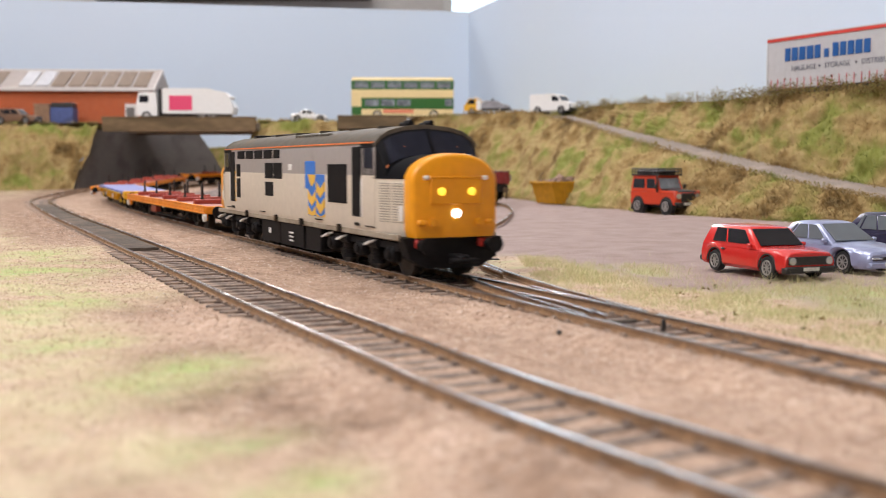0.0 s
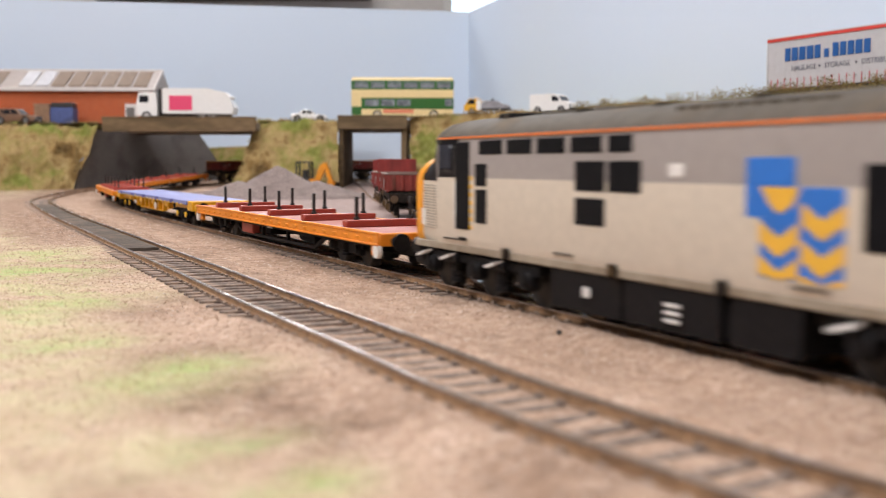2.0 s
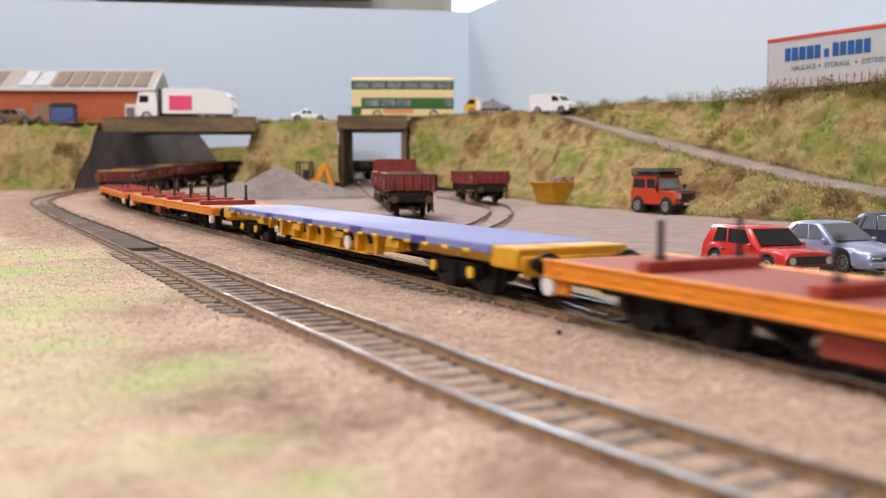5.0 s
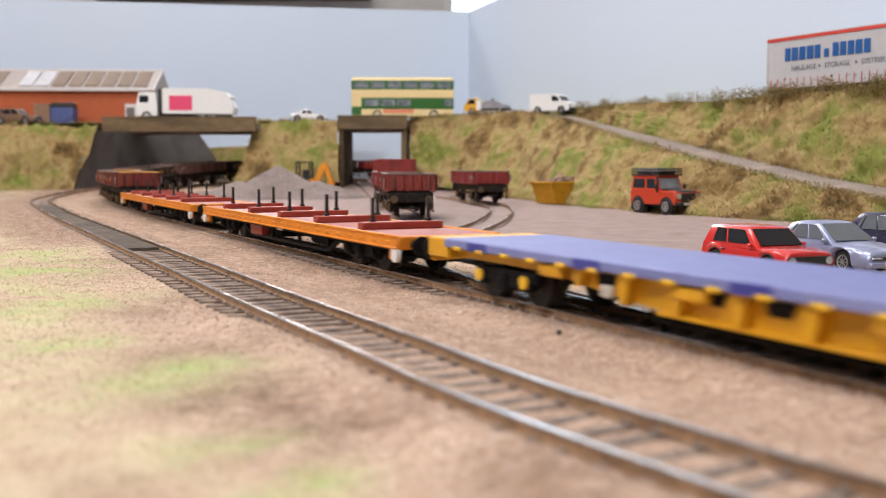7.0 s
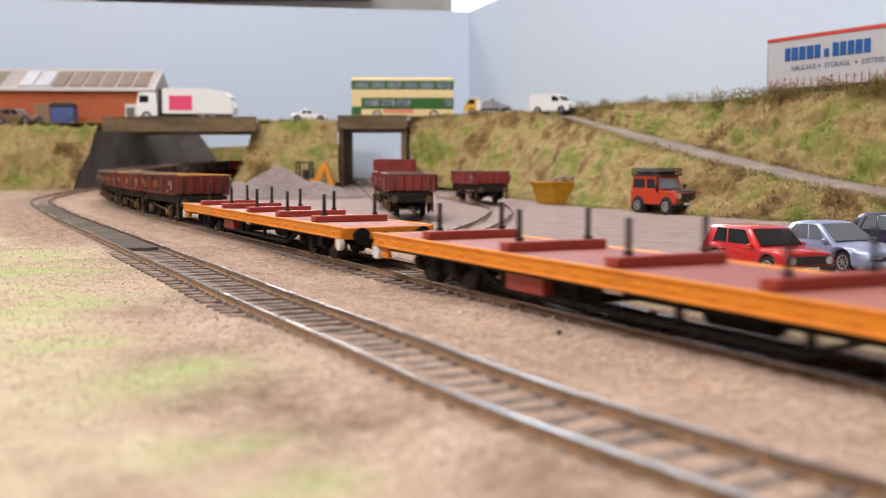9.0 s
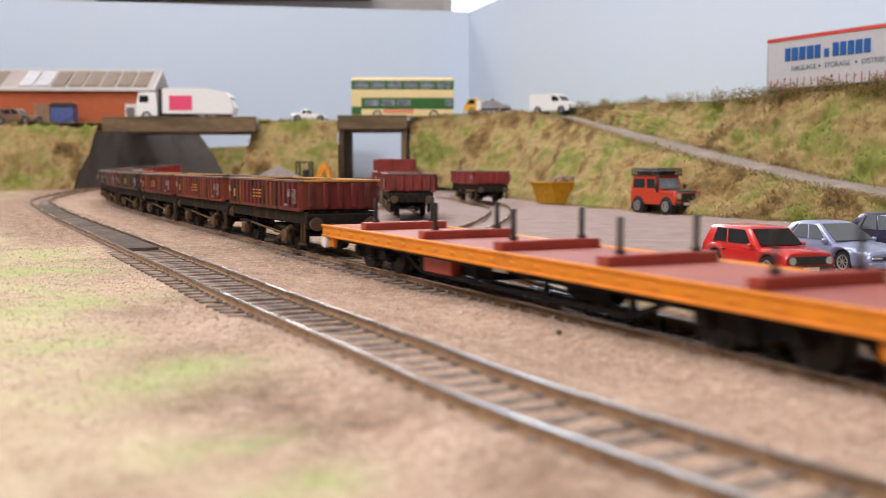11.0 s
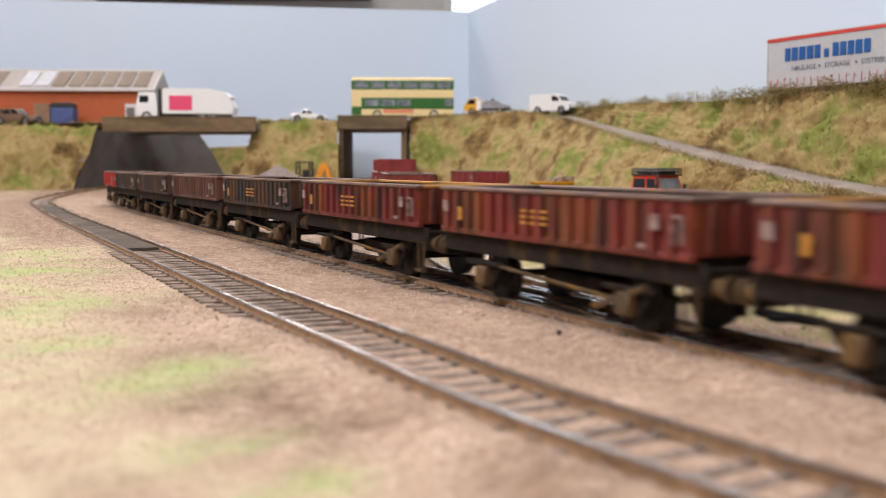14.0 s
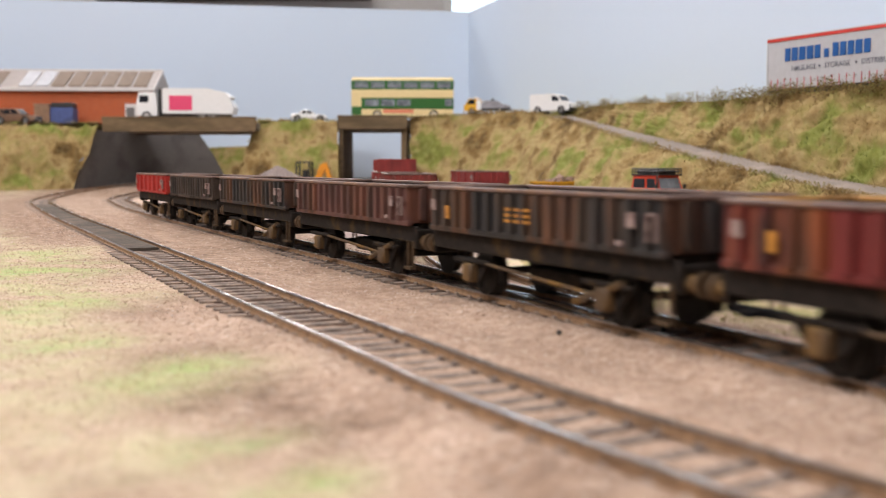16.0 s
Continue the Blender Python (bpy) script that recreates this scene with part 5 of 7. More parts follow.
def car(name, m, paint, label, stations, cabin, wb, wr, rear_off, glass=None, side_split=(0.46,), front="grille", group="", rim=None, trim=True):
    """stations: x, half width, low, high along the lower body, rear to front. cabin: base rear, base front, top rear, top front, base half width, top half width, base z, top z."""
    c = thing(name, m, label, "car", group)
    rings = []
    table = np.array(stations, float)
    for x in sorted(set(np.linspace(table[0, 0], table[-1, 0], 56)) | set(table[:, 0])):
        hw, z0, z1 = (float(np.interp(x, table[:, 0], table[:, k])) for k in (1, 2, 3))
        # the lower edge arches over each wheel
        for xc in (-wb / 2 + rear_off, wb / 2 + rear_off):
            if abs(x - xc) < wr + 1.0:
                z0 = max(z0, wr + math.sqrt((wr + 1.0) ** 2 - (x - xc) ** 2) - 0.2)
        z0 = min(z0, z1 - 1.2)
        k = min(1.3, (z1 - z0) * 0.2)
        rings.append([(x, -hw + k, z0), (x, -hw, z0 + k), (x, -hw - 0.25, (z0 + z1) / 2), (x, -hw + 0.3, z1 - k), (x, -hw + k + 0.8, z1), (x, 0, z1 + 0.35),
                      (x, hw - k - 0.8, z1), (x, hw - 0.3, z1 - k), (x, hw + 0.25, (z0 + z1) / 2), (x, hw, z0 + k), (x, hw - k, z0)])
    part("body", Form().loft(rings), paint, c)
    part("underbody", Form().box(stations[0][0] + 2, stations[-1][0] - 2, -7.6, 7.6, 2.8, 8.6, 0.4), TRIM, c, "dark underbody")
    b0, b1, t0, t1, bw, tw, bz, tz = cabin
    kk = 0.9
    ring_b = lambda x0, x1, hw, z, k: [(x0, -hw + k, z), (x0 + k, -hw, z), (x1 - k, -hw, z), (x1, -hw + k, z), (x1, hw - k, z), (x1 - k, hw, z), (x0 + k, hw, z), (x0, hw - k, z)]
    lerp = lambda a, b, u: a + (b - a) * u
    cab = Form().loft([ring_b(b0, b1, bw, bz - 0.8, kk), ring_b(lerp(b0, t0, 0.9), lerp(b1, t1, 0.9), lerp(bw, tw, 0.9), lerp(bz, tz, 0.9), kk),
                       ring_b(t0 + 0.7, t1 - 0.7, tw - 0.6, tz, kk * 1.4), ring_b(t0 + 3, t1 - 3, tw - 3, tz + 0.35, kk)])
    part("cabin", cab, paint, c)
    g = glass or GLASSY
    # windows: both sides, windscreen and rear
    for s in (-1, 1):
        face = [(b0, s * bw, bz), (b1, s * bw, bz), (t1, s * tw, tz), (t0, s * tw, tz)]
        cuts = [0.19] + list(side_split) + [0.91]
        for i in range(len(cuts) - 1):
            f = quad_on(face, cuts[i] + 0.02, cuts[i + 1] - 0.02, 0.12, 0.86, 0.14 if s < 0 else -0.14)
            part("side_window", f, g, c, "dark side window", smooth=False)
        part("door_handle", Form().box(lerp(b0, b1, 0.42) - 1, lerp(b0, b1, 0.42) + 1, s * (bw + 0.55) - 0.25, s * (bw + 0.55) + 0.25, bz - 2.0, bz - 1.4, 0.1), TRIM, c)
        part("wing_mirror", Form().box(b1 - 5, b1 - 3, s * (bw + 0.9) - 0.9, s * (bw + 0.9) + 0.9, bz, bz + 1.4, 0.4), paint, c)
    part("windscreen", quad_on([(b1, -bw, bz), (b1, bw, bz), (t1, tw, tz), (t1, -tw, tz)], 0.07, 0.93, 0.08, 0.90, 0.16), g, c, "windscreen", smooth=False)
    part("rear_window", quad_on([(b0, bw, bz), (b0, -bw, bz), (t0, -tw, tz), (t0, tw, tz)], 0.08, 0.92, 0.15, 0.88, 0.16), g, c, smooth=False)
    xr, xf = stations[0][0], stations[-1][0]
    hw, z0, z1 = stations[-1][1], stations[-1][2], stations[-1][3]
    part("front_bumper", Form().box(xf - 2.2, xf + 0.9, -hw - 0.5, hw + 0.5, z0 - 0.2, z0 + 2.2, 0.5), TRIM if trim else paint, c, "black front bumper" if trim else "")
    part("rear_bumper", Form().box(xr - 0.9, xr + 2.2, -hw - 0.5, hw + 0.5, z0 + 0.4, z0 + 2.8, 0.5), TRIM if trim else paint, c)
    part("grille", Form().box(xf - 0.5, xf + 0.35, -hw + 1.0, hw - 1.0, z0 + 2.7, z1 - 0.9, 0.2), TRIM, c, "black grille")
    for s in (-1, 1):
        if front == "round":
            part("headlight", Form().turned([(0.2, 0.0), (1.25, 0.1), (1.35, 0.8), (0.2, 1.0)], 16, "x").moved(Matrix.Translation((xf, s * (hw - 2.4), (z0 + 2.7 + z1 - 0.9) / 2))), CHROME, c, "round headlight")
        else:
            part("headlight", Form().box(xf - 0.6, xf + 0.6, s * (hw - 3.2) - 2.4, s * (hw - 3.2) + 2.4, z0 + 3.0, z1 - 1.0, 0.3), CHROME, c, "clear headlight")
        part("tail_light", Form().box(xr - 0.3, xr + 0.5, s * (hw - 1.8) - 1.3, s * (hw - 1.8) + 1.3, z1 - 3.4, z1 - 1.4, 0.2), RED_PAINT, c)
        part("side_strip", Form().box(xr + 2, xf - 2, s * (hw + 0.28) - 0.2, s * (hw + 0.28) + 0.2, lerp(z0, z1, 0.52), lerp(z0, z1, 0.60), 0.05), TRIM, c)
        part("sill", Form().box(-wb / 2 + wr + rear_off, wb / 2 - wr + rear_off, s * (hw - 0.1) - 0.35, s * (hw - 0.1) + 0.35, z0 - 0.1, z0 + 0.9, 0.2), TRIM, c)
        for x in (-wb / 2 + rear_off, wb / 2 + rear_off):
            lip = Form()
            for j in range(13):
                a0, a1 = math.pi * j / 13, math.pi * (j + 1) / 13
                q0, q1 = [(x + (wr + 1.0) * math.cos(a), s * (hw + 0.42), wr - 0.2 + (wr + 1.0) * math.sin(a)) for a in (a0, a1)]
                lip.tube(q0, q1, 0.3, 6)
            part("wheel_arch", lip, TRIM if trim else paint, c, "black wheel-arch lip" if trim else "")
            vehicle_wheel(c, x, s * (hw - 0.75), wr, 2.8, rim)
    part("number_plate", Form().box(xf + 0.7, xf + 1.1, -3.3, 3.3, z0 + 0.7, z0 + 1.9), PLATE, c)
    return c


yardz = 0.6
car("hatchback_car", mm(109.0, 355, yardz - 0.2, 0, 0, -71) @ Matrix.Scale(0.91, 4), CAR_RED, "bright red three-door hatchback parked on the yard's edge",
    [(-26.2, 9.6, 3.4, 9.8), (-25.2, 10.6, 2.6, 11.2), (-18, 10.9, 2.5, 11.4), (0, 11.0, 2.5, 11.3), (11, 10.9, 2.5, 11.0), (22, 10.6, 2.6, 10.5), (25.4, 10.2, 2.8, 10.1), (26.0, 10.0, 3.0, 9.6)],
    (-25.6, 11.0, -21.4, 2.4, 10.7, 9.0, 10.9, 17.7), 32.5, 4.1, -0.2, side_split=(0.47,), front="round", group="cars parked in a row")
car("coupe_car", mm(138.5, 373, yardz, 0, 0, -68) @ Matrix.Scale(0.93, 4), CAR_BLUE, "pale metallic blue coupe parked beside the red hatchback",
    [(-29.2, 9.8, 3.6, 10.6), (-28, 10.9, 2.4, 11.4), (-18, 11.3, 2.2, 11.5), (0, 11.4, 2.2, 11.2), (12, 11.3, 2.2, 10.9), (24, 10.8, 2.2, 9.4), (28.6, 10.0, 2.4, 8.4), (29.4, 9.4, 2.8, 7.6)],
    (-23, 13, -11, 1.5, 10.9, 8.5, 10.9, 17.9), 34.2, 4.1, -0.6, glass=CARGLASS, side_split=(0.30, 0.62), group="cars parked in a row", trim=False)
car("saloon_car", mm(176, 408, yardz, 0, 0, -66) @ Matrix.Scale(0.92, 4), CAR_NAVY, "dark navy saloon parked at the end of the row",
    [(-29.2, 9.8, 3.6, 11.2), (-28, 10.9, 2.6, 12.2), (-18, 11.3, 2.5, 12.4), (0, 11.4, 2.5, 12.2), (12, 11.3, 2.5, 11.8), (24, 10.8, 2.5, 10.6), (28.6, 10.0, 2.6, 9.6), (29.4, 9.4, 3.0, 8.8)],
    (-19, 13, -11, 3.5, 10.9, 8.6, 11.9, 19.6), 34.6, 4.1, -0.6, glass=CARGLASS, side_split=(0.30, 0.62), group="cars parked in a row")
car("estate_car", mm(*ray(36, 1395, 90.5), 0, 0, -8), CAR_BROWN, "bronze brown old car beside the brick warehouse",
    [(-30, 9.8, 3.6, 11.2), (-28, 10.9, 2.6, 12.2), (0, 11.3, 2.5, 12.2), (24, 10.8, 2.5, 11.0), (29.4, 9.8, 3.0, 10.0)],
    (-27, 12, -22, 3.5, 10.7, 8.9, 11.9, 20.0), 34.6, 4.4, -0.6, side_split=(0.30, 0.62), front="round")
car("sports_car", mm(*ray(548, 1385, 93.5), 0, 0, 10), CAR_WHITE, "small white car on the upper road",
    [(-23, 9.6, 3.4, 8.8), (-22, 10.4, 2.4, 9.8), (0, 10.8, 2.2, 9.8), (16, 10.4, 2.2, 9.0), (22, 9.8, 2.4, 7.6), (23, 9.2, 2.8, 7.0)],
    (-16, 9, -9, 1.0, 10.2, 8.2, 9.5, 14.8), 30, 3.8, -0.4, side_split=(0.5,))


def off_roader():
    m = mm(170, 806, 0.4, 0, 0, -62)
    c = thing("off_road_car", m @ Matrix.Scale(1.07, 4), "orange-red boxy off-roader with a black roof rack on the yard", "car")
    lower = Form().box(-25, 24.5, -11.4, 11.4, 6.2, 15.6, 0.7)
    part("body", lower, CAR_ORANGE, c)
    part("bonnet", Form().slab([(5.5, 15.4), (5.5, 17.4), (23.5, 16.2), (24.2, 15.2)], "y", -8.6, 8.6), TRIM, c, "matt black bonnet")
    part("cabin", Form().loft([[(-24.6, -11.2, 15.4), (7.0, -11.2, 15.4), (7.0, 11.2, 15.4), (-24.6, 11.2, 15.4)], [(-23.8, -9.8, 26.0), (3.0, -9.8, 26.0), (3.0, 9.8, 26.0), (-23.8, 9.8, 26.0)]]), CAR_ORANGE, c)
    part("roof", Form().box(-24.2, 3.6, -10.0, 10.0, 25.9, 26.9, 0.4), CAR_ORANGE, c)
    for s in (-1, 1):
        face = [(-24.6, s * 11.2, 15.4), (7, s * 11.2, 15.4), (3, s * 9.8, 26), (-23.8, s * 9.8, 26)]
        for u0, u1 in ((0.06, 0.50), (0.58, 0.90)):
            part("side_window", quad_on(face, u0, u1, 0.22, 0.86, 0.16 if s < 0 else -0.16), GLASSY, c, smooth=False)
        part("wing", Form().box(6, 24, s * 9.8 - 1.9, s * 9.8 + 1.9, 13.6, 16.4, 0.7), CAR_ORANGE, c)
        part("snorkel", Form().box(4.6, 6.2, s * 11.6 - 0.6, s * 11.6 + 0.6, 15, 27, 0.3), TRIM, c) if s < 0 else None
        part("headlight", Form().turned([(0.2, 0), (1.9, 0.1), (2.0, 0.9), (0.2, 1.2)], 16, "x").moved(Matrix.Translation((24.4, s * 8.4, 12.6))), CHROME, c, "round headlight")
        part("wing_mirror", Form().box(5.2, 6.6, s * 13.0 - 1.2, s * 13.0 + 1.2, 17.4, 20.6, 0.3), TRIM, c)
        for x in (-15.5, 15.5):
            part("wheel_arch", Form().tube((x, s * 8, 5.6), (x, s * 11.75, 5.6), 6.6, 20), TRIM, c, "black wheel arch")
            vehicle_wheel(c, x, s * 10.6, 5.3, 4.0)
    part("windscreen", quad_on([(7, -11.2, 15.4), (7, 11.2, 15.4), (3, 9.8, 26), (3, -9.8, 26)], 0.07, 0.93, 0.2, 0.9, 0.2), BUSGLASS, c, smooth=False)
    part("grille", Form().box(24.0, 25.3, -6.0, 6.0, 8.6, 14.8, 0.3), TRIM, c, "black grille")
    part("front_bumper", Form().box(24, 27, -11.4, 11.4, 6.0, 8.4, 0.4), TRIM, c)
    part("winch_plate", Form().box(26.8, 27.3, -5.5, 5.5, 6.4, 8.2), PLATE, c)
    part("rear_flap", Form().box(-24.6, -22, -11.2, 11.2, 2.0, 7.0, 0.4), TRIM, c)
    part("chassis", Form().box(-23, 24, -6, 6, 4.2, 6.6, 0.4), TRIM, c)
    rack = Form()
    for z in (27.4, 29.6, 31.6):
        for s in (-1, 1):
            rack.tube((-24, s * 10.6, z), (5, s * 10.6, z), 0.5, 6)
        rack.tube((-24, -10.6, z), (-24, 10.6, z), 0.5, 6).tube((5, -10.6, z), (5, 10.6, z), 0.5, 6)
    for k in range(9):
        x = -24 + k * 29 / 8
        for s in (-1, 1):
            rack.tube((x, s * 10.6, 26.6), (x, s * 10.6, 31.8), 0.4, 6)
        rack.box(x - 0.7, x + 0.7, -10.6, 10.6, 27.0, 27.8)
    rk = part("roof_rack", rack, TRIM, c, "black tubular roof rack")
    part("rack_load", Form().box(-22, -8, -9, 9, 27.6, 31.0, 1.2).box(-6.5, 3.5, -8.5, 8.5, 27.6, 30.6, 1.2), TRIM, rk)
    return c


off_roader()


def double_decker():
    b = thing("double_decker_bus", mm(*ray(713, 1420, 97), 0, 0, 2), "cream and green double-decker bus on the upper road", "bus")
    L, W = 67.5, 16.2
    part("lower_panel", Form().box(-L, L, -W, W, 3.4, 14, 1.0), CREAM, b, "cream lower skirt")
    part("lower_deck", Form().box(-L, L, -W, W, 13.6, 29, 0.8), GREEN, b, "dark green lower deck band")
    part("middle_band", Form().box(-L - 0.2, L + 0.2, -W - 0.2, W + 0.2, 28.0, 39.5, 0.8), CREAM, b, "wide cream band between the decks")
    part("upper_deck", Form().box(-L, L, -W, W, 39, 52, 0.8), GREEN, b, "dark green upper window band")
    part("roof", Form().loft([[(-L - 0.3, -W - 0.2, 51.6), (L + 0.3, -W - 0.2, 51.6), (L + 0.3, W + 0.2, 51.6), (-L - 0.3, W + 0.2, 51.6)], [(-L + 1.5, -W + 2, 55.4), (L - 1.5, -W + 2, 55.4), (L - 1.5, W - 2, 55.4), (-L + 1.5, W - 2, 55.4)]]), CREAM, b, "cream roof")
    for s in (-1, 1):
        for k in range(6):
            x = -L + 4 + k * 21.8
            w = part("window", Form().box(x, x + 18.5, s * (W + 0.15) - 0.2, s * (W + 0.15) + 0.2, 41.4, 49.8, 0.4), BUSGLASS, b, "saloon window")
            part("window_bar", Form().box(x + 0.3, x + 18.2, s * (W + 0.3) - 0.2, s * (W + 0.3) + 0.2, 47.2, 47.9), GREEN, w)
        for k in range(3):
            x = -L + 18 + k * 21
            part("window", Form().box(x, x + 18, s * (W + 0.15) - 0.2, s * (W + 0.15) + 0.2, 17.6, 26.2, 0.4), BUSGLASS, b, "saloon window")
        part("window", Form().box(L - 11, L - 2, s * (W + 0.15) - 0.2, s * (W + 0.15) + 0.2, 17.6, 26.6, 0.4), BUSGLASS, b)
        part("engine_corner", Form().box(-L - 0.1, -L + 13, s * (W + 0.1) - 0.2, s * (W + 0.1) + 0.2, 6, 17, 0.2), GREEN, b)
        part("rear_corner", Form().box(-L - 0.2, -L + 13, s * (W + 0.15) - 0.2, s * (W + 0.15) + 0.2, 17, 29, 0.2), CREAM, b)
        part("advert", Form().box(-L + 42, -L + 82, s * (W + 0.2) - 0.2, s * (W + 0.2) + 0.2, 8.6, 13.4), SALMON, b, "salmon advert panel")
        for x in (-L + 34, L - 26):
            vehicle_wheel(b, x, s * (W - 2.0), 6.4, 4.2)
    part("front_screen", Form().box(L, L + 0.5, -W + 2, W - 2, 15, 27, 0.4), GLASSY, b)
    part("front_screen", Form().box(L, L + 0.5, -W + 2, W - 2, 41, 50, 0.4), GLASSY, b)
    return b


double_decker()


def refuse_lorry():
    c = thing("refuse_lorry", mm(*ray(335, 1395, 94), 0, 0, 180), "white refuse lorry with a pink side panel on the bridge", "lorry")
    part("chassis", Form().box(-58, 56, -8, 8, 6.5, 10, 0.5), TRIM, c)
    part("cab", Form().loft([[(36, -15.5, 7), (62, -15.5, 7), (62, 15.5, 7), (36, 15.5, 7)], [(36, -15.5, 22), (63, -15.5, 22), (63, 15.5, 22), (36, 15.5, 22)], [(38, -14.6, 37.5), (60, -14.6, 37.5), (60, 14.6, 37.5), (38, 14.6, 37.5)]]), CAR_WHITE, c, "white cab")
    part("windscreen", quad_on([(63, -15.5, 22), (63, 15.5, 22), (60, 14.6, 37.5), (60, -14.6, 37.5)], 0.06, 0.94, 0.1, 0.8, 0.2), GLASSY, c, smooth=False)
    for s in (-1, 1):
        part("cab_window", Form().box(47, 59, s * 15.3 - 0.4, s * 15.3 + 0.4, 24, 33, 0.5), GLASSY, c)
        part("side_panel", Form().box(-10, 20, s * 16.2 - 0.3, s * 16.2 + 0.3, 14, 33, 0.2), PINK, c, "pink and white poster panel")
        for x in (50, -22, -36):
            vehicle_wheel(c, x, s * 13.6, 6.4, 4.6)
    # one black block: the stack, and the shade of the gap behind the cab
    part("exhaust_stack", Form().box(29.5, 35, -13, 13, 10, 42, 0.8), TRIM, c, "black block for the stack and the gap's shade behind the cab")
    part("body", Form().slab([(29, 10), (29, 41), (26, 42.5), (-30, 42.5), (-40, 40), (-50, 36), (-58, 30), (-64, 18), (-62, 9)], "y", -16, 16), CAR_WHITE, c, "white round-backed refuse body")
    part("hopper", Form().slab([(-38, 40.2), (-52, 37.6), (-60, 31), (-58, 29), (-50, 34), (-38, 37)], "y", -16.4, 16.4), CAR_WHITE, c)
    return c


refuse_lorry()


def panel_van():
    c = thing("panel_van", mm(*ray(978, 1310, 99.5), 0, 0, -35), "white panel van on the upper road", "van")
    part("body", Form().slab([(-27, 4), (-27.5, 22), (-26, 24.5), (6, 24.5), (12, 22), (17, 15.5), (26, 13.2), (28, 10), (28, 4)], "y", -11.5, 11.5), CAR_WHITE, c)
    for s in (-1, 1):
        part("cab_window", Form().slab([(4, 15.5), (4, 22), (10, 21.4), (15, 15.5)], "y", s * 11.3, s * 11.8), GLASSY, c)
        part("headlight", Form().box(27.2, 28.4, s * 8.6 - 1.8, s * 8.6 + 1.8, 8, 11, 0.4), CHROME, c)
        for x in (-16, 17):
            part("wheel_arch", Form().tube((x, s * 8, 4.4), (x, s * 11.8, 4.4), 5.2, 18), TRIM, c)
            vehicle_wheel(c, x, s * 10.6, 4.3, 3.0)
    part("windscreen", quad_on([(16.8, -10.5, 15.8), (16.8, 10.5, 15.8), (12, 10.0, 21.8), (12, -10.0, 21.8)], 0.02, 0.98, 0.02, 0.98, 0.3), GLASSY, c, smooth=False)
    part("bumper", Form().box(27, 29.4, -11.6, 11.6, 4, 7, 0.6), TRIM, c)
    return c


panel_van()


def recovery_truck():
    c = thing("recovery_truck", mm(*ray(862, 1365, 101), 0, 0, 165), "yellow and white recovery truck with a grey bed", "lorry")
    lorry = material("recovery_yellow", (0.72, 0.38, 0.02), 0.45, 0, 300, 0.05)
    greyload = material("grey_load", (0.28, 0.27, 0.29), 0.6, 0.2, 150, 0.25, 0.1)
    part("cab", Form().slab([(10, 5), (10, 20.5), (22, 20.5), (26.5, 13.5), (28.5, 12), (28.5, 5)], "y", -11, 11), lorry, c, "yellow cab")
    part("roof_bar", Form().box(12, 16, -9, 9, 20.5, 22.6, 0.4), CAR_WHITE, c)
    for s in (-1, 1):
        part("cab_window", Form().slab([(14, 13.8), (14, 19.4), (21, 19.4), (24.6, 13.8)], "y", s * 10.8, s * 11.3), GLASSY, c)
        part("door_panel", Form().box(6, 12, s * 11.1 - 0.25, s * 11.1 + 0.25, 6, 19.0, 0.2), CAR_WHITE, c)
        for x in (-18, 18):
            vehicle_wheel(c, x, s * 9.6, 4.4, 3.4)
    part("bed", Form().box(-30, 9, -11, 11, 6, 8, 0.4), TRIM, c)
    part("load", Form().slab([(-29, 8), (-28, 12), (-20, 13.5), (-14, 17.5), (0, 18), (6, 15), (7, 8)], "y", -9.5, 9.5), greyload, c, "grey car body on the bed")
    part("crane_arm", Form().tube((6, 0, 9), (-8, 0, 21), 0.9, 8).tube((-8, 0, 21), (-10, 0, 14), 0.5, 6), TRIM, c)
    return c


recovery_truck()


def word(text, size, m, mat, parent, name="lettering"):
    cu = bpy.data.curves.new(name, "FONT")
    cu.body, cu.size, cu.extrude, cu.align_x = text, size * MM, 0.00005, "LEFT"
    cu.offset = 0.00002
    cu.materials.append(mat)
    ob = new(name, cu)
    ob.parent, ob.matrix_basis = parent, m
    return ob


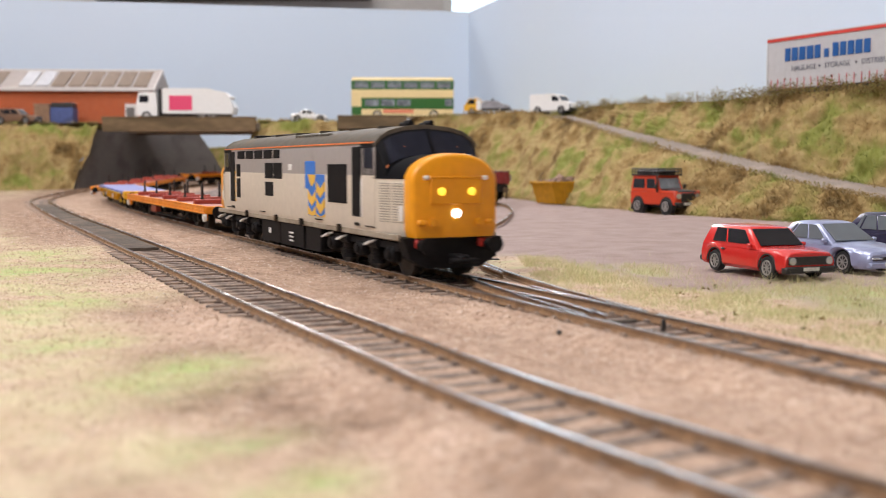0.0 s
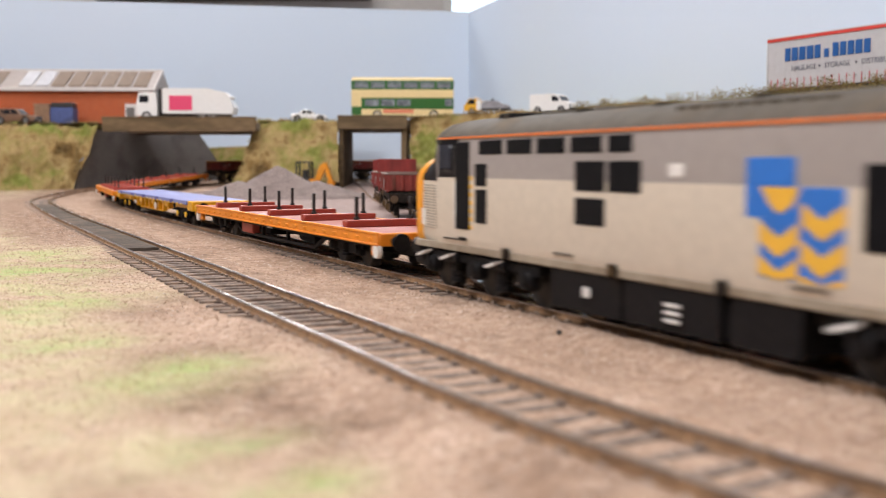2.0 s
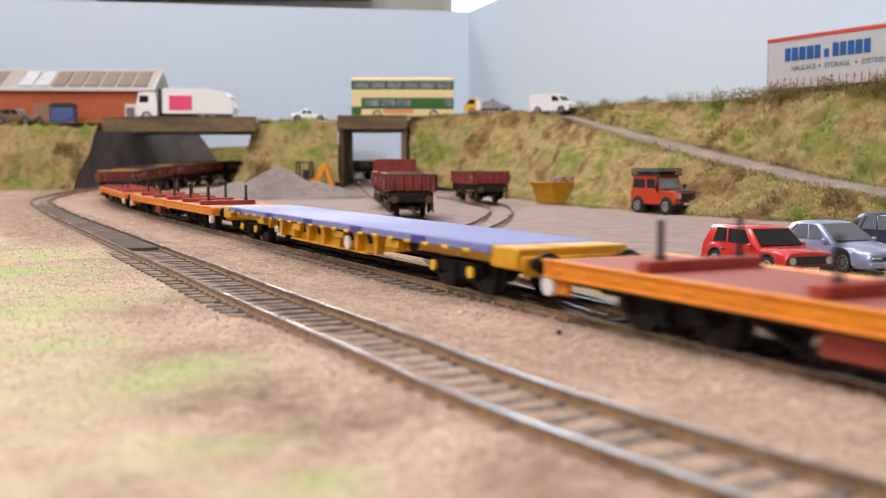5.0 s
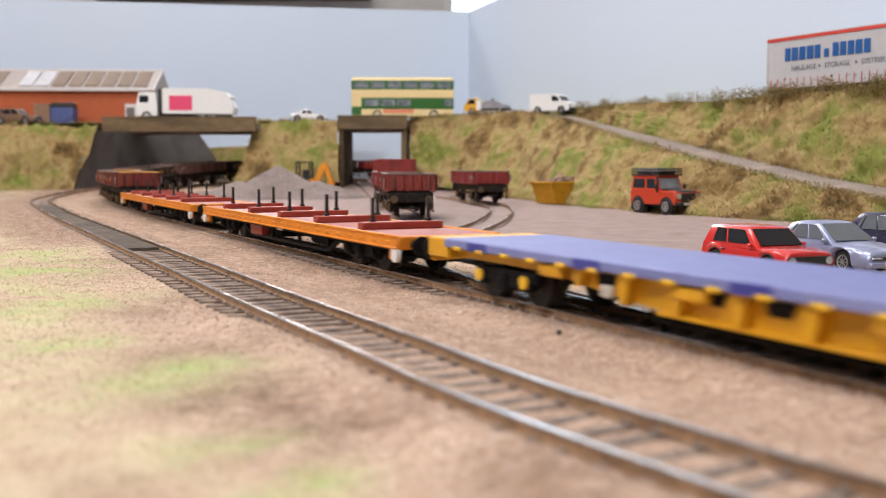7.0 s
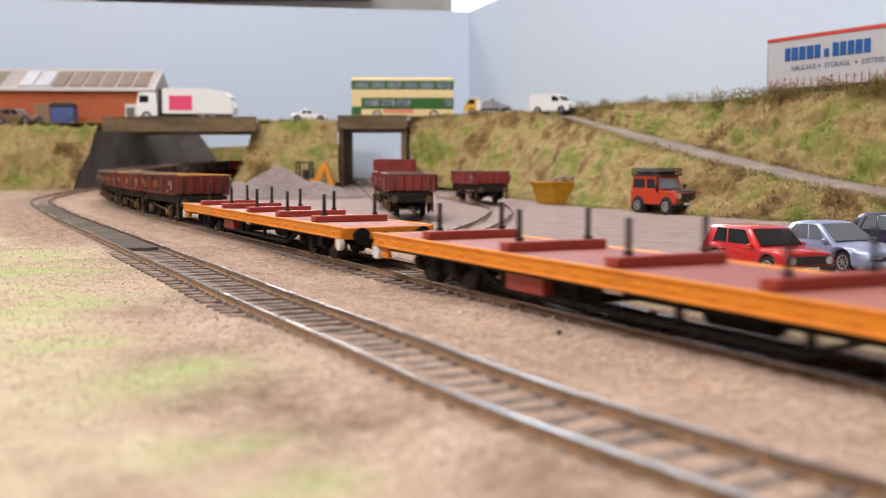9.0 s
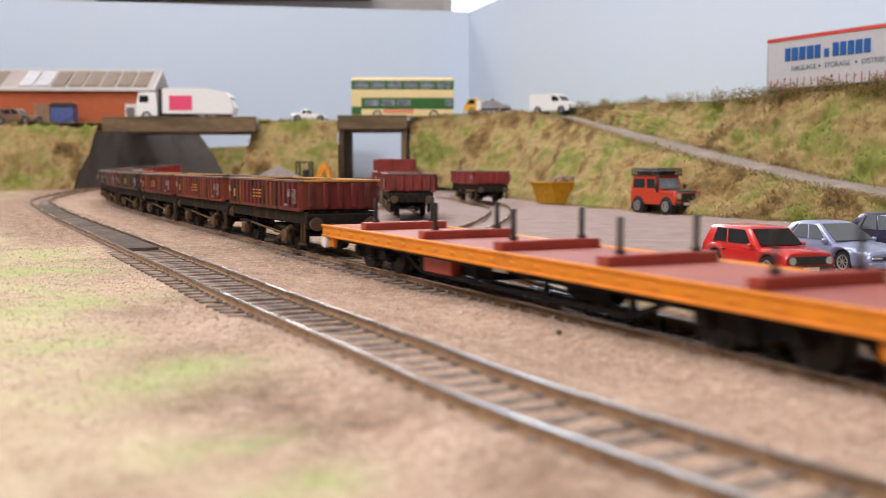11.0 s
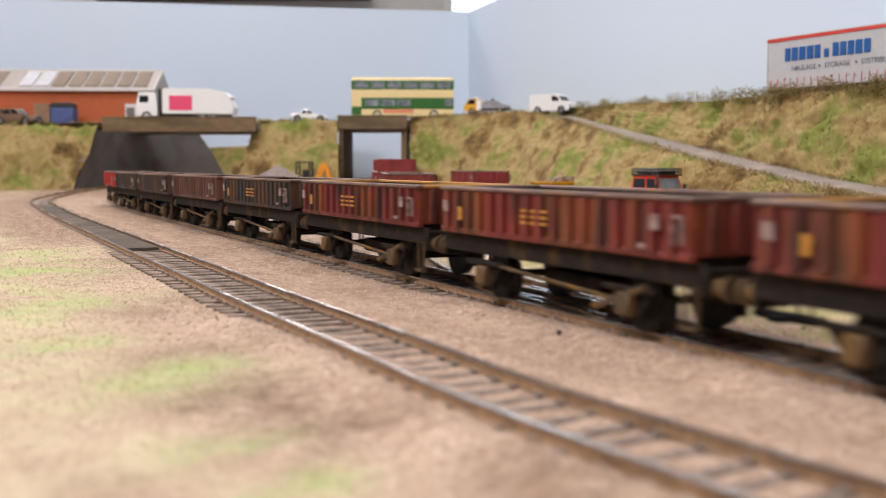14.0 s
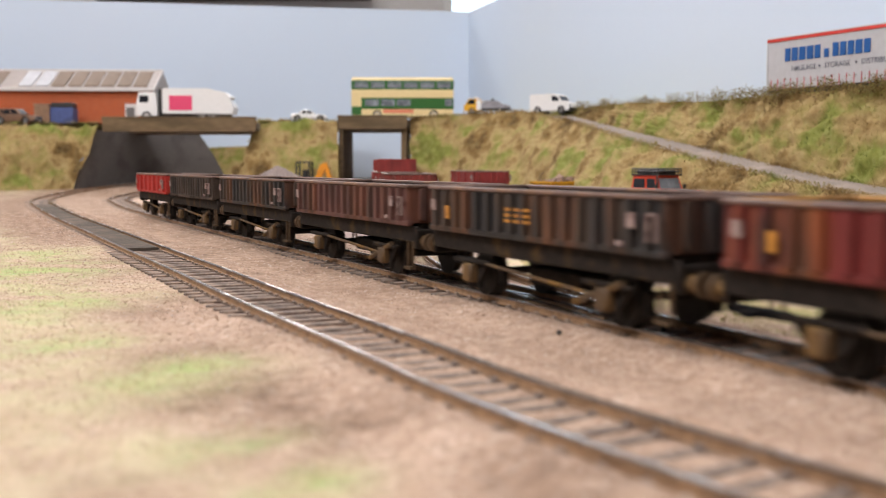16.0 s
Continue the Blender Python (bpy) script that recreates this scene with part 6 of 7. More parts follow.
def curtain_trailer():
    t = thing("curtain_trailer", mm(*ray(1353, 868, 80), 0, 0, -62.1), "white curtain-sided lorry trailer with blue marks and a red top edge", "trailer")
    curtain = material("curtain_white", (0.52, 0.52, 0.54), 0.5, 0, 200, 0.04, 0.05, (0.44, 0.44, 0.46), 0.6, 30)
    mark = material("deep_blue_mark", (0.015, 0.10, 0.33), 0.5)
    slate = material("slate_lettering", (0.13, 0.13, 0.17), 0.6)
    strap = material("red_strap", (0.62, 0.18, 0.20), 0.6)
    red = material("red_edge", (0.62, 0.06, 0.045), 0.5)
    L, W, z0, z1 = 180, 33, 18, 59
    n = 90
    wave = [(k * L / n, -0.35 * abs(math.sin(k * 1.05))) for k in range(n + 1)]
    part("curtain", Form().slab(wave + [(L, W), (0, W)], "z", z0, z1 - 3), curtain, t, "softly waved white side curtain")
    part("roof", Form().box(-0.4, L + 0.4, -0.6, W + 0.6, z1 - 0.6, z1 + 0.6, 0.4), curtain, t)
    part("top_rail", Form().box(-0.4, L + 0.4, -0.8, 0.4, z1 - 3.0, z1 - 0.5, 0.2), red, t, "red top rail")
    part("rear_frame", Form().box(-0.8, 0.6, -0.7, W + 0.7, z0 - 1, z1, 0.3), curtain, t)
    part("floor_rail", Form().box(-0.4, L, -0.9, W + 0.9, z0 - 2.4, z0, 0.3), TRIM, t)
    for k in range(26):
        x = 5 + k * 6.9
        part("strap", Form().box(x - 0.28, x + 0.28, -1.0, -0.5, z0 - 0.6, z0 + 8.0), strap, t, "red buckle strap")
    # company name as plain upright blocks
    x = 19.0
    for k, wd in enumerate((5.6, 6.4, 6.4, 6.4, 5.8, 0, 4.6, 0, 5.6, 5.8, 5.8, 6.2, 5.8)):
        if wd:
            h = 10.2 if k != 6 else 6.4
            part("name_block", Form().box(x, x + wd, -0.9, -0.5, z0 + 21.6, z0 + 21.6 + h, 0.1).box(x + 0.9, x + wd - 0.9, -0.98, -0.6, z0 + 23.6, z0 + 24.2), mark, t, "plain blue block")
        x += wd + (1.4 if wd else 2.2)
    up = mm(0, 0, 0, 90, 0, 0)
    for s, x in (("HAULAGE", 26), ("STORAGE", 59), ("DISTRIBUTION", 94)):
        word(s, 5.6, mm(x, -0.55, z0 + 13.6) @ up, slate, t)
    for x in (54.5, 89.5):
        part("star", Form().tube((x, -0.9, z0 + 15.6), (x, -0.5, z0 + 15.6), 1.1, 5), slate, t)
    part("chassis", Form().box(4, L - 6, 10, 23, 9, 15.6, 0.5), TRIM, t)
    for x in (26, 43, 60):
        for y in (3, W - 3):
            s = -1 if y < 10 else 1
            tyre = part("wheel", Form().tube((x, y - 2.4, 6.6), (x, y + 2.4, 6.6), 6.6, 22), RUBBER, t, "black trailer tyre")
            part("rim", Form().tube((x, y + s * 1.6, 6.6), (x, y + s * 2.6, 6.6), 3.6, 16), ALLOY, tyre)
    part("landing_leg", Form().box(138, 141, 5, 8, 0, 15, 0.3).box(138, 141, W - 8, W - 5, 0, 15, 0.3), TRIM, t)
    return t


curtain_trailer()


# ---- warehouse on the upper level ----
def brick_material():
    m = bpy.data.materials.new("orange_brick")
    m.use_nodes = True
    nt = m.node_tree
    b = nt.nodes["Principled BSDF"]
    b.inputs["Roughness"].default_value = 0.85
    br = nt.nodes.new("ShaderNodeTexBrick")
    mp = nt.nodes.new("ShaderNodeMapping")
    mp.inputs["Rotation"].default_value = (radians(90), 0, 0)
    nt.links.new(nt.nodes.new("ShaderNodeTexCoord").outputs["Object"], mp.inputs["Vector"])
    nt.links.new(mp.outputs["Vector"], br.inputs["Vector"])
    br.inputs["Scale"].default_value = 170
    br.inputs["Color1"].default_value, br.inputs["Color2"].default_value = (0.50, 0.105, 0.03, 1), (0.40, 0.08, 0.025, 1)
    br.inputs["Mortar"].default_value = (0.42, 0.16, 0.08, 1)
    nt.links.new(br.outputs["Color"], b.inputs["Base Color"])
    return m


def warehouse():
    h = thing("warehouse", mm(*ray(274, 1475, 91), 0, 0, 3), "orange-brick warehouse with a pale panelled roof", "building")
    brick = brick_material()
    sheet = material("pale_roof_sheet", (0.44, 0.39, 0.37), 0.6, 0, 200, 0.08, 0.05, (0.50, 0.44, 0.40), 0.55, 30)
    tan = material("tan_roof_light", (0.25, 0.185, 0.14), 0.6, 0, 200, 0.15, 0.05, spec=0.2)
    grey = material("grey_roof_light", (0.45, 0.45, 0.48), 0.5, 0, 200, 0.1)
    gutter = material("white_gutter", (0.66, 0.62, 0.60), 0.5)
    part("wall", Form().box(-520, 0, 0, 4, 0, 48, 0.4), brick, h, "orange brick front wall")
    part("wall", Form().box(-4, 0, 4, 110, 0, 48, 0.4), brick, h)
    part("roof", Form().slab([(-4, 48), (-4, 51), (55, 81), (114, 51), (114, 48)], "x", -522, 3), sheet, h, "pale sheeted pitched roof")
    part("gutter", Form().box(-523, 4, -6.5, -3.4, 47.5, 52.0, 0.6), gutter, h, "white gutter")
    part("ridge", Form().box(-523, 4, 53, 57, 79.5, 82.5, 0.6), gutter, h)
    part("barge_board", Form().slab([(-5, 49), (-5, 52.4), (55, 82.6), (55, 79)], "x", 2.4, 4.6), gutter, h)
    up = math.degrees(math.atan2(30, 59))
    for k in range(23):
        x = -8 - k * 22.4
        mat = grey if k in (6, 7, 15) else tan
        if k in (8, 16):
            continue
        wavy = [(x - 18.5 + j * 18.5 / 24, 1.2 + (0.7 if j % 4 < 2 else 0.0)) for j in range(25)]
        f = Form().slab(wavy + [(x, -0.4), (x - 18.5, -0.4)], "y", -26, 26)
        part("roof_panel", f, mat, h, "ribbed roof light panel", at=mm(0, 25.5, 66.2, up, 0, 0))
    part("lean_to", Form().box(-36, -20, -9, -0.3, 0, 30, 0.4), gutter, h, "pale lean-to porch")
    part("door", Form().box(-34, -23, -9.6, -9.0, 0, 25, 0.3), CONCRETE, h, "grey door")
    return h


warehouse()
BLUE_SKIP = material("blue_container", (0.07, 0.10, 0.26), 0.6, 0, 200, 0.12, 0.05, (0.05, 0.05, 0.09), 0.55, 60)
cr = thing("storage_container", mm(*ray(118, 1432, 90.5), 0, 0, 4), "blue storage container with a dark top beside the warehouse", "container")
part("box", Form().box(-15, 15, -12, 12, 0, 23, 0.6), BLUE_SKIP, cr)
part("lid", Form().box(-14.5, 14.5, -11.5, 11.5, 23, 30, 1.2), TRIM, cr, "dark grey lid")
for k in range(7):
    part("rib", Form().box(-13 + k * 4.3, -12 + k * 4.3, -12.6, -11.8, 1, 22, 0.1), BLUE_SKIP, cr)
WOODISH = material("bare_wood_crate", (0.30, 0.18, 0.11), 0.8, 0, 200, 0.2, 0.2)
cr = thing("wooden_crate", mm(*ray(82, 1432, 90.5), 0, 0, 4), "tall brown wooden crate beside the container", "crate")
for k in range(5):
    part("slat", Form().box(-10 + k * 4.1, -6.4 + k * 4.1, -9, -8, 0, 27, 0.2), WOODISH, cr)
part("crate_body", Form().box(-10, 10, -8, 8, 0, 27, 0.3), WOODISH, cr)
part("crate_top", Form().box(-11, 11, -9.5, 9, 27, 28.4, 0.3), WOODISH, cr)


# ---- yard things ----
def rubbish_skip():
    sk = thing("rubbish_skip", mm(*ray(996, 1000, 1.0), 0, 0, 33) @ Matrix.Scale(1.1, 4), "yellow rubbish skip filled with scrap on the yard", "skip")
    y = material("skip_yellow", (0.55, 0.27, 0.01), 0.55, 0, 200, 0.12, 0.05, (0.34, 0.15, 0.01), 0.55, 70)
    part("tub", Form().loft([[(-18, -13, 0), (18, -13, 0), (18, 13, 0), (-18, 13, 0)], [(-24, -14, 18), (24, -14, 18), (24, 14, 18), (-24, 14, 18)]]), y, sk, "yellow sloping tub")
    for s in (-1, 1):
        part("rim", Form().box(-25, 25, s * 14 - 0.8, s * 14 + 0.8, 16.6, 18.8, 0.3), y, sk)
        part("rim", Form().box(s * 24 - 0.8, s * 24 + 0.8, -13.2, 13.2, 16.6, 18.8, 0.3), y, sk)
        for x in (-9, 0, 9):
            part("side_rib", Form().box(x - 0.8, x + 0.8, s * 13.7 - 0.6, s * 13.7 + 0.6, 2, 17.0, 0.2), y, sk)
    scrap = material("mixed_scrap", (0.30, 0.20, 0.16), 0.8, 0, 150, 0.6, 0.2, (0.12, 0.08, 0.07), 0.5, 120)
    f = Form()
    for k in range(70):
        r = Matrix.Rotation(random.uniform(0, 3), 3, "X") @ Matrix.Rotation(random.uniform(0, 3), 3, "Z")
        x, yy = random.uniform(-20, 18), random.uniform(-9, 9)
        w = random.uniform(0.6, 2.4)
        zz = 18.5 + 5.5 * max(0, 1 - abs(x - 3) / 16) * random.random()
        f.box(x - w, x + w, yy - w * 0.6, yy + w * 0.6, zz - w * 0.5, zz + w * 0.5, 0, r)
    f.box(-21, 21, -10, 10, 15, 18)
    part("scrap", f, scrap, sk, "heaped mixed scrap", smooth=False)


rubbish_skip()
dr = thing("oil_drum", mm(*ray(1042, 985, 4.5), 0, 0, 12), "red and grey oil drum lying by the skip", "drum")
part("drum", Form().turned([(3.6, -7), (4.0, -6.6), (4.0, -2.2), (4.25, -2.0), (4.0, -1.8), (4.0, 2), (4.25, 2.2), (4.0, 2.4), (4.0, 6.6), (3.6, 7)], 20, "x"), material("faded_red_drum", (0.55, 0.12, 0.10), 0.6, 0, 200, 0.2), dr)
part("drum_end", Form().tube((6.2, 0, 0), (8.2, 0, 0), 4.1, 18), CONCRETE, dr, "grey drum end")


def heap(name, cx, cy, peaks, reach, mat, label):
    vs, fs, n, rings = [], [], 64, 26
    for k in range(rings + 1):
        for i in range(n):
            a = 2 * math.pi * i / n
            r = reach * (1 + 0.10 * fbm(math.cos(a) * 1.5, math.sin(a) * 1.5, 9)) * k / rings
            x, y = cx + r * math.cos(a) * 1.25, cy + r * math.sin(a) * 0.8
            z = max(max(0.0, h * (1 - math.hypot((x - px) / w, (y - py) / (w * 0.7)) ** 1.05)) for px, py, h, w in peaks)
            z += rise(x, y) - 0.5 + 0.9 * fbm(x / 7, y / 7) * (1 if z > 0.5 else 0.3)
            vs.append((x, y, z if k < rings else rise(x, y) - 2))
    for k in range(rings):
        for i in range(n):
            j = (i + 1) % n
            fs.append((k * n + i, (k + 1) * n + i, (k + 1) * n + j, k * n + j))
    tagged(new(name, Form().add(vs, fs).mesh(name, mat, "all")), label, "gravel heap", kind="")


SAND = material("grey_gravel", (0.265, 0.215, 0.20), 0.95, 0, 500, 0.3, 0.6, (0.20, 0.16, 0.15), 0.5, 60, spec=0.1)
heap("spoil_mound", -180, 1165, [(-183, 1170, 36, 66), (-224, 1150, 20, 52), (-140, 1160, 20, 62)], 74, SAND, "grey-pink gravel heap in the yard")


def excavator():
    e = thing("backhoe_loader", mm(*ray(545, 1290, 6), 0, 0, -8), "orange and black backhoe digger behind the gravel heap", "digger")
    o = material("digger_orange", (0.72, 0.27, 0.012), 0.5, 0, 200, 0.08)
    part("body", Form().box(-20, 8, -9, 9, 6, 14, 0.8), o, e)
    part("bonnet", Form().box(-32, -14, -6, 6, 8, 17, 0.8), o, e)
    cab = Form().box(-13, 5, -8, 8, 33.4, 35.2, 0.5).box(-13, 5, -8, 8, 13, 16, 0.3)
    for x in (-12, 4):
        for y in (-7.3, 7.3):
            cab.box(x - 0.9, x + 0.9, y - 0.9, y + 0.9, 14, 34)
    part("cab", cab, TRIM, e, "black cab frame")
    part("seat", Form().box(-6, 0, -3, 3, 16, 25, 0.8), TRIM, e)
    arm = part("boom", Form().slab([(8, 10), (16, 31), (21, 33), (24, 30), (14, 8)], "y", -2.2, 2.2), o, e, "orange folded boom")
    part("dipper", Form().slab([(19, 33), (24, 34), (31, 12), (27, 10)], "y", -1.8, 1.8), o, arm)
    part("bucket", Form().slab([(26, 12), (33, 12), (34, 4), (28, 1), (25, 5)], "y", -5, 5), o, arm)
    part("loader", Form().slab([(-30, 16), (-44, 6), (-46, 1), (-36, 2), (-27, 11)], "y", -11, 11), o, e)
    for s in (-1, 1):
        vehicle_wheel(e, -2, s * 10, 8.2, 6, o, 0.55)
        vehicle_wheel(e, -28, s * 9, 5.2, 4.4, o, 0.55)
        part("stabiliser", Form().box(9, 12, s * 9 - 1.2, s * 9 + 1.2, 1, 14, 0.3), o, e)


excavator()

# ---- small trackside things ----
for nm, x, y, h, lab in (("lever_post", 48.5, 229, 3.2, "short black point lever post"), ("lever_post", 25.0, 224, 1.6, "short black point lever post"), ("lever_post", 18.6, 411, 3.4, "short black post by the siding")):
    lp = thing(nm, mm(x, y, 0.3), lab, "post", "trackside posts")
    part("post", Form().box(-0.5, 0.5, -0.5, 0.5, 0, h, 0.15), TRIM, lp)
    part("foot_plate", Form().box(-1.0, 3.6, -0.5, 0.5, -0.4, 0.35, 0.15), TRIM, lp)

# ---- the room beyond the boards ----
win = thing("window_1", mm(205, 3296, 820), "bright daylit window in the far wall", "window", kind="structure")
part("window_pane", Form().box(-180, 180, -6, -2, -330, 330), glow("daylight_pane", (0.62, 0.80, 1.0), 3.2), win, "pale blue daylit pane")
for s in (-1, 1):
    part("window_frame", Form().box(s * 190 - 14, s * 190 + 14, -20, 0, -350, 350, 2), CEIL, win)
    part("window_frame", Form().box(-204, 204, -20, 0, s * 340 - 14, s * 340 + 14, 2), CEIL, win)
sh = thing("wall_shelf", mm(-640, 3180, 552), "dark wooden shelf on the far wall", "shelf")
part("board", Form().box(-420, 420, -100, 100, -14, 14, 2), material("dark_shelf", (0.05, 0.035, 0.03), 0.6), sh)
part("box", Form().box(-70, 210, -70, 70, 14, 260, 4), material("brown_box", (0.33, 0.2, 0.12), 0.8), sh)
DIFFUSER = glow("lit_diffuser", (1.0, 0.97, 0.93), 1.0)
# unseen glowing panels over the lamps; the third is added for the fill
for nm, x, y, s in (("ceiling_light", -0.36, 2.64, 0.55), ("ceiling_light", -0.75, -0.25, 1.1), ("ceiling_light", -0.20, 0.85, 0.9)):
    cl = thing(nm, mm(x * 1000, y * 1000, 1235), "unseen white ceiling light panel", "ceiling light", "ceiling lights")
    part("frame", Form().box(-s * 500 - 12, s * 500 + 12, -262, 262, -10, 15, 3), CEIL, cl)
    part("diffuser", Form().box(-s * 490, s * 490, -240, 240, -14, -9.5, 1), DIFFUSER, cl, "lit white diffuser")
# ---- loose cover: grains, grass and tufts ----
def island_material(name, stops, rough=0.95, leafy=False):
    m = bpy.data.materials.new(name)
    m.use_nodes = True
    nt = m.node_tree
    b = nt.nodes["Principled BSDF"]
    b.inputs["Roughness"].default_value = rough
    b.inputs["Specular IOR Level"].default_value = 0.2
    g = nt.nodes.new("ShaderNodeNewGeometry")
    r = nt.nodes.new("ShaderNodeValToRGB")
    e = r.color_ramp.elements
    while len(e) < len(stops):
        e.new(0.5)
    for el, (p, c) in zip(e, stops):
        el.position, el.color = p, (*c, 1)
    nt.links.new(g.outputs["Random Per Island"], r.inputs["Fac"])
    nt.links.new(r.outputs["Color"], b.inputs["Base Color"])
    if leafy:
        thin_leaf(nt, b, r.outputs["Color"])
    return m


def stuff(name, V, F, mat, label, category):
    me = bpy.data.meshes.new(name)
    me.from_pydata((np.asarray(V) * MM).tolist(), [], F)
    me.materials.append(mat)
    return tagged(new(name, me), label, category, kind="stuff")


rng = np.random.default_rng(5)


def grains(count, xr, yr, accept, lo, hi, name, mat, label):
    V, F = [], []
    shape = np.array([(1, 0, 0), (-0.5, 0.87, 0), (-0.5, -0.87, 0), (0.1, 0.1, 0.9), (0, 0, -0.6)])
    faces = ((0, 1, 3), (1, 2, 3), (2, 0, 3), (1, 0, 4), (2, 1, 4), (0, 2, 4))
    made = 0
    while made < count:
        x, y = rng.uniform(*xr), rng.uniform(*yr)
        if not accept(x, y):
            continue
        s = lo + (hi - lo) * rng.random() ** 2.5
        a = rng.uniform(0, 6.28)
        c, q = math.cos(a), math.sin(a)
        P = shape * s * rng.uniform(0.6, 1.3, (5, 3))
        z = rise(x, y) + 0.35 * fbm(x / 9, y / 9) + 0.9 * fbm(x / 55, y / 55, 2.0)
        z = settle(x, y, z)
        n = len(V)
        V += [(x + u * c - v * q, y + u * q + v * c, z + w + s * 0.15) for u, v, w in P]
        F += [tuple(i + n for i in f) for f in faces]
        made += 1
    stuff(name, V, F, mat, label, "gravel")


STONE = island_material("ballast_grains", [(0.0, (0.36, 0.24, 0.17)), (0.12, (0.48, 0.335, 0.24)), (0.6, (0.59, 0.43, 0.33)), (0.93, (0.70, 0.54, 0.44)), (1.0, (0.92, 0.86, 0.80))])


def off_rails(x, y, clear):
    return abs(abs(d_main(x, y)) - 8.25) > clear and abs(abs(d_front(x, y)) - 8.25) > clear


def wants_ballast(x, y):
    dm, df = d_main(x, y), d_front(x, y)
    if abs(x) > 0.46 * y + 12:
        return False
    if not off_rails(x, y, 1.2):
        return False
    g, yd, st, _ = cover_at(x, y)
    return yd < 0.35 and rng.random() > g * 0.8 and (min(abs(dm), abs(df)) < 15 and rng.random() < 0.6 or min(abs(dm), abs(df)) >= 15)


grains(44000, (-150, 130), (85, 330), wants_ballast, 0.10, 0.30, "ballast_near", STONE, "fine tan and brown ballast grains")
grains(26000, (-330, 160), (330, 800), wants_ballast, 0.16, 0.45, "ballast_far", STONE, "fine tan and brown ballast grains along the curve")


def blades(count, xr, yr, accept, lo, hi, wide, name, mat, label, lean=0.9):
    V, F = [], []
    made = tries = 0
    while made < count and tries < count * 12:
        tries += 1
        x, y = rng.uniform(*xr), rng.uniform(*yr)
        if not accept(x, y):
            continue
        z = rise(x, y) + 0.35 * fbm(x / 9, y / 9) + 0.9 * fbm(x / 55, y / 55, 2.0) - 0.2
        for _ in range(3):
            h = rng.uniform(lo, hi)
            a, b = rng.uniform(0, 6.28, 2)
            w = wide * rng.uniform(0.6, 1.2)
            dx, dy = math.cos(a) * w, math.sin(a) * w
            l = lean * h * rng.random()
            ox, oy = x + rng.normal() * 0.6, y + rng.normal() * 0.6
            ex, ey = math.cos(b) * l, math.sin(b) * l
            n = len(V)
            V += [(ox - dx, oy - dy, z), (ox + dx, oy + dy, z), (ox + ex * 0.4 - dx * 0.7, oy + ey * 0.4 - dy * 0.7, z + h * 0.6), (ox + ex * 0.4 + dx * 0.7, oy + ey * 0.4 + dy * 0.7, z + h * 0.6), (ox + ex, oy + ey, z + h)]
            F += [(n, n + 1, n + 3, n + 2), (n + 2, n + 3, n + 4)]
        made += 1
    stuff(name, V, F, mat, label, "grass")


STRAW = island_material("dry_grass_blades", [(0.0, (0.54, 0.43, 0.25)), (0.4, (0.70, 0.62, 0.40)), (0.75, (0.60, 0.58, 0.32)), (1.0, (0.42, 0.50, 0.20))], leafy=True)
blades(6000, (-420, 0), (90, 900), lambda x, y: abs(x) < 0.46 * y + 10 and d_front(x, y) < -30 and rng.random() < cover_at(x, y)[0] ** 2, 0.6, 2.0, 0.06, "grass_near", STRAW, "short dry static grass tufts", 1.6)
blades(11000, (30, 190), (150, 470), lambda x, y: d_main(x, y) > 20 and rng.random() < cover_at(x, y)[0], 0.6, 2.6, 0.055, "grass_verge", STRAW, "short straw-green grass along the yard's edge", 1.5)
blades(240, (80, 150), (312, 340), lambda x, y: True, 1.5, 5.0, 0.05, "long_grass", STRAW, "long dry grass stems before the parked cars", 2.2)

# turf on the banks
LEAF = bank_material("bank_tufts", True)
V, F = [], []
P = np.array([np.r_[e, n] for e, n in BANK_POINTS])
for i in rng.integers(0, len(P), 125000):
    e, n = P[i, :3], P[i, 3:]
    e = e + rng.normal(0, 2.2, 3) * (1, 1, 0.5)
    g = fbm(e[0] / 40, e[1] / 40, e[2] / 40 + 5)
    if g < -0.35 and rng.random() < 0.5:
        continue
    h = rng.uniform(0.9, 2.8) * (1.0 + 0.7 * max(0, g))
    up = n * 0.7 + np.array((rng.normal() * 0.5, rng.normal() * 0.5, 0.6))
    up = up / np.linalg.norm(up) * h
    a = rng.uniform(0, 6.28)
    w = np.array((math.cos(a), math.sin(a), rng.normal() * 0.3)) * rng.uniform(0.10, 0.34)
    k = len(V)
    b = e - n * 0.8
    V += [tuple(b - w), tuple(b + w), tuple(b + up * 0.55 + w * 1.1), tuple(b + up * 0.5 - w * 1.1), tuple(b + up)]
    F += [(k, k + 1, k + 2, k + 3), (k + 3, k + 2, k + 4)]
stuff("bank_turf", V, F, LEAF, "coarse brown and green scrub covering the banks", "scrub")
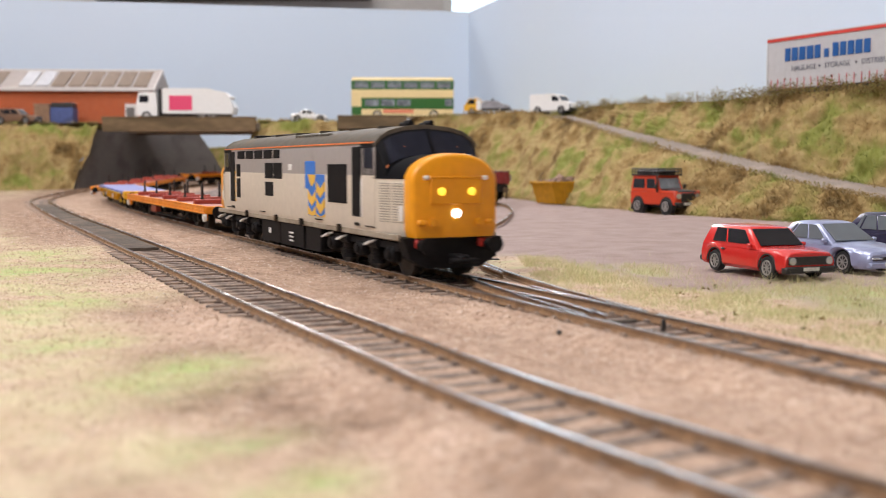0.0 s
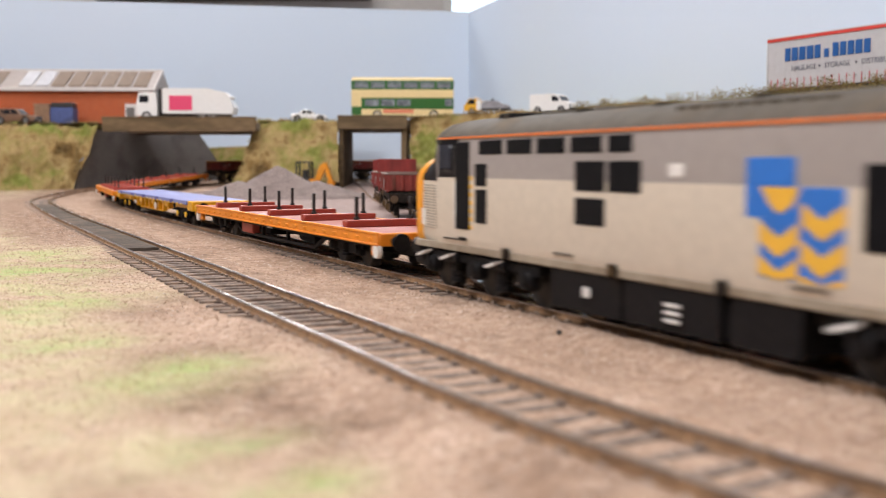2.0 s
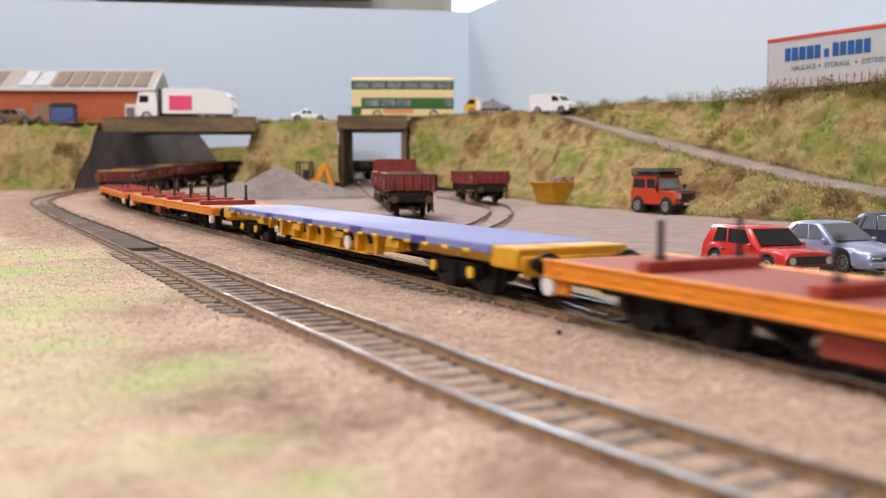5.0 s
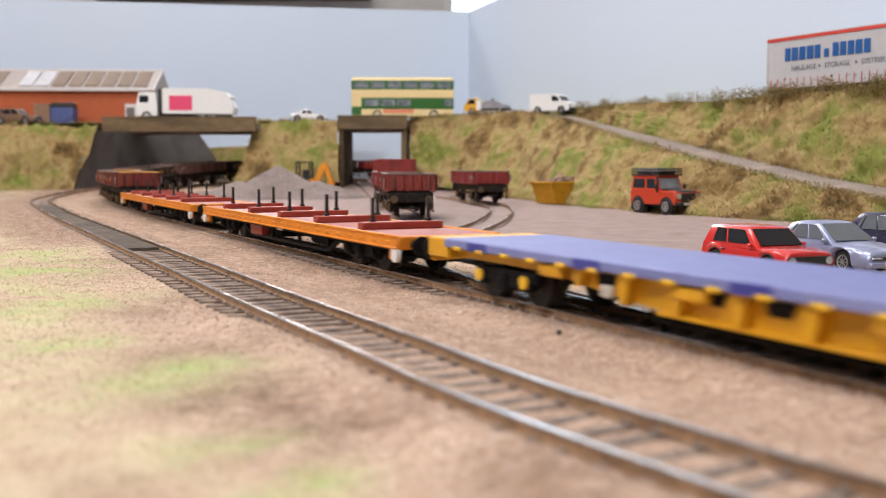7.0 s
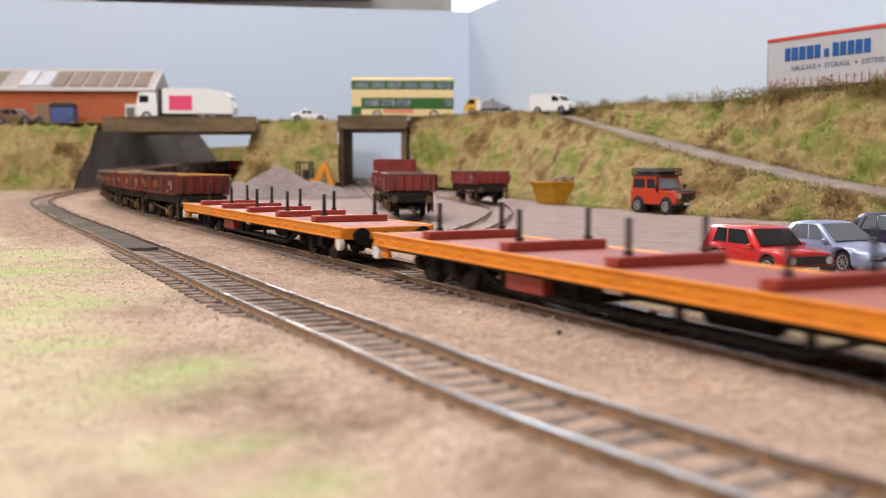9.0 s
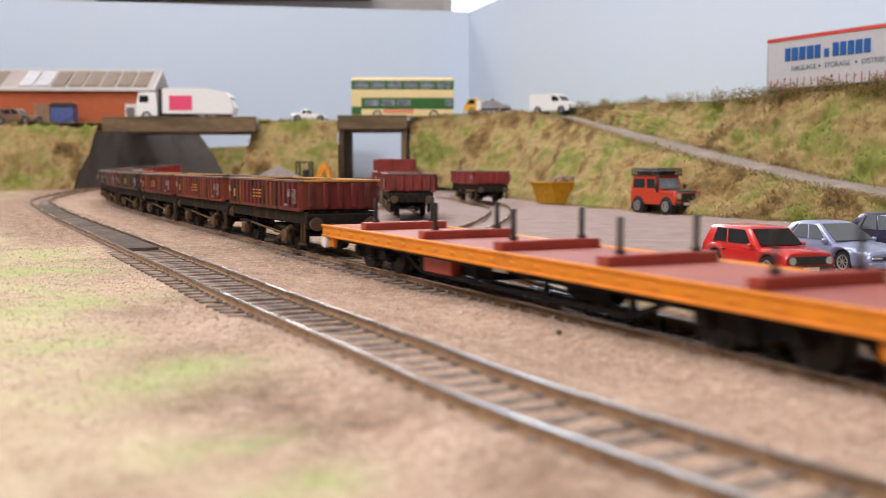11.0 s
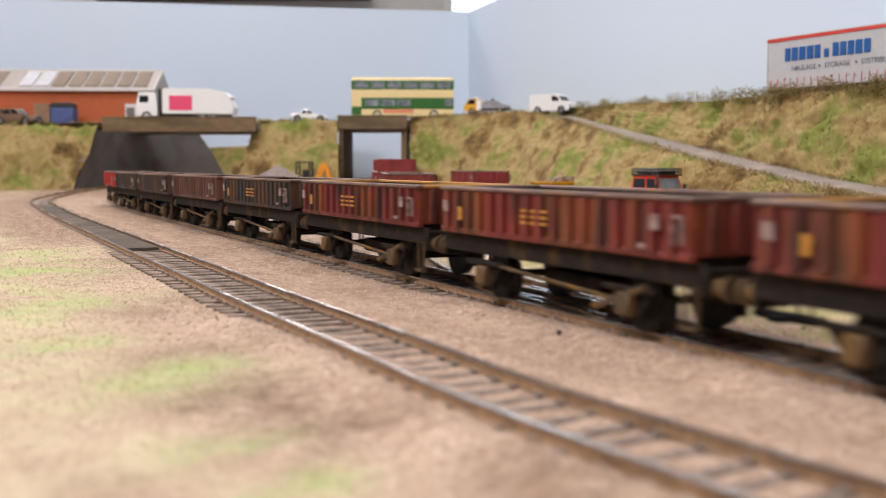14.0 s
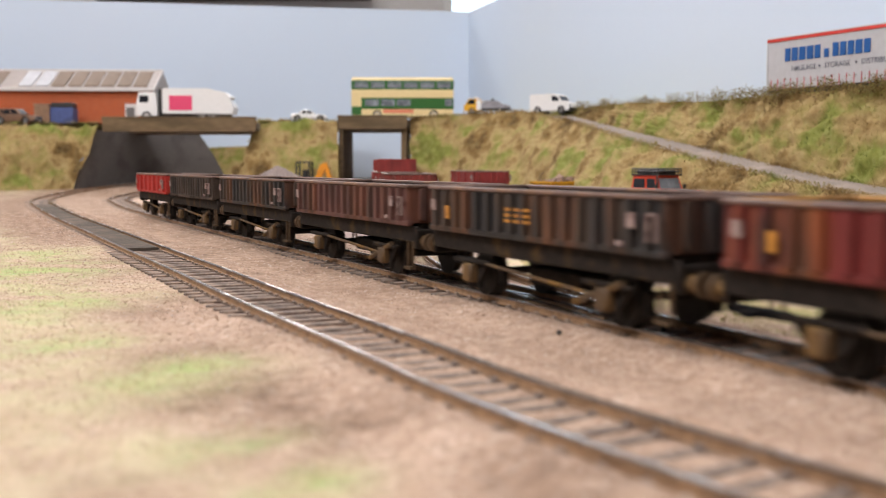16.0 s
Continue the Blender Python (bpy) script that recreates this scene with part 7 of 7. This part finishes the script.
# darker bushes along the crest
V, F = [], []
for col in range(len(RIGHT) - 1):
    for _ in range(70):
        u = rng.random()
        a, b = np.array(ray(RIGHT[col][0], *RIGHT[col][4])), np.array(ray(RIGHT[col + 1][0], *RIGHT[col + 1][4]))
        if RIGHT[col][0] < 1000 or rng.random() < 0.35:
            continue
        c = a + (b - a) * u + rng.normal(0, 3, 3)
        for _ in range(60):
            e = c + rng.normal(0, 1, 3) * (4.0, 4.0, 2.2)
            t = rng.uniform(0, 6.28)
            w = np.array((math.cos(t), math.sin(t), rng.normal() * 0.6)) * rng.uniform(0.2, 0.6)
            up = rng.normal(0, 1, 3) * 0.7 + (0, 0, 0.7)
            k = len(V)
            V += [tuple(e - w), tuple(e + up * 0.6), tuple(e + w), tuple(e - up * 0.6)]
            F += [(k, k + 1, k + 2, k + 3)]
BUSH = island_material("crest_bush", [(0.0, (0.10, 0.065, 0.03)), (0.4, (0.24, 0.16, 0.07)), (0.75, (0.34, 0.27, 0.11)), (1.0, (0.25, 0.27, 0.08))], leafy=True)
stuff("crest_scrub", V, F, BUSH, "dark brown scrub along the crest of the bank", "scrub")
# scattered debris on the verge: dark twigs and clods
V, F = [], []
for _ in range(46):
    x, y = rng.uniform(52, 150), rng.uniform(190, 330)
    if d_main(x, y) < 22:
        continue
    z = rise(x, y) + 0.35 * fbm(x / 9, y / 9) + 0.9 * fbm(x / 55, y / 55, 2.0)
    for _ in range(rng.integers(2, 7)):
        c = np.array((x, y, z + 0.4)) + rng.normal(0, 0.7, 3) * (1, 1, 0.3)
        a = rng.uniform(0, 6.28)
        s = rng.uniform(0.2, 0.7)
        u = np.array((math.cos(a), math.sin(a), 0.3)) * s
        w = np.array((-math.sin(a), math.cos(a), 0.4)) * s * 0.5
        k = len(V)
        V += [tuple(c - u), tuple(c + w), tuple(c + u), tuple(c - w), tuple(c + (0, 0, s))]
        F += [(k, k + 1, k + 4), (k + 1, k + 2, k + 4), (k + 2, k + 3, k + 4), (k + 3, k, k + 4)]
stuff("verge_clods", V, F, BUSH, "small dark clods and twigs on the verge", "debris")


motions()
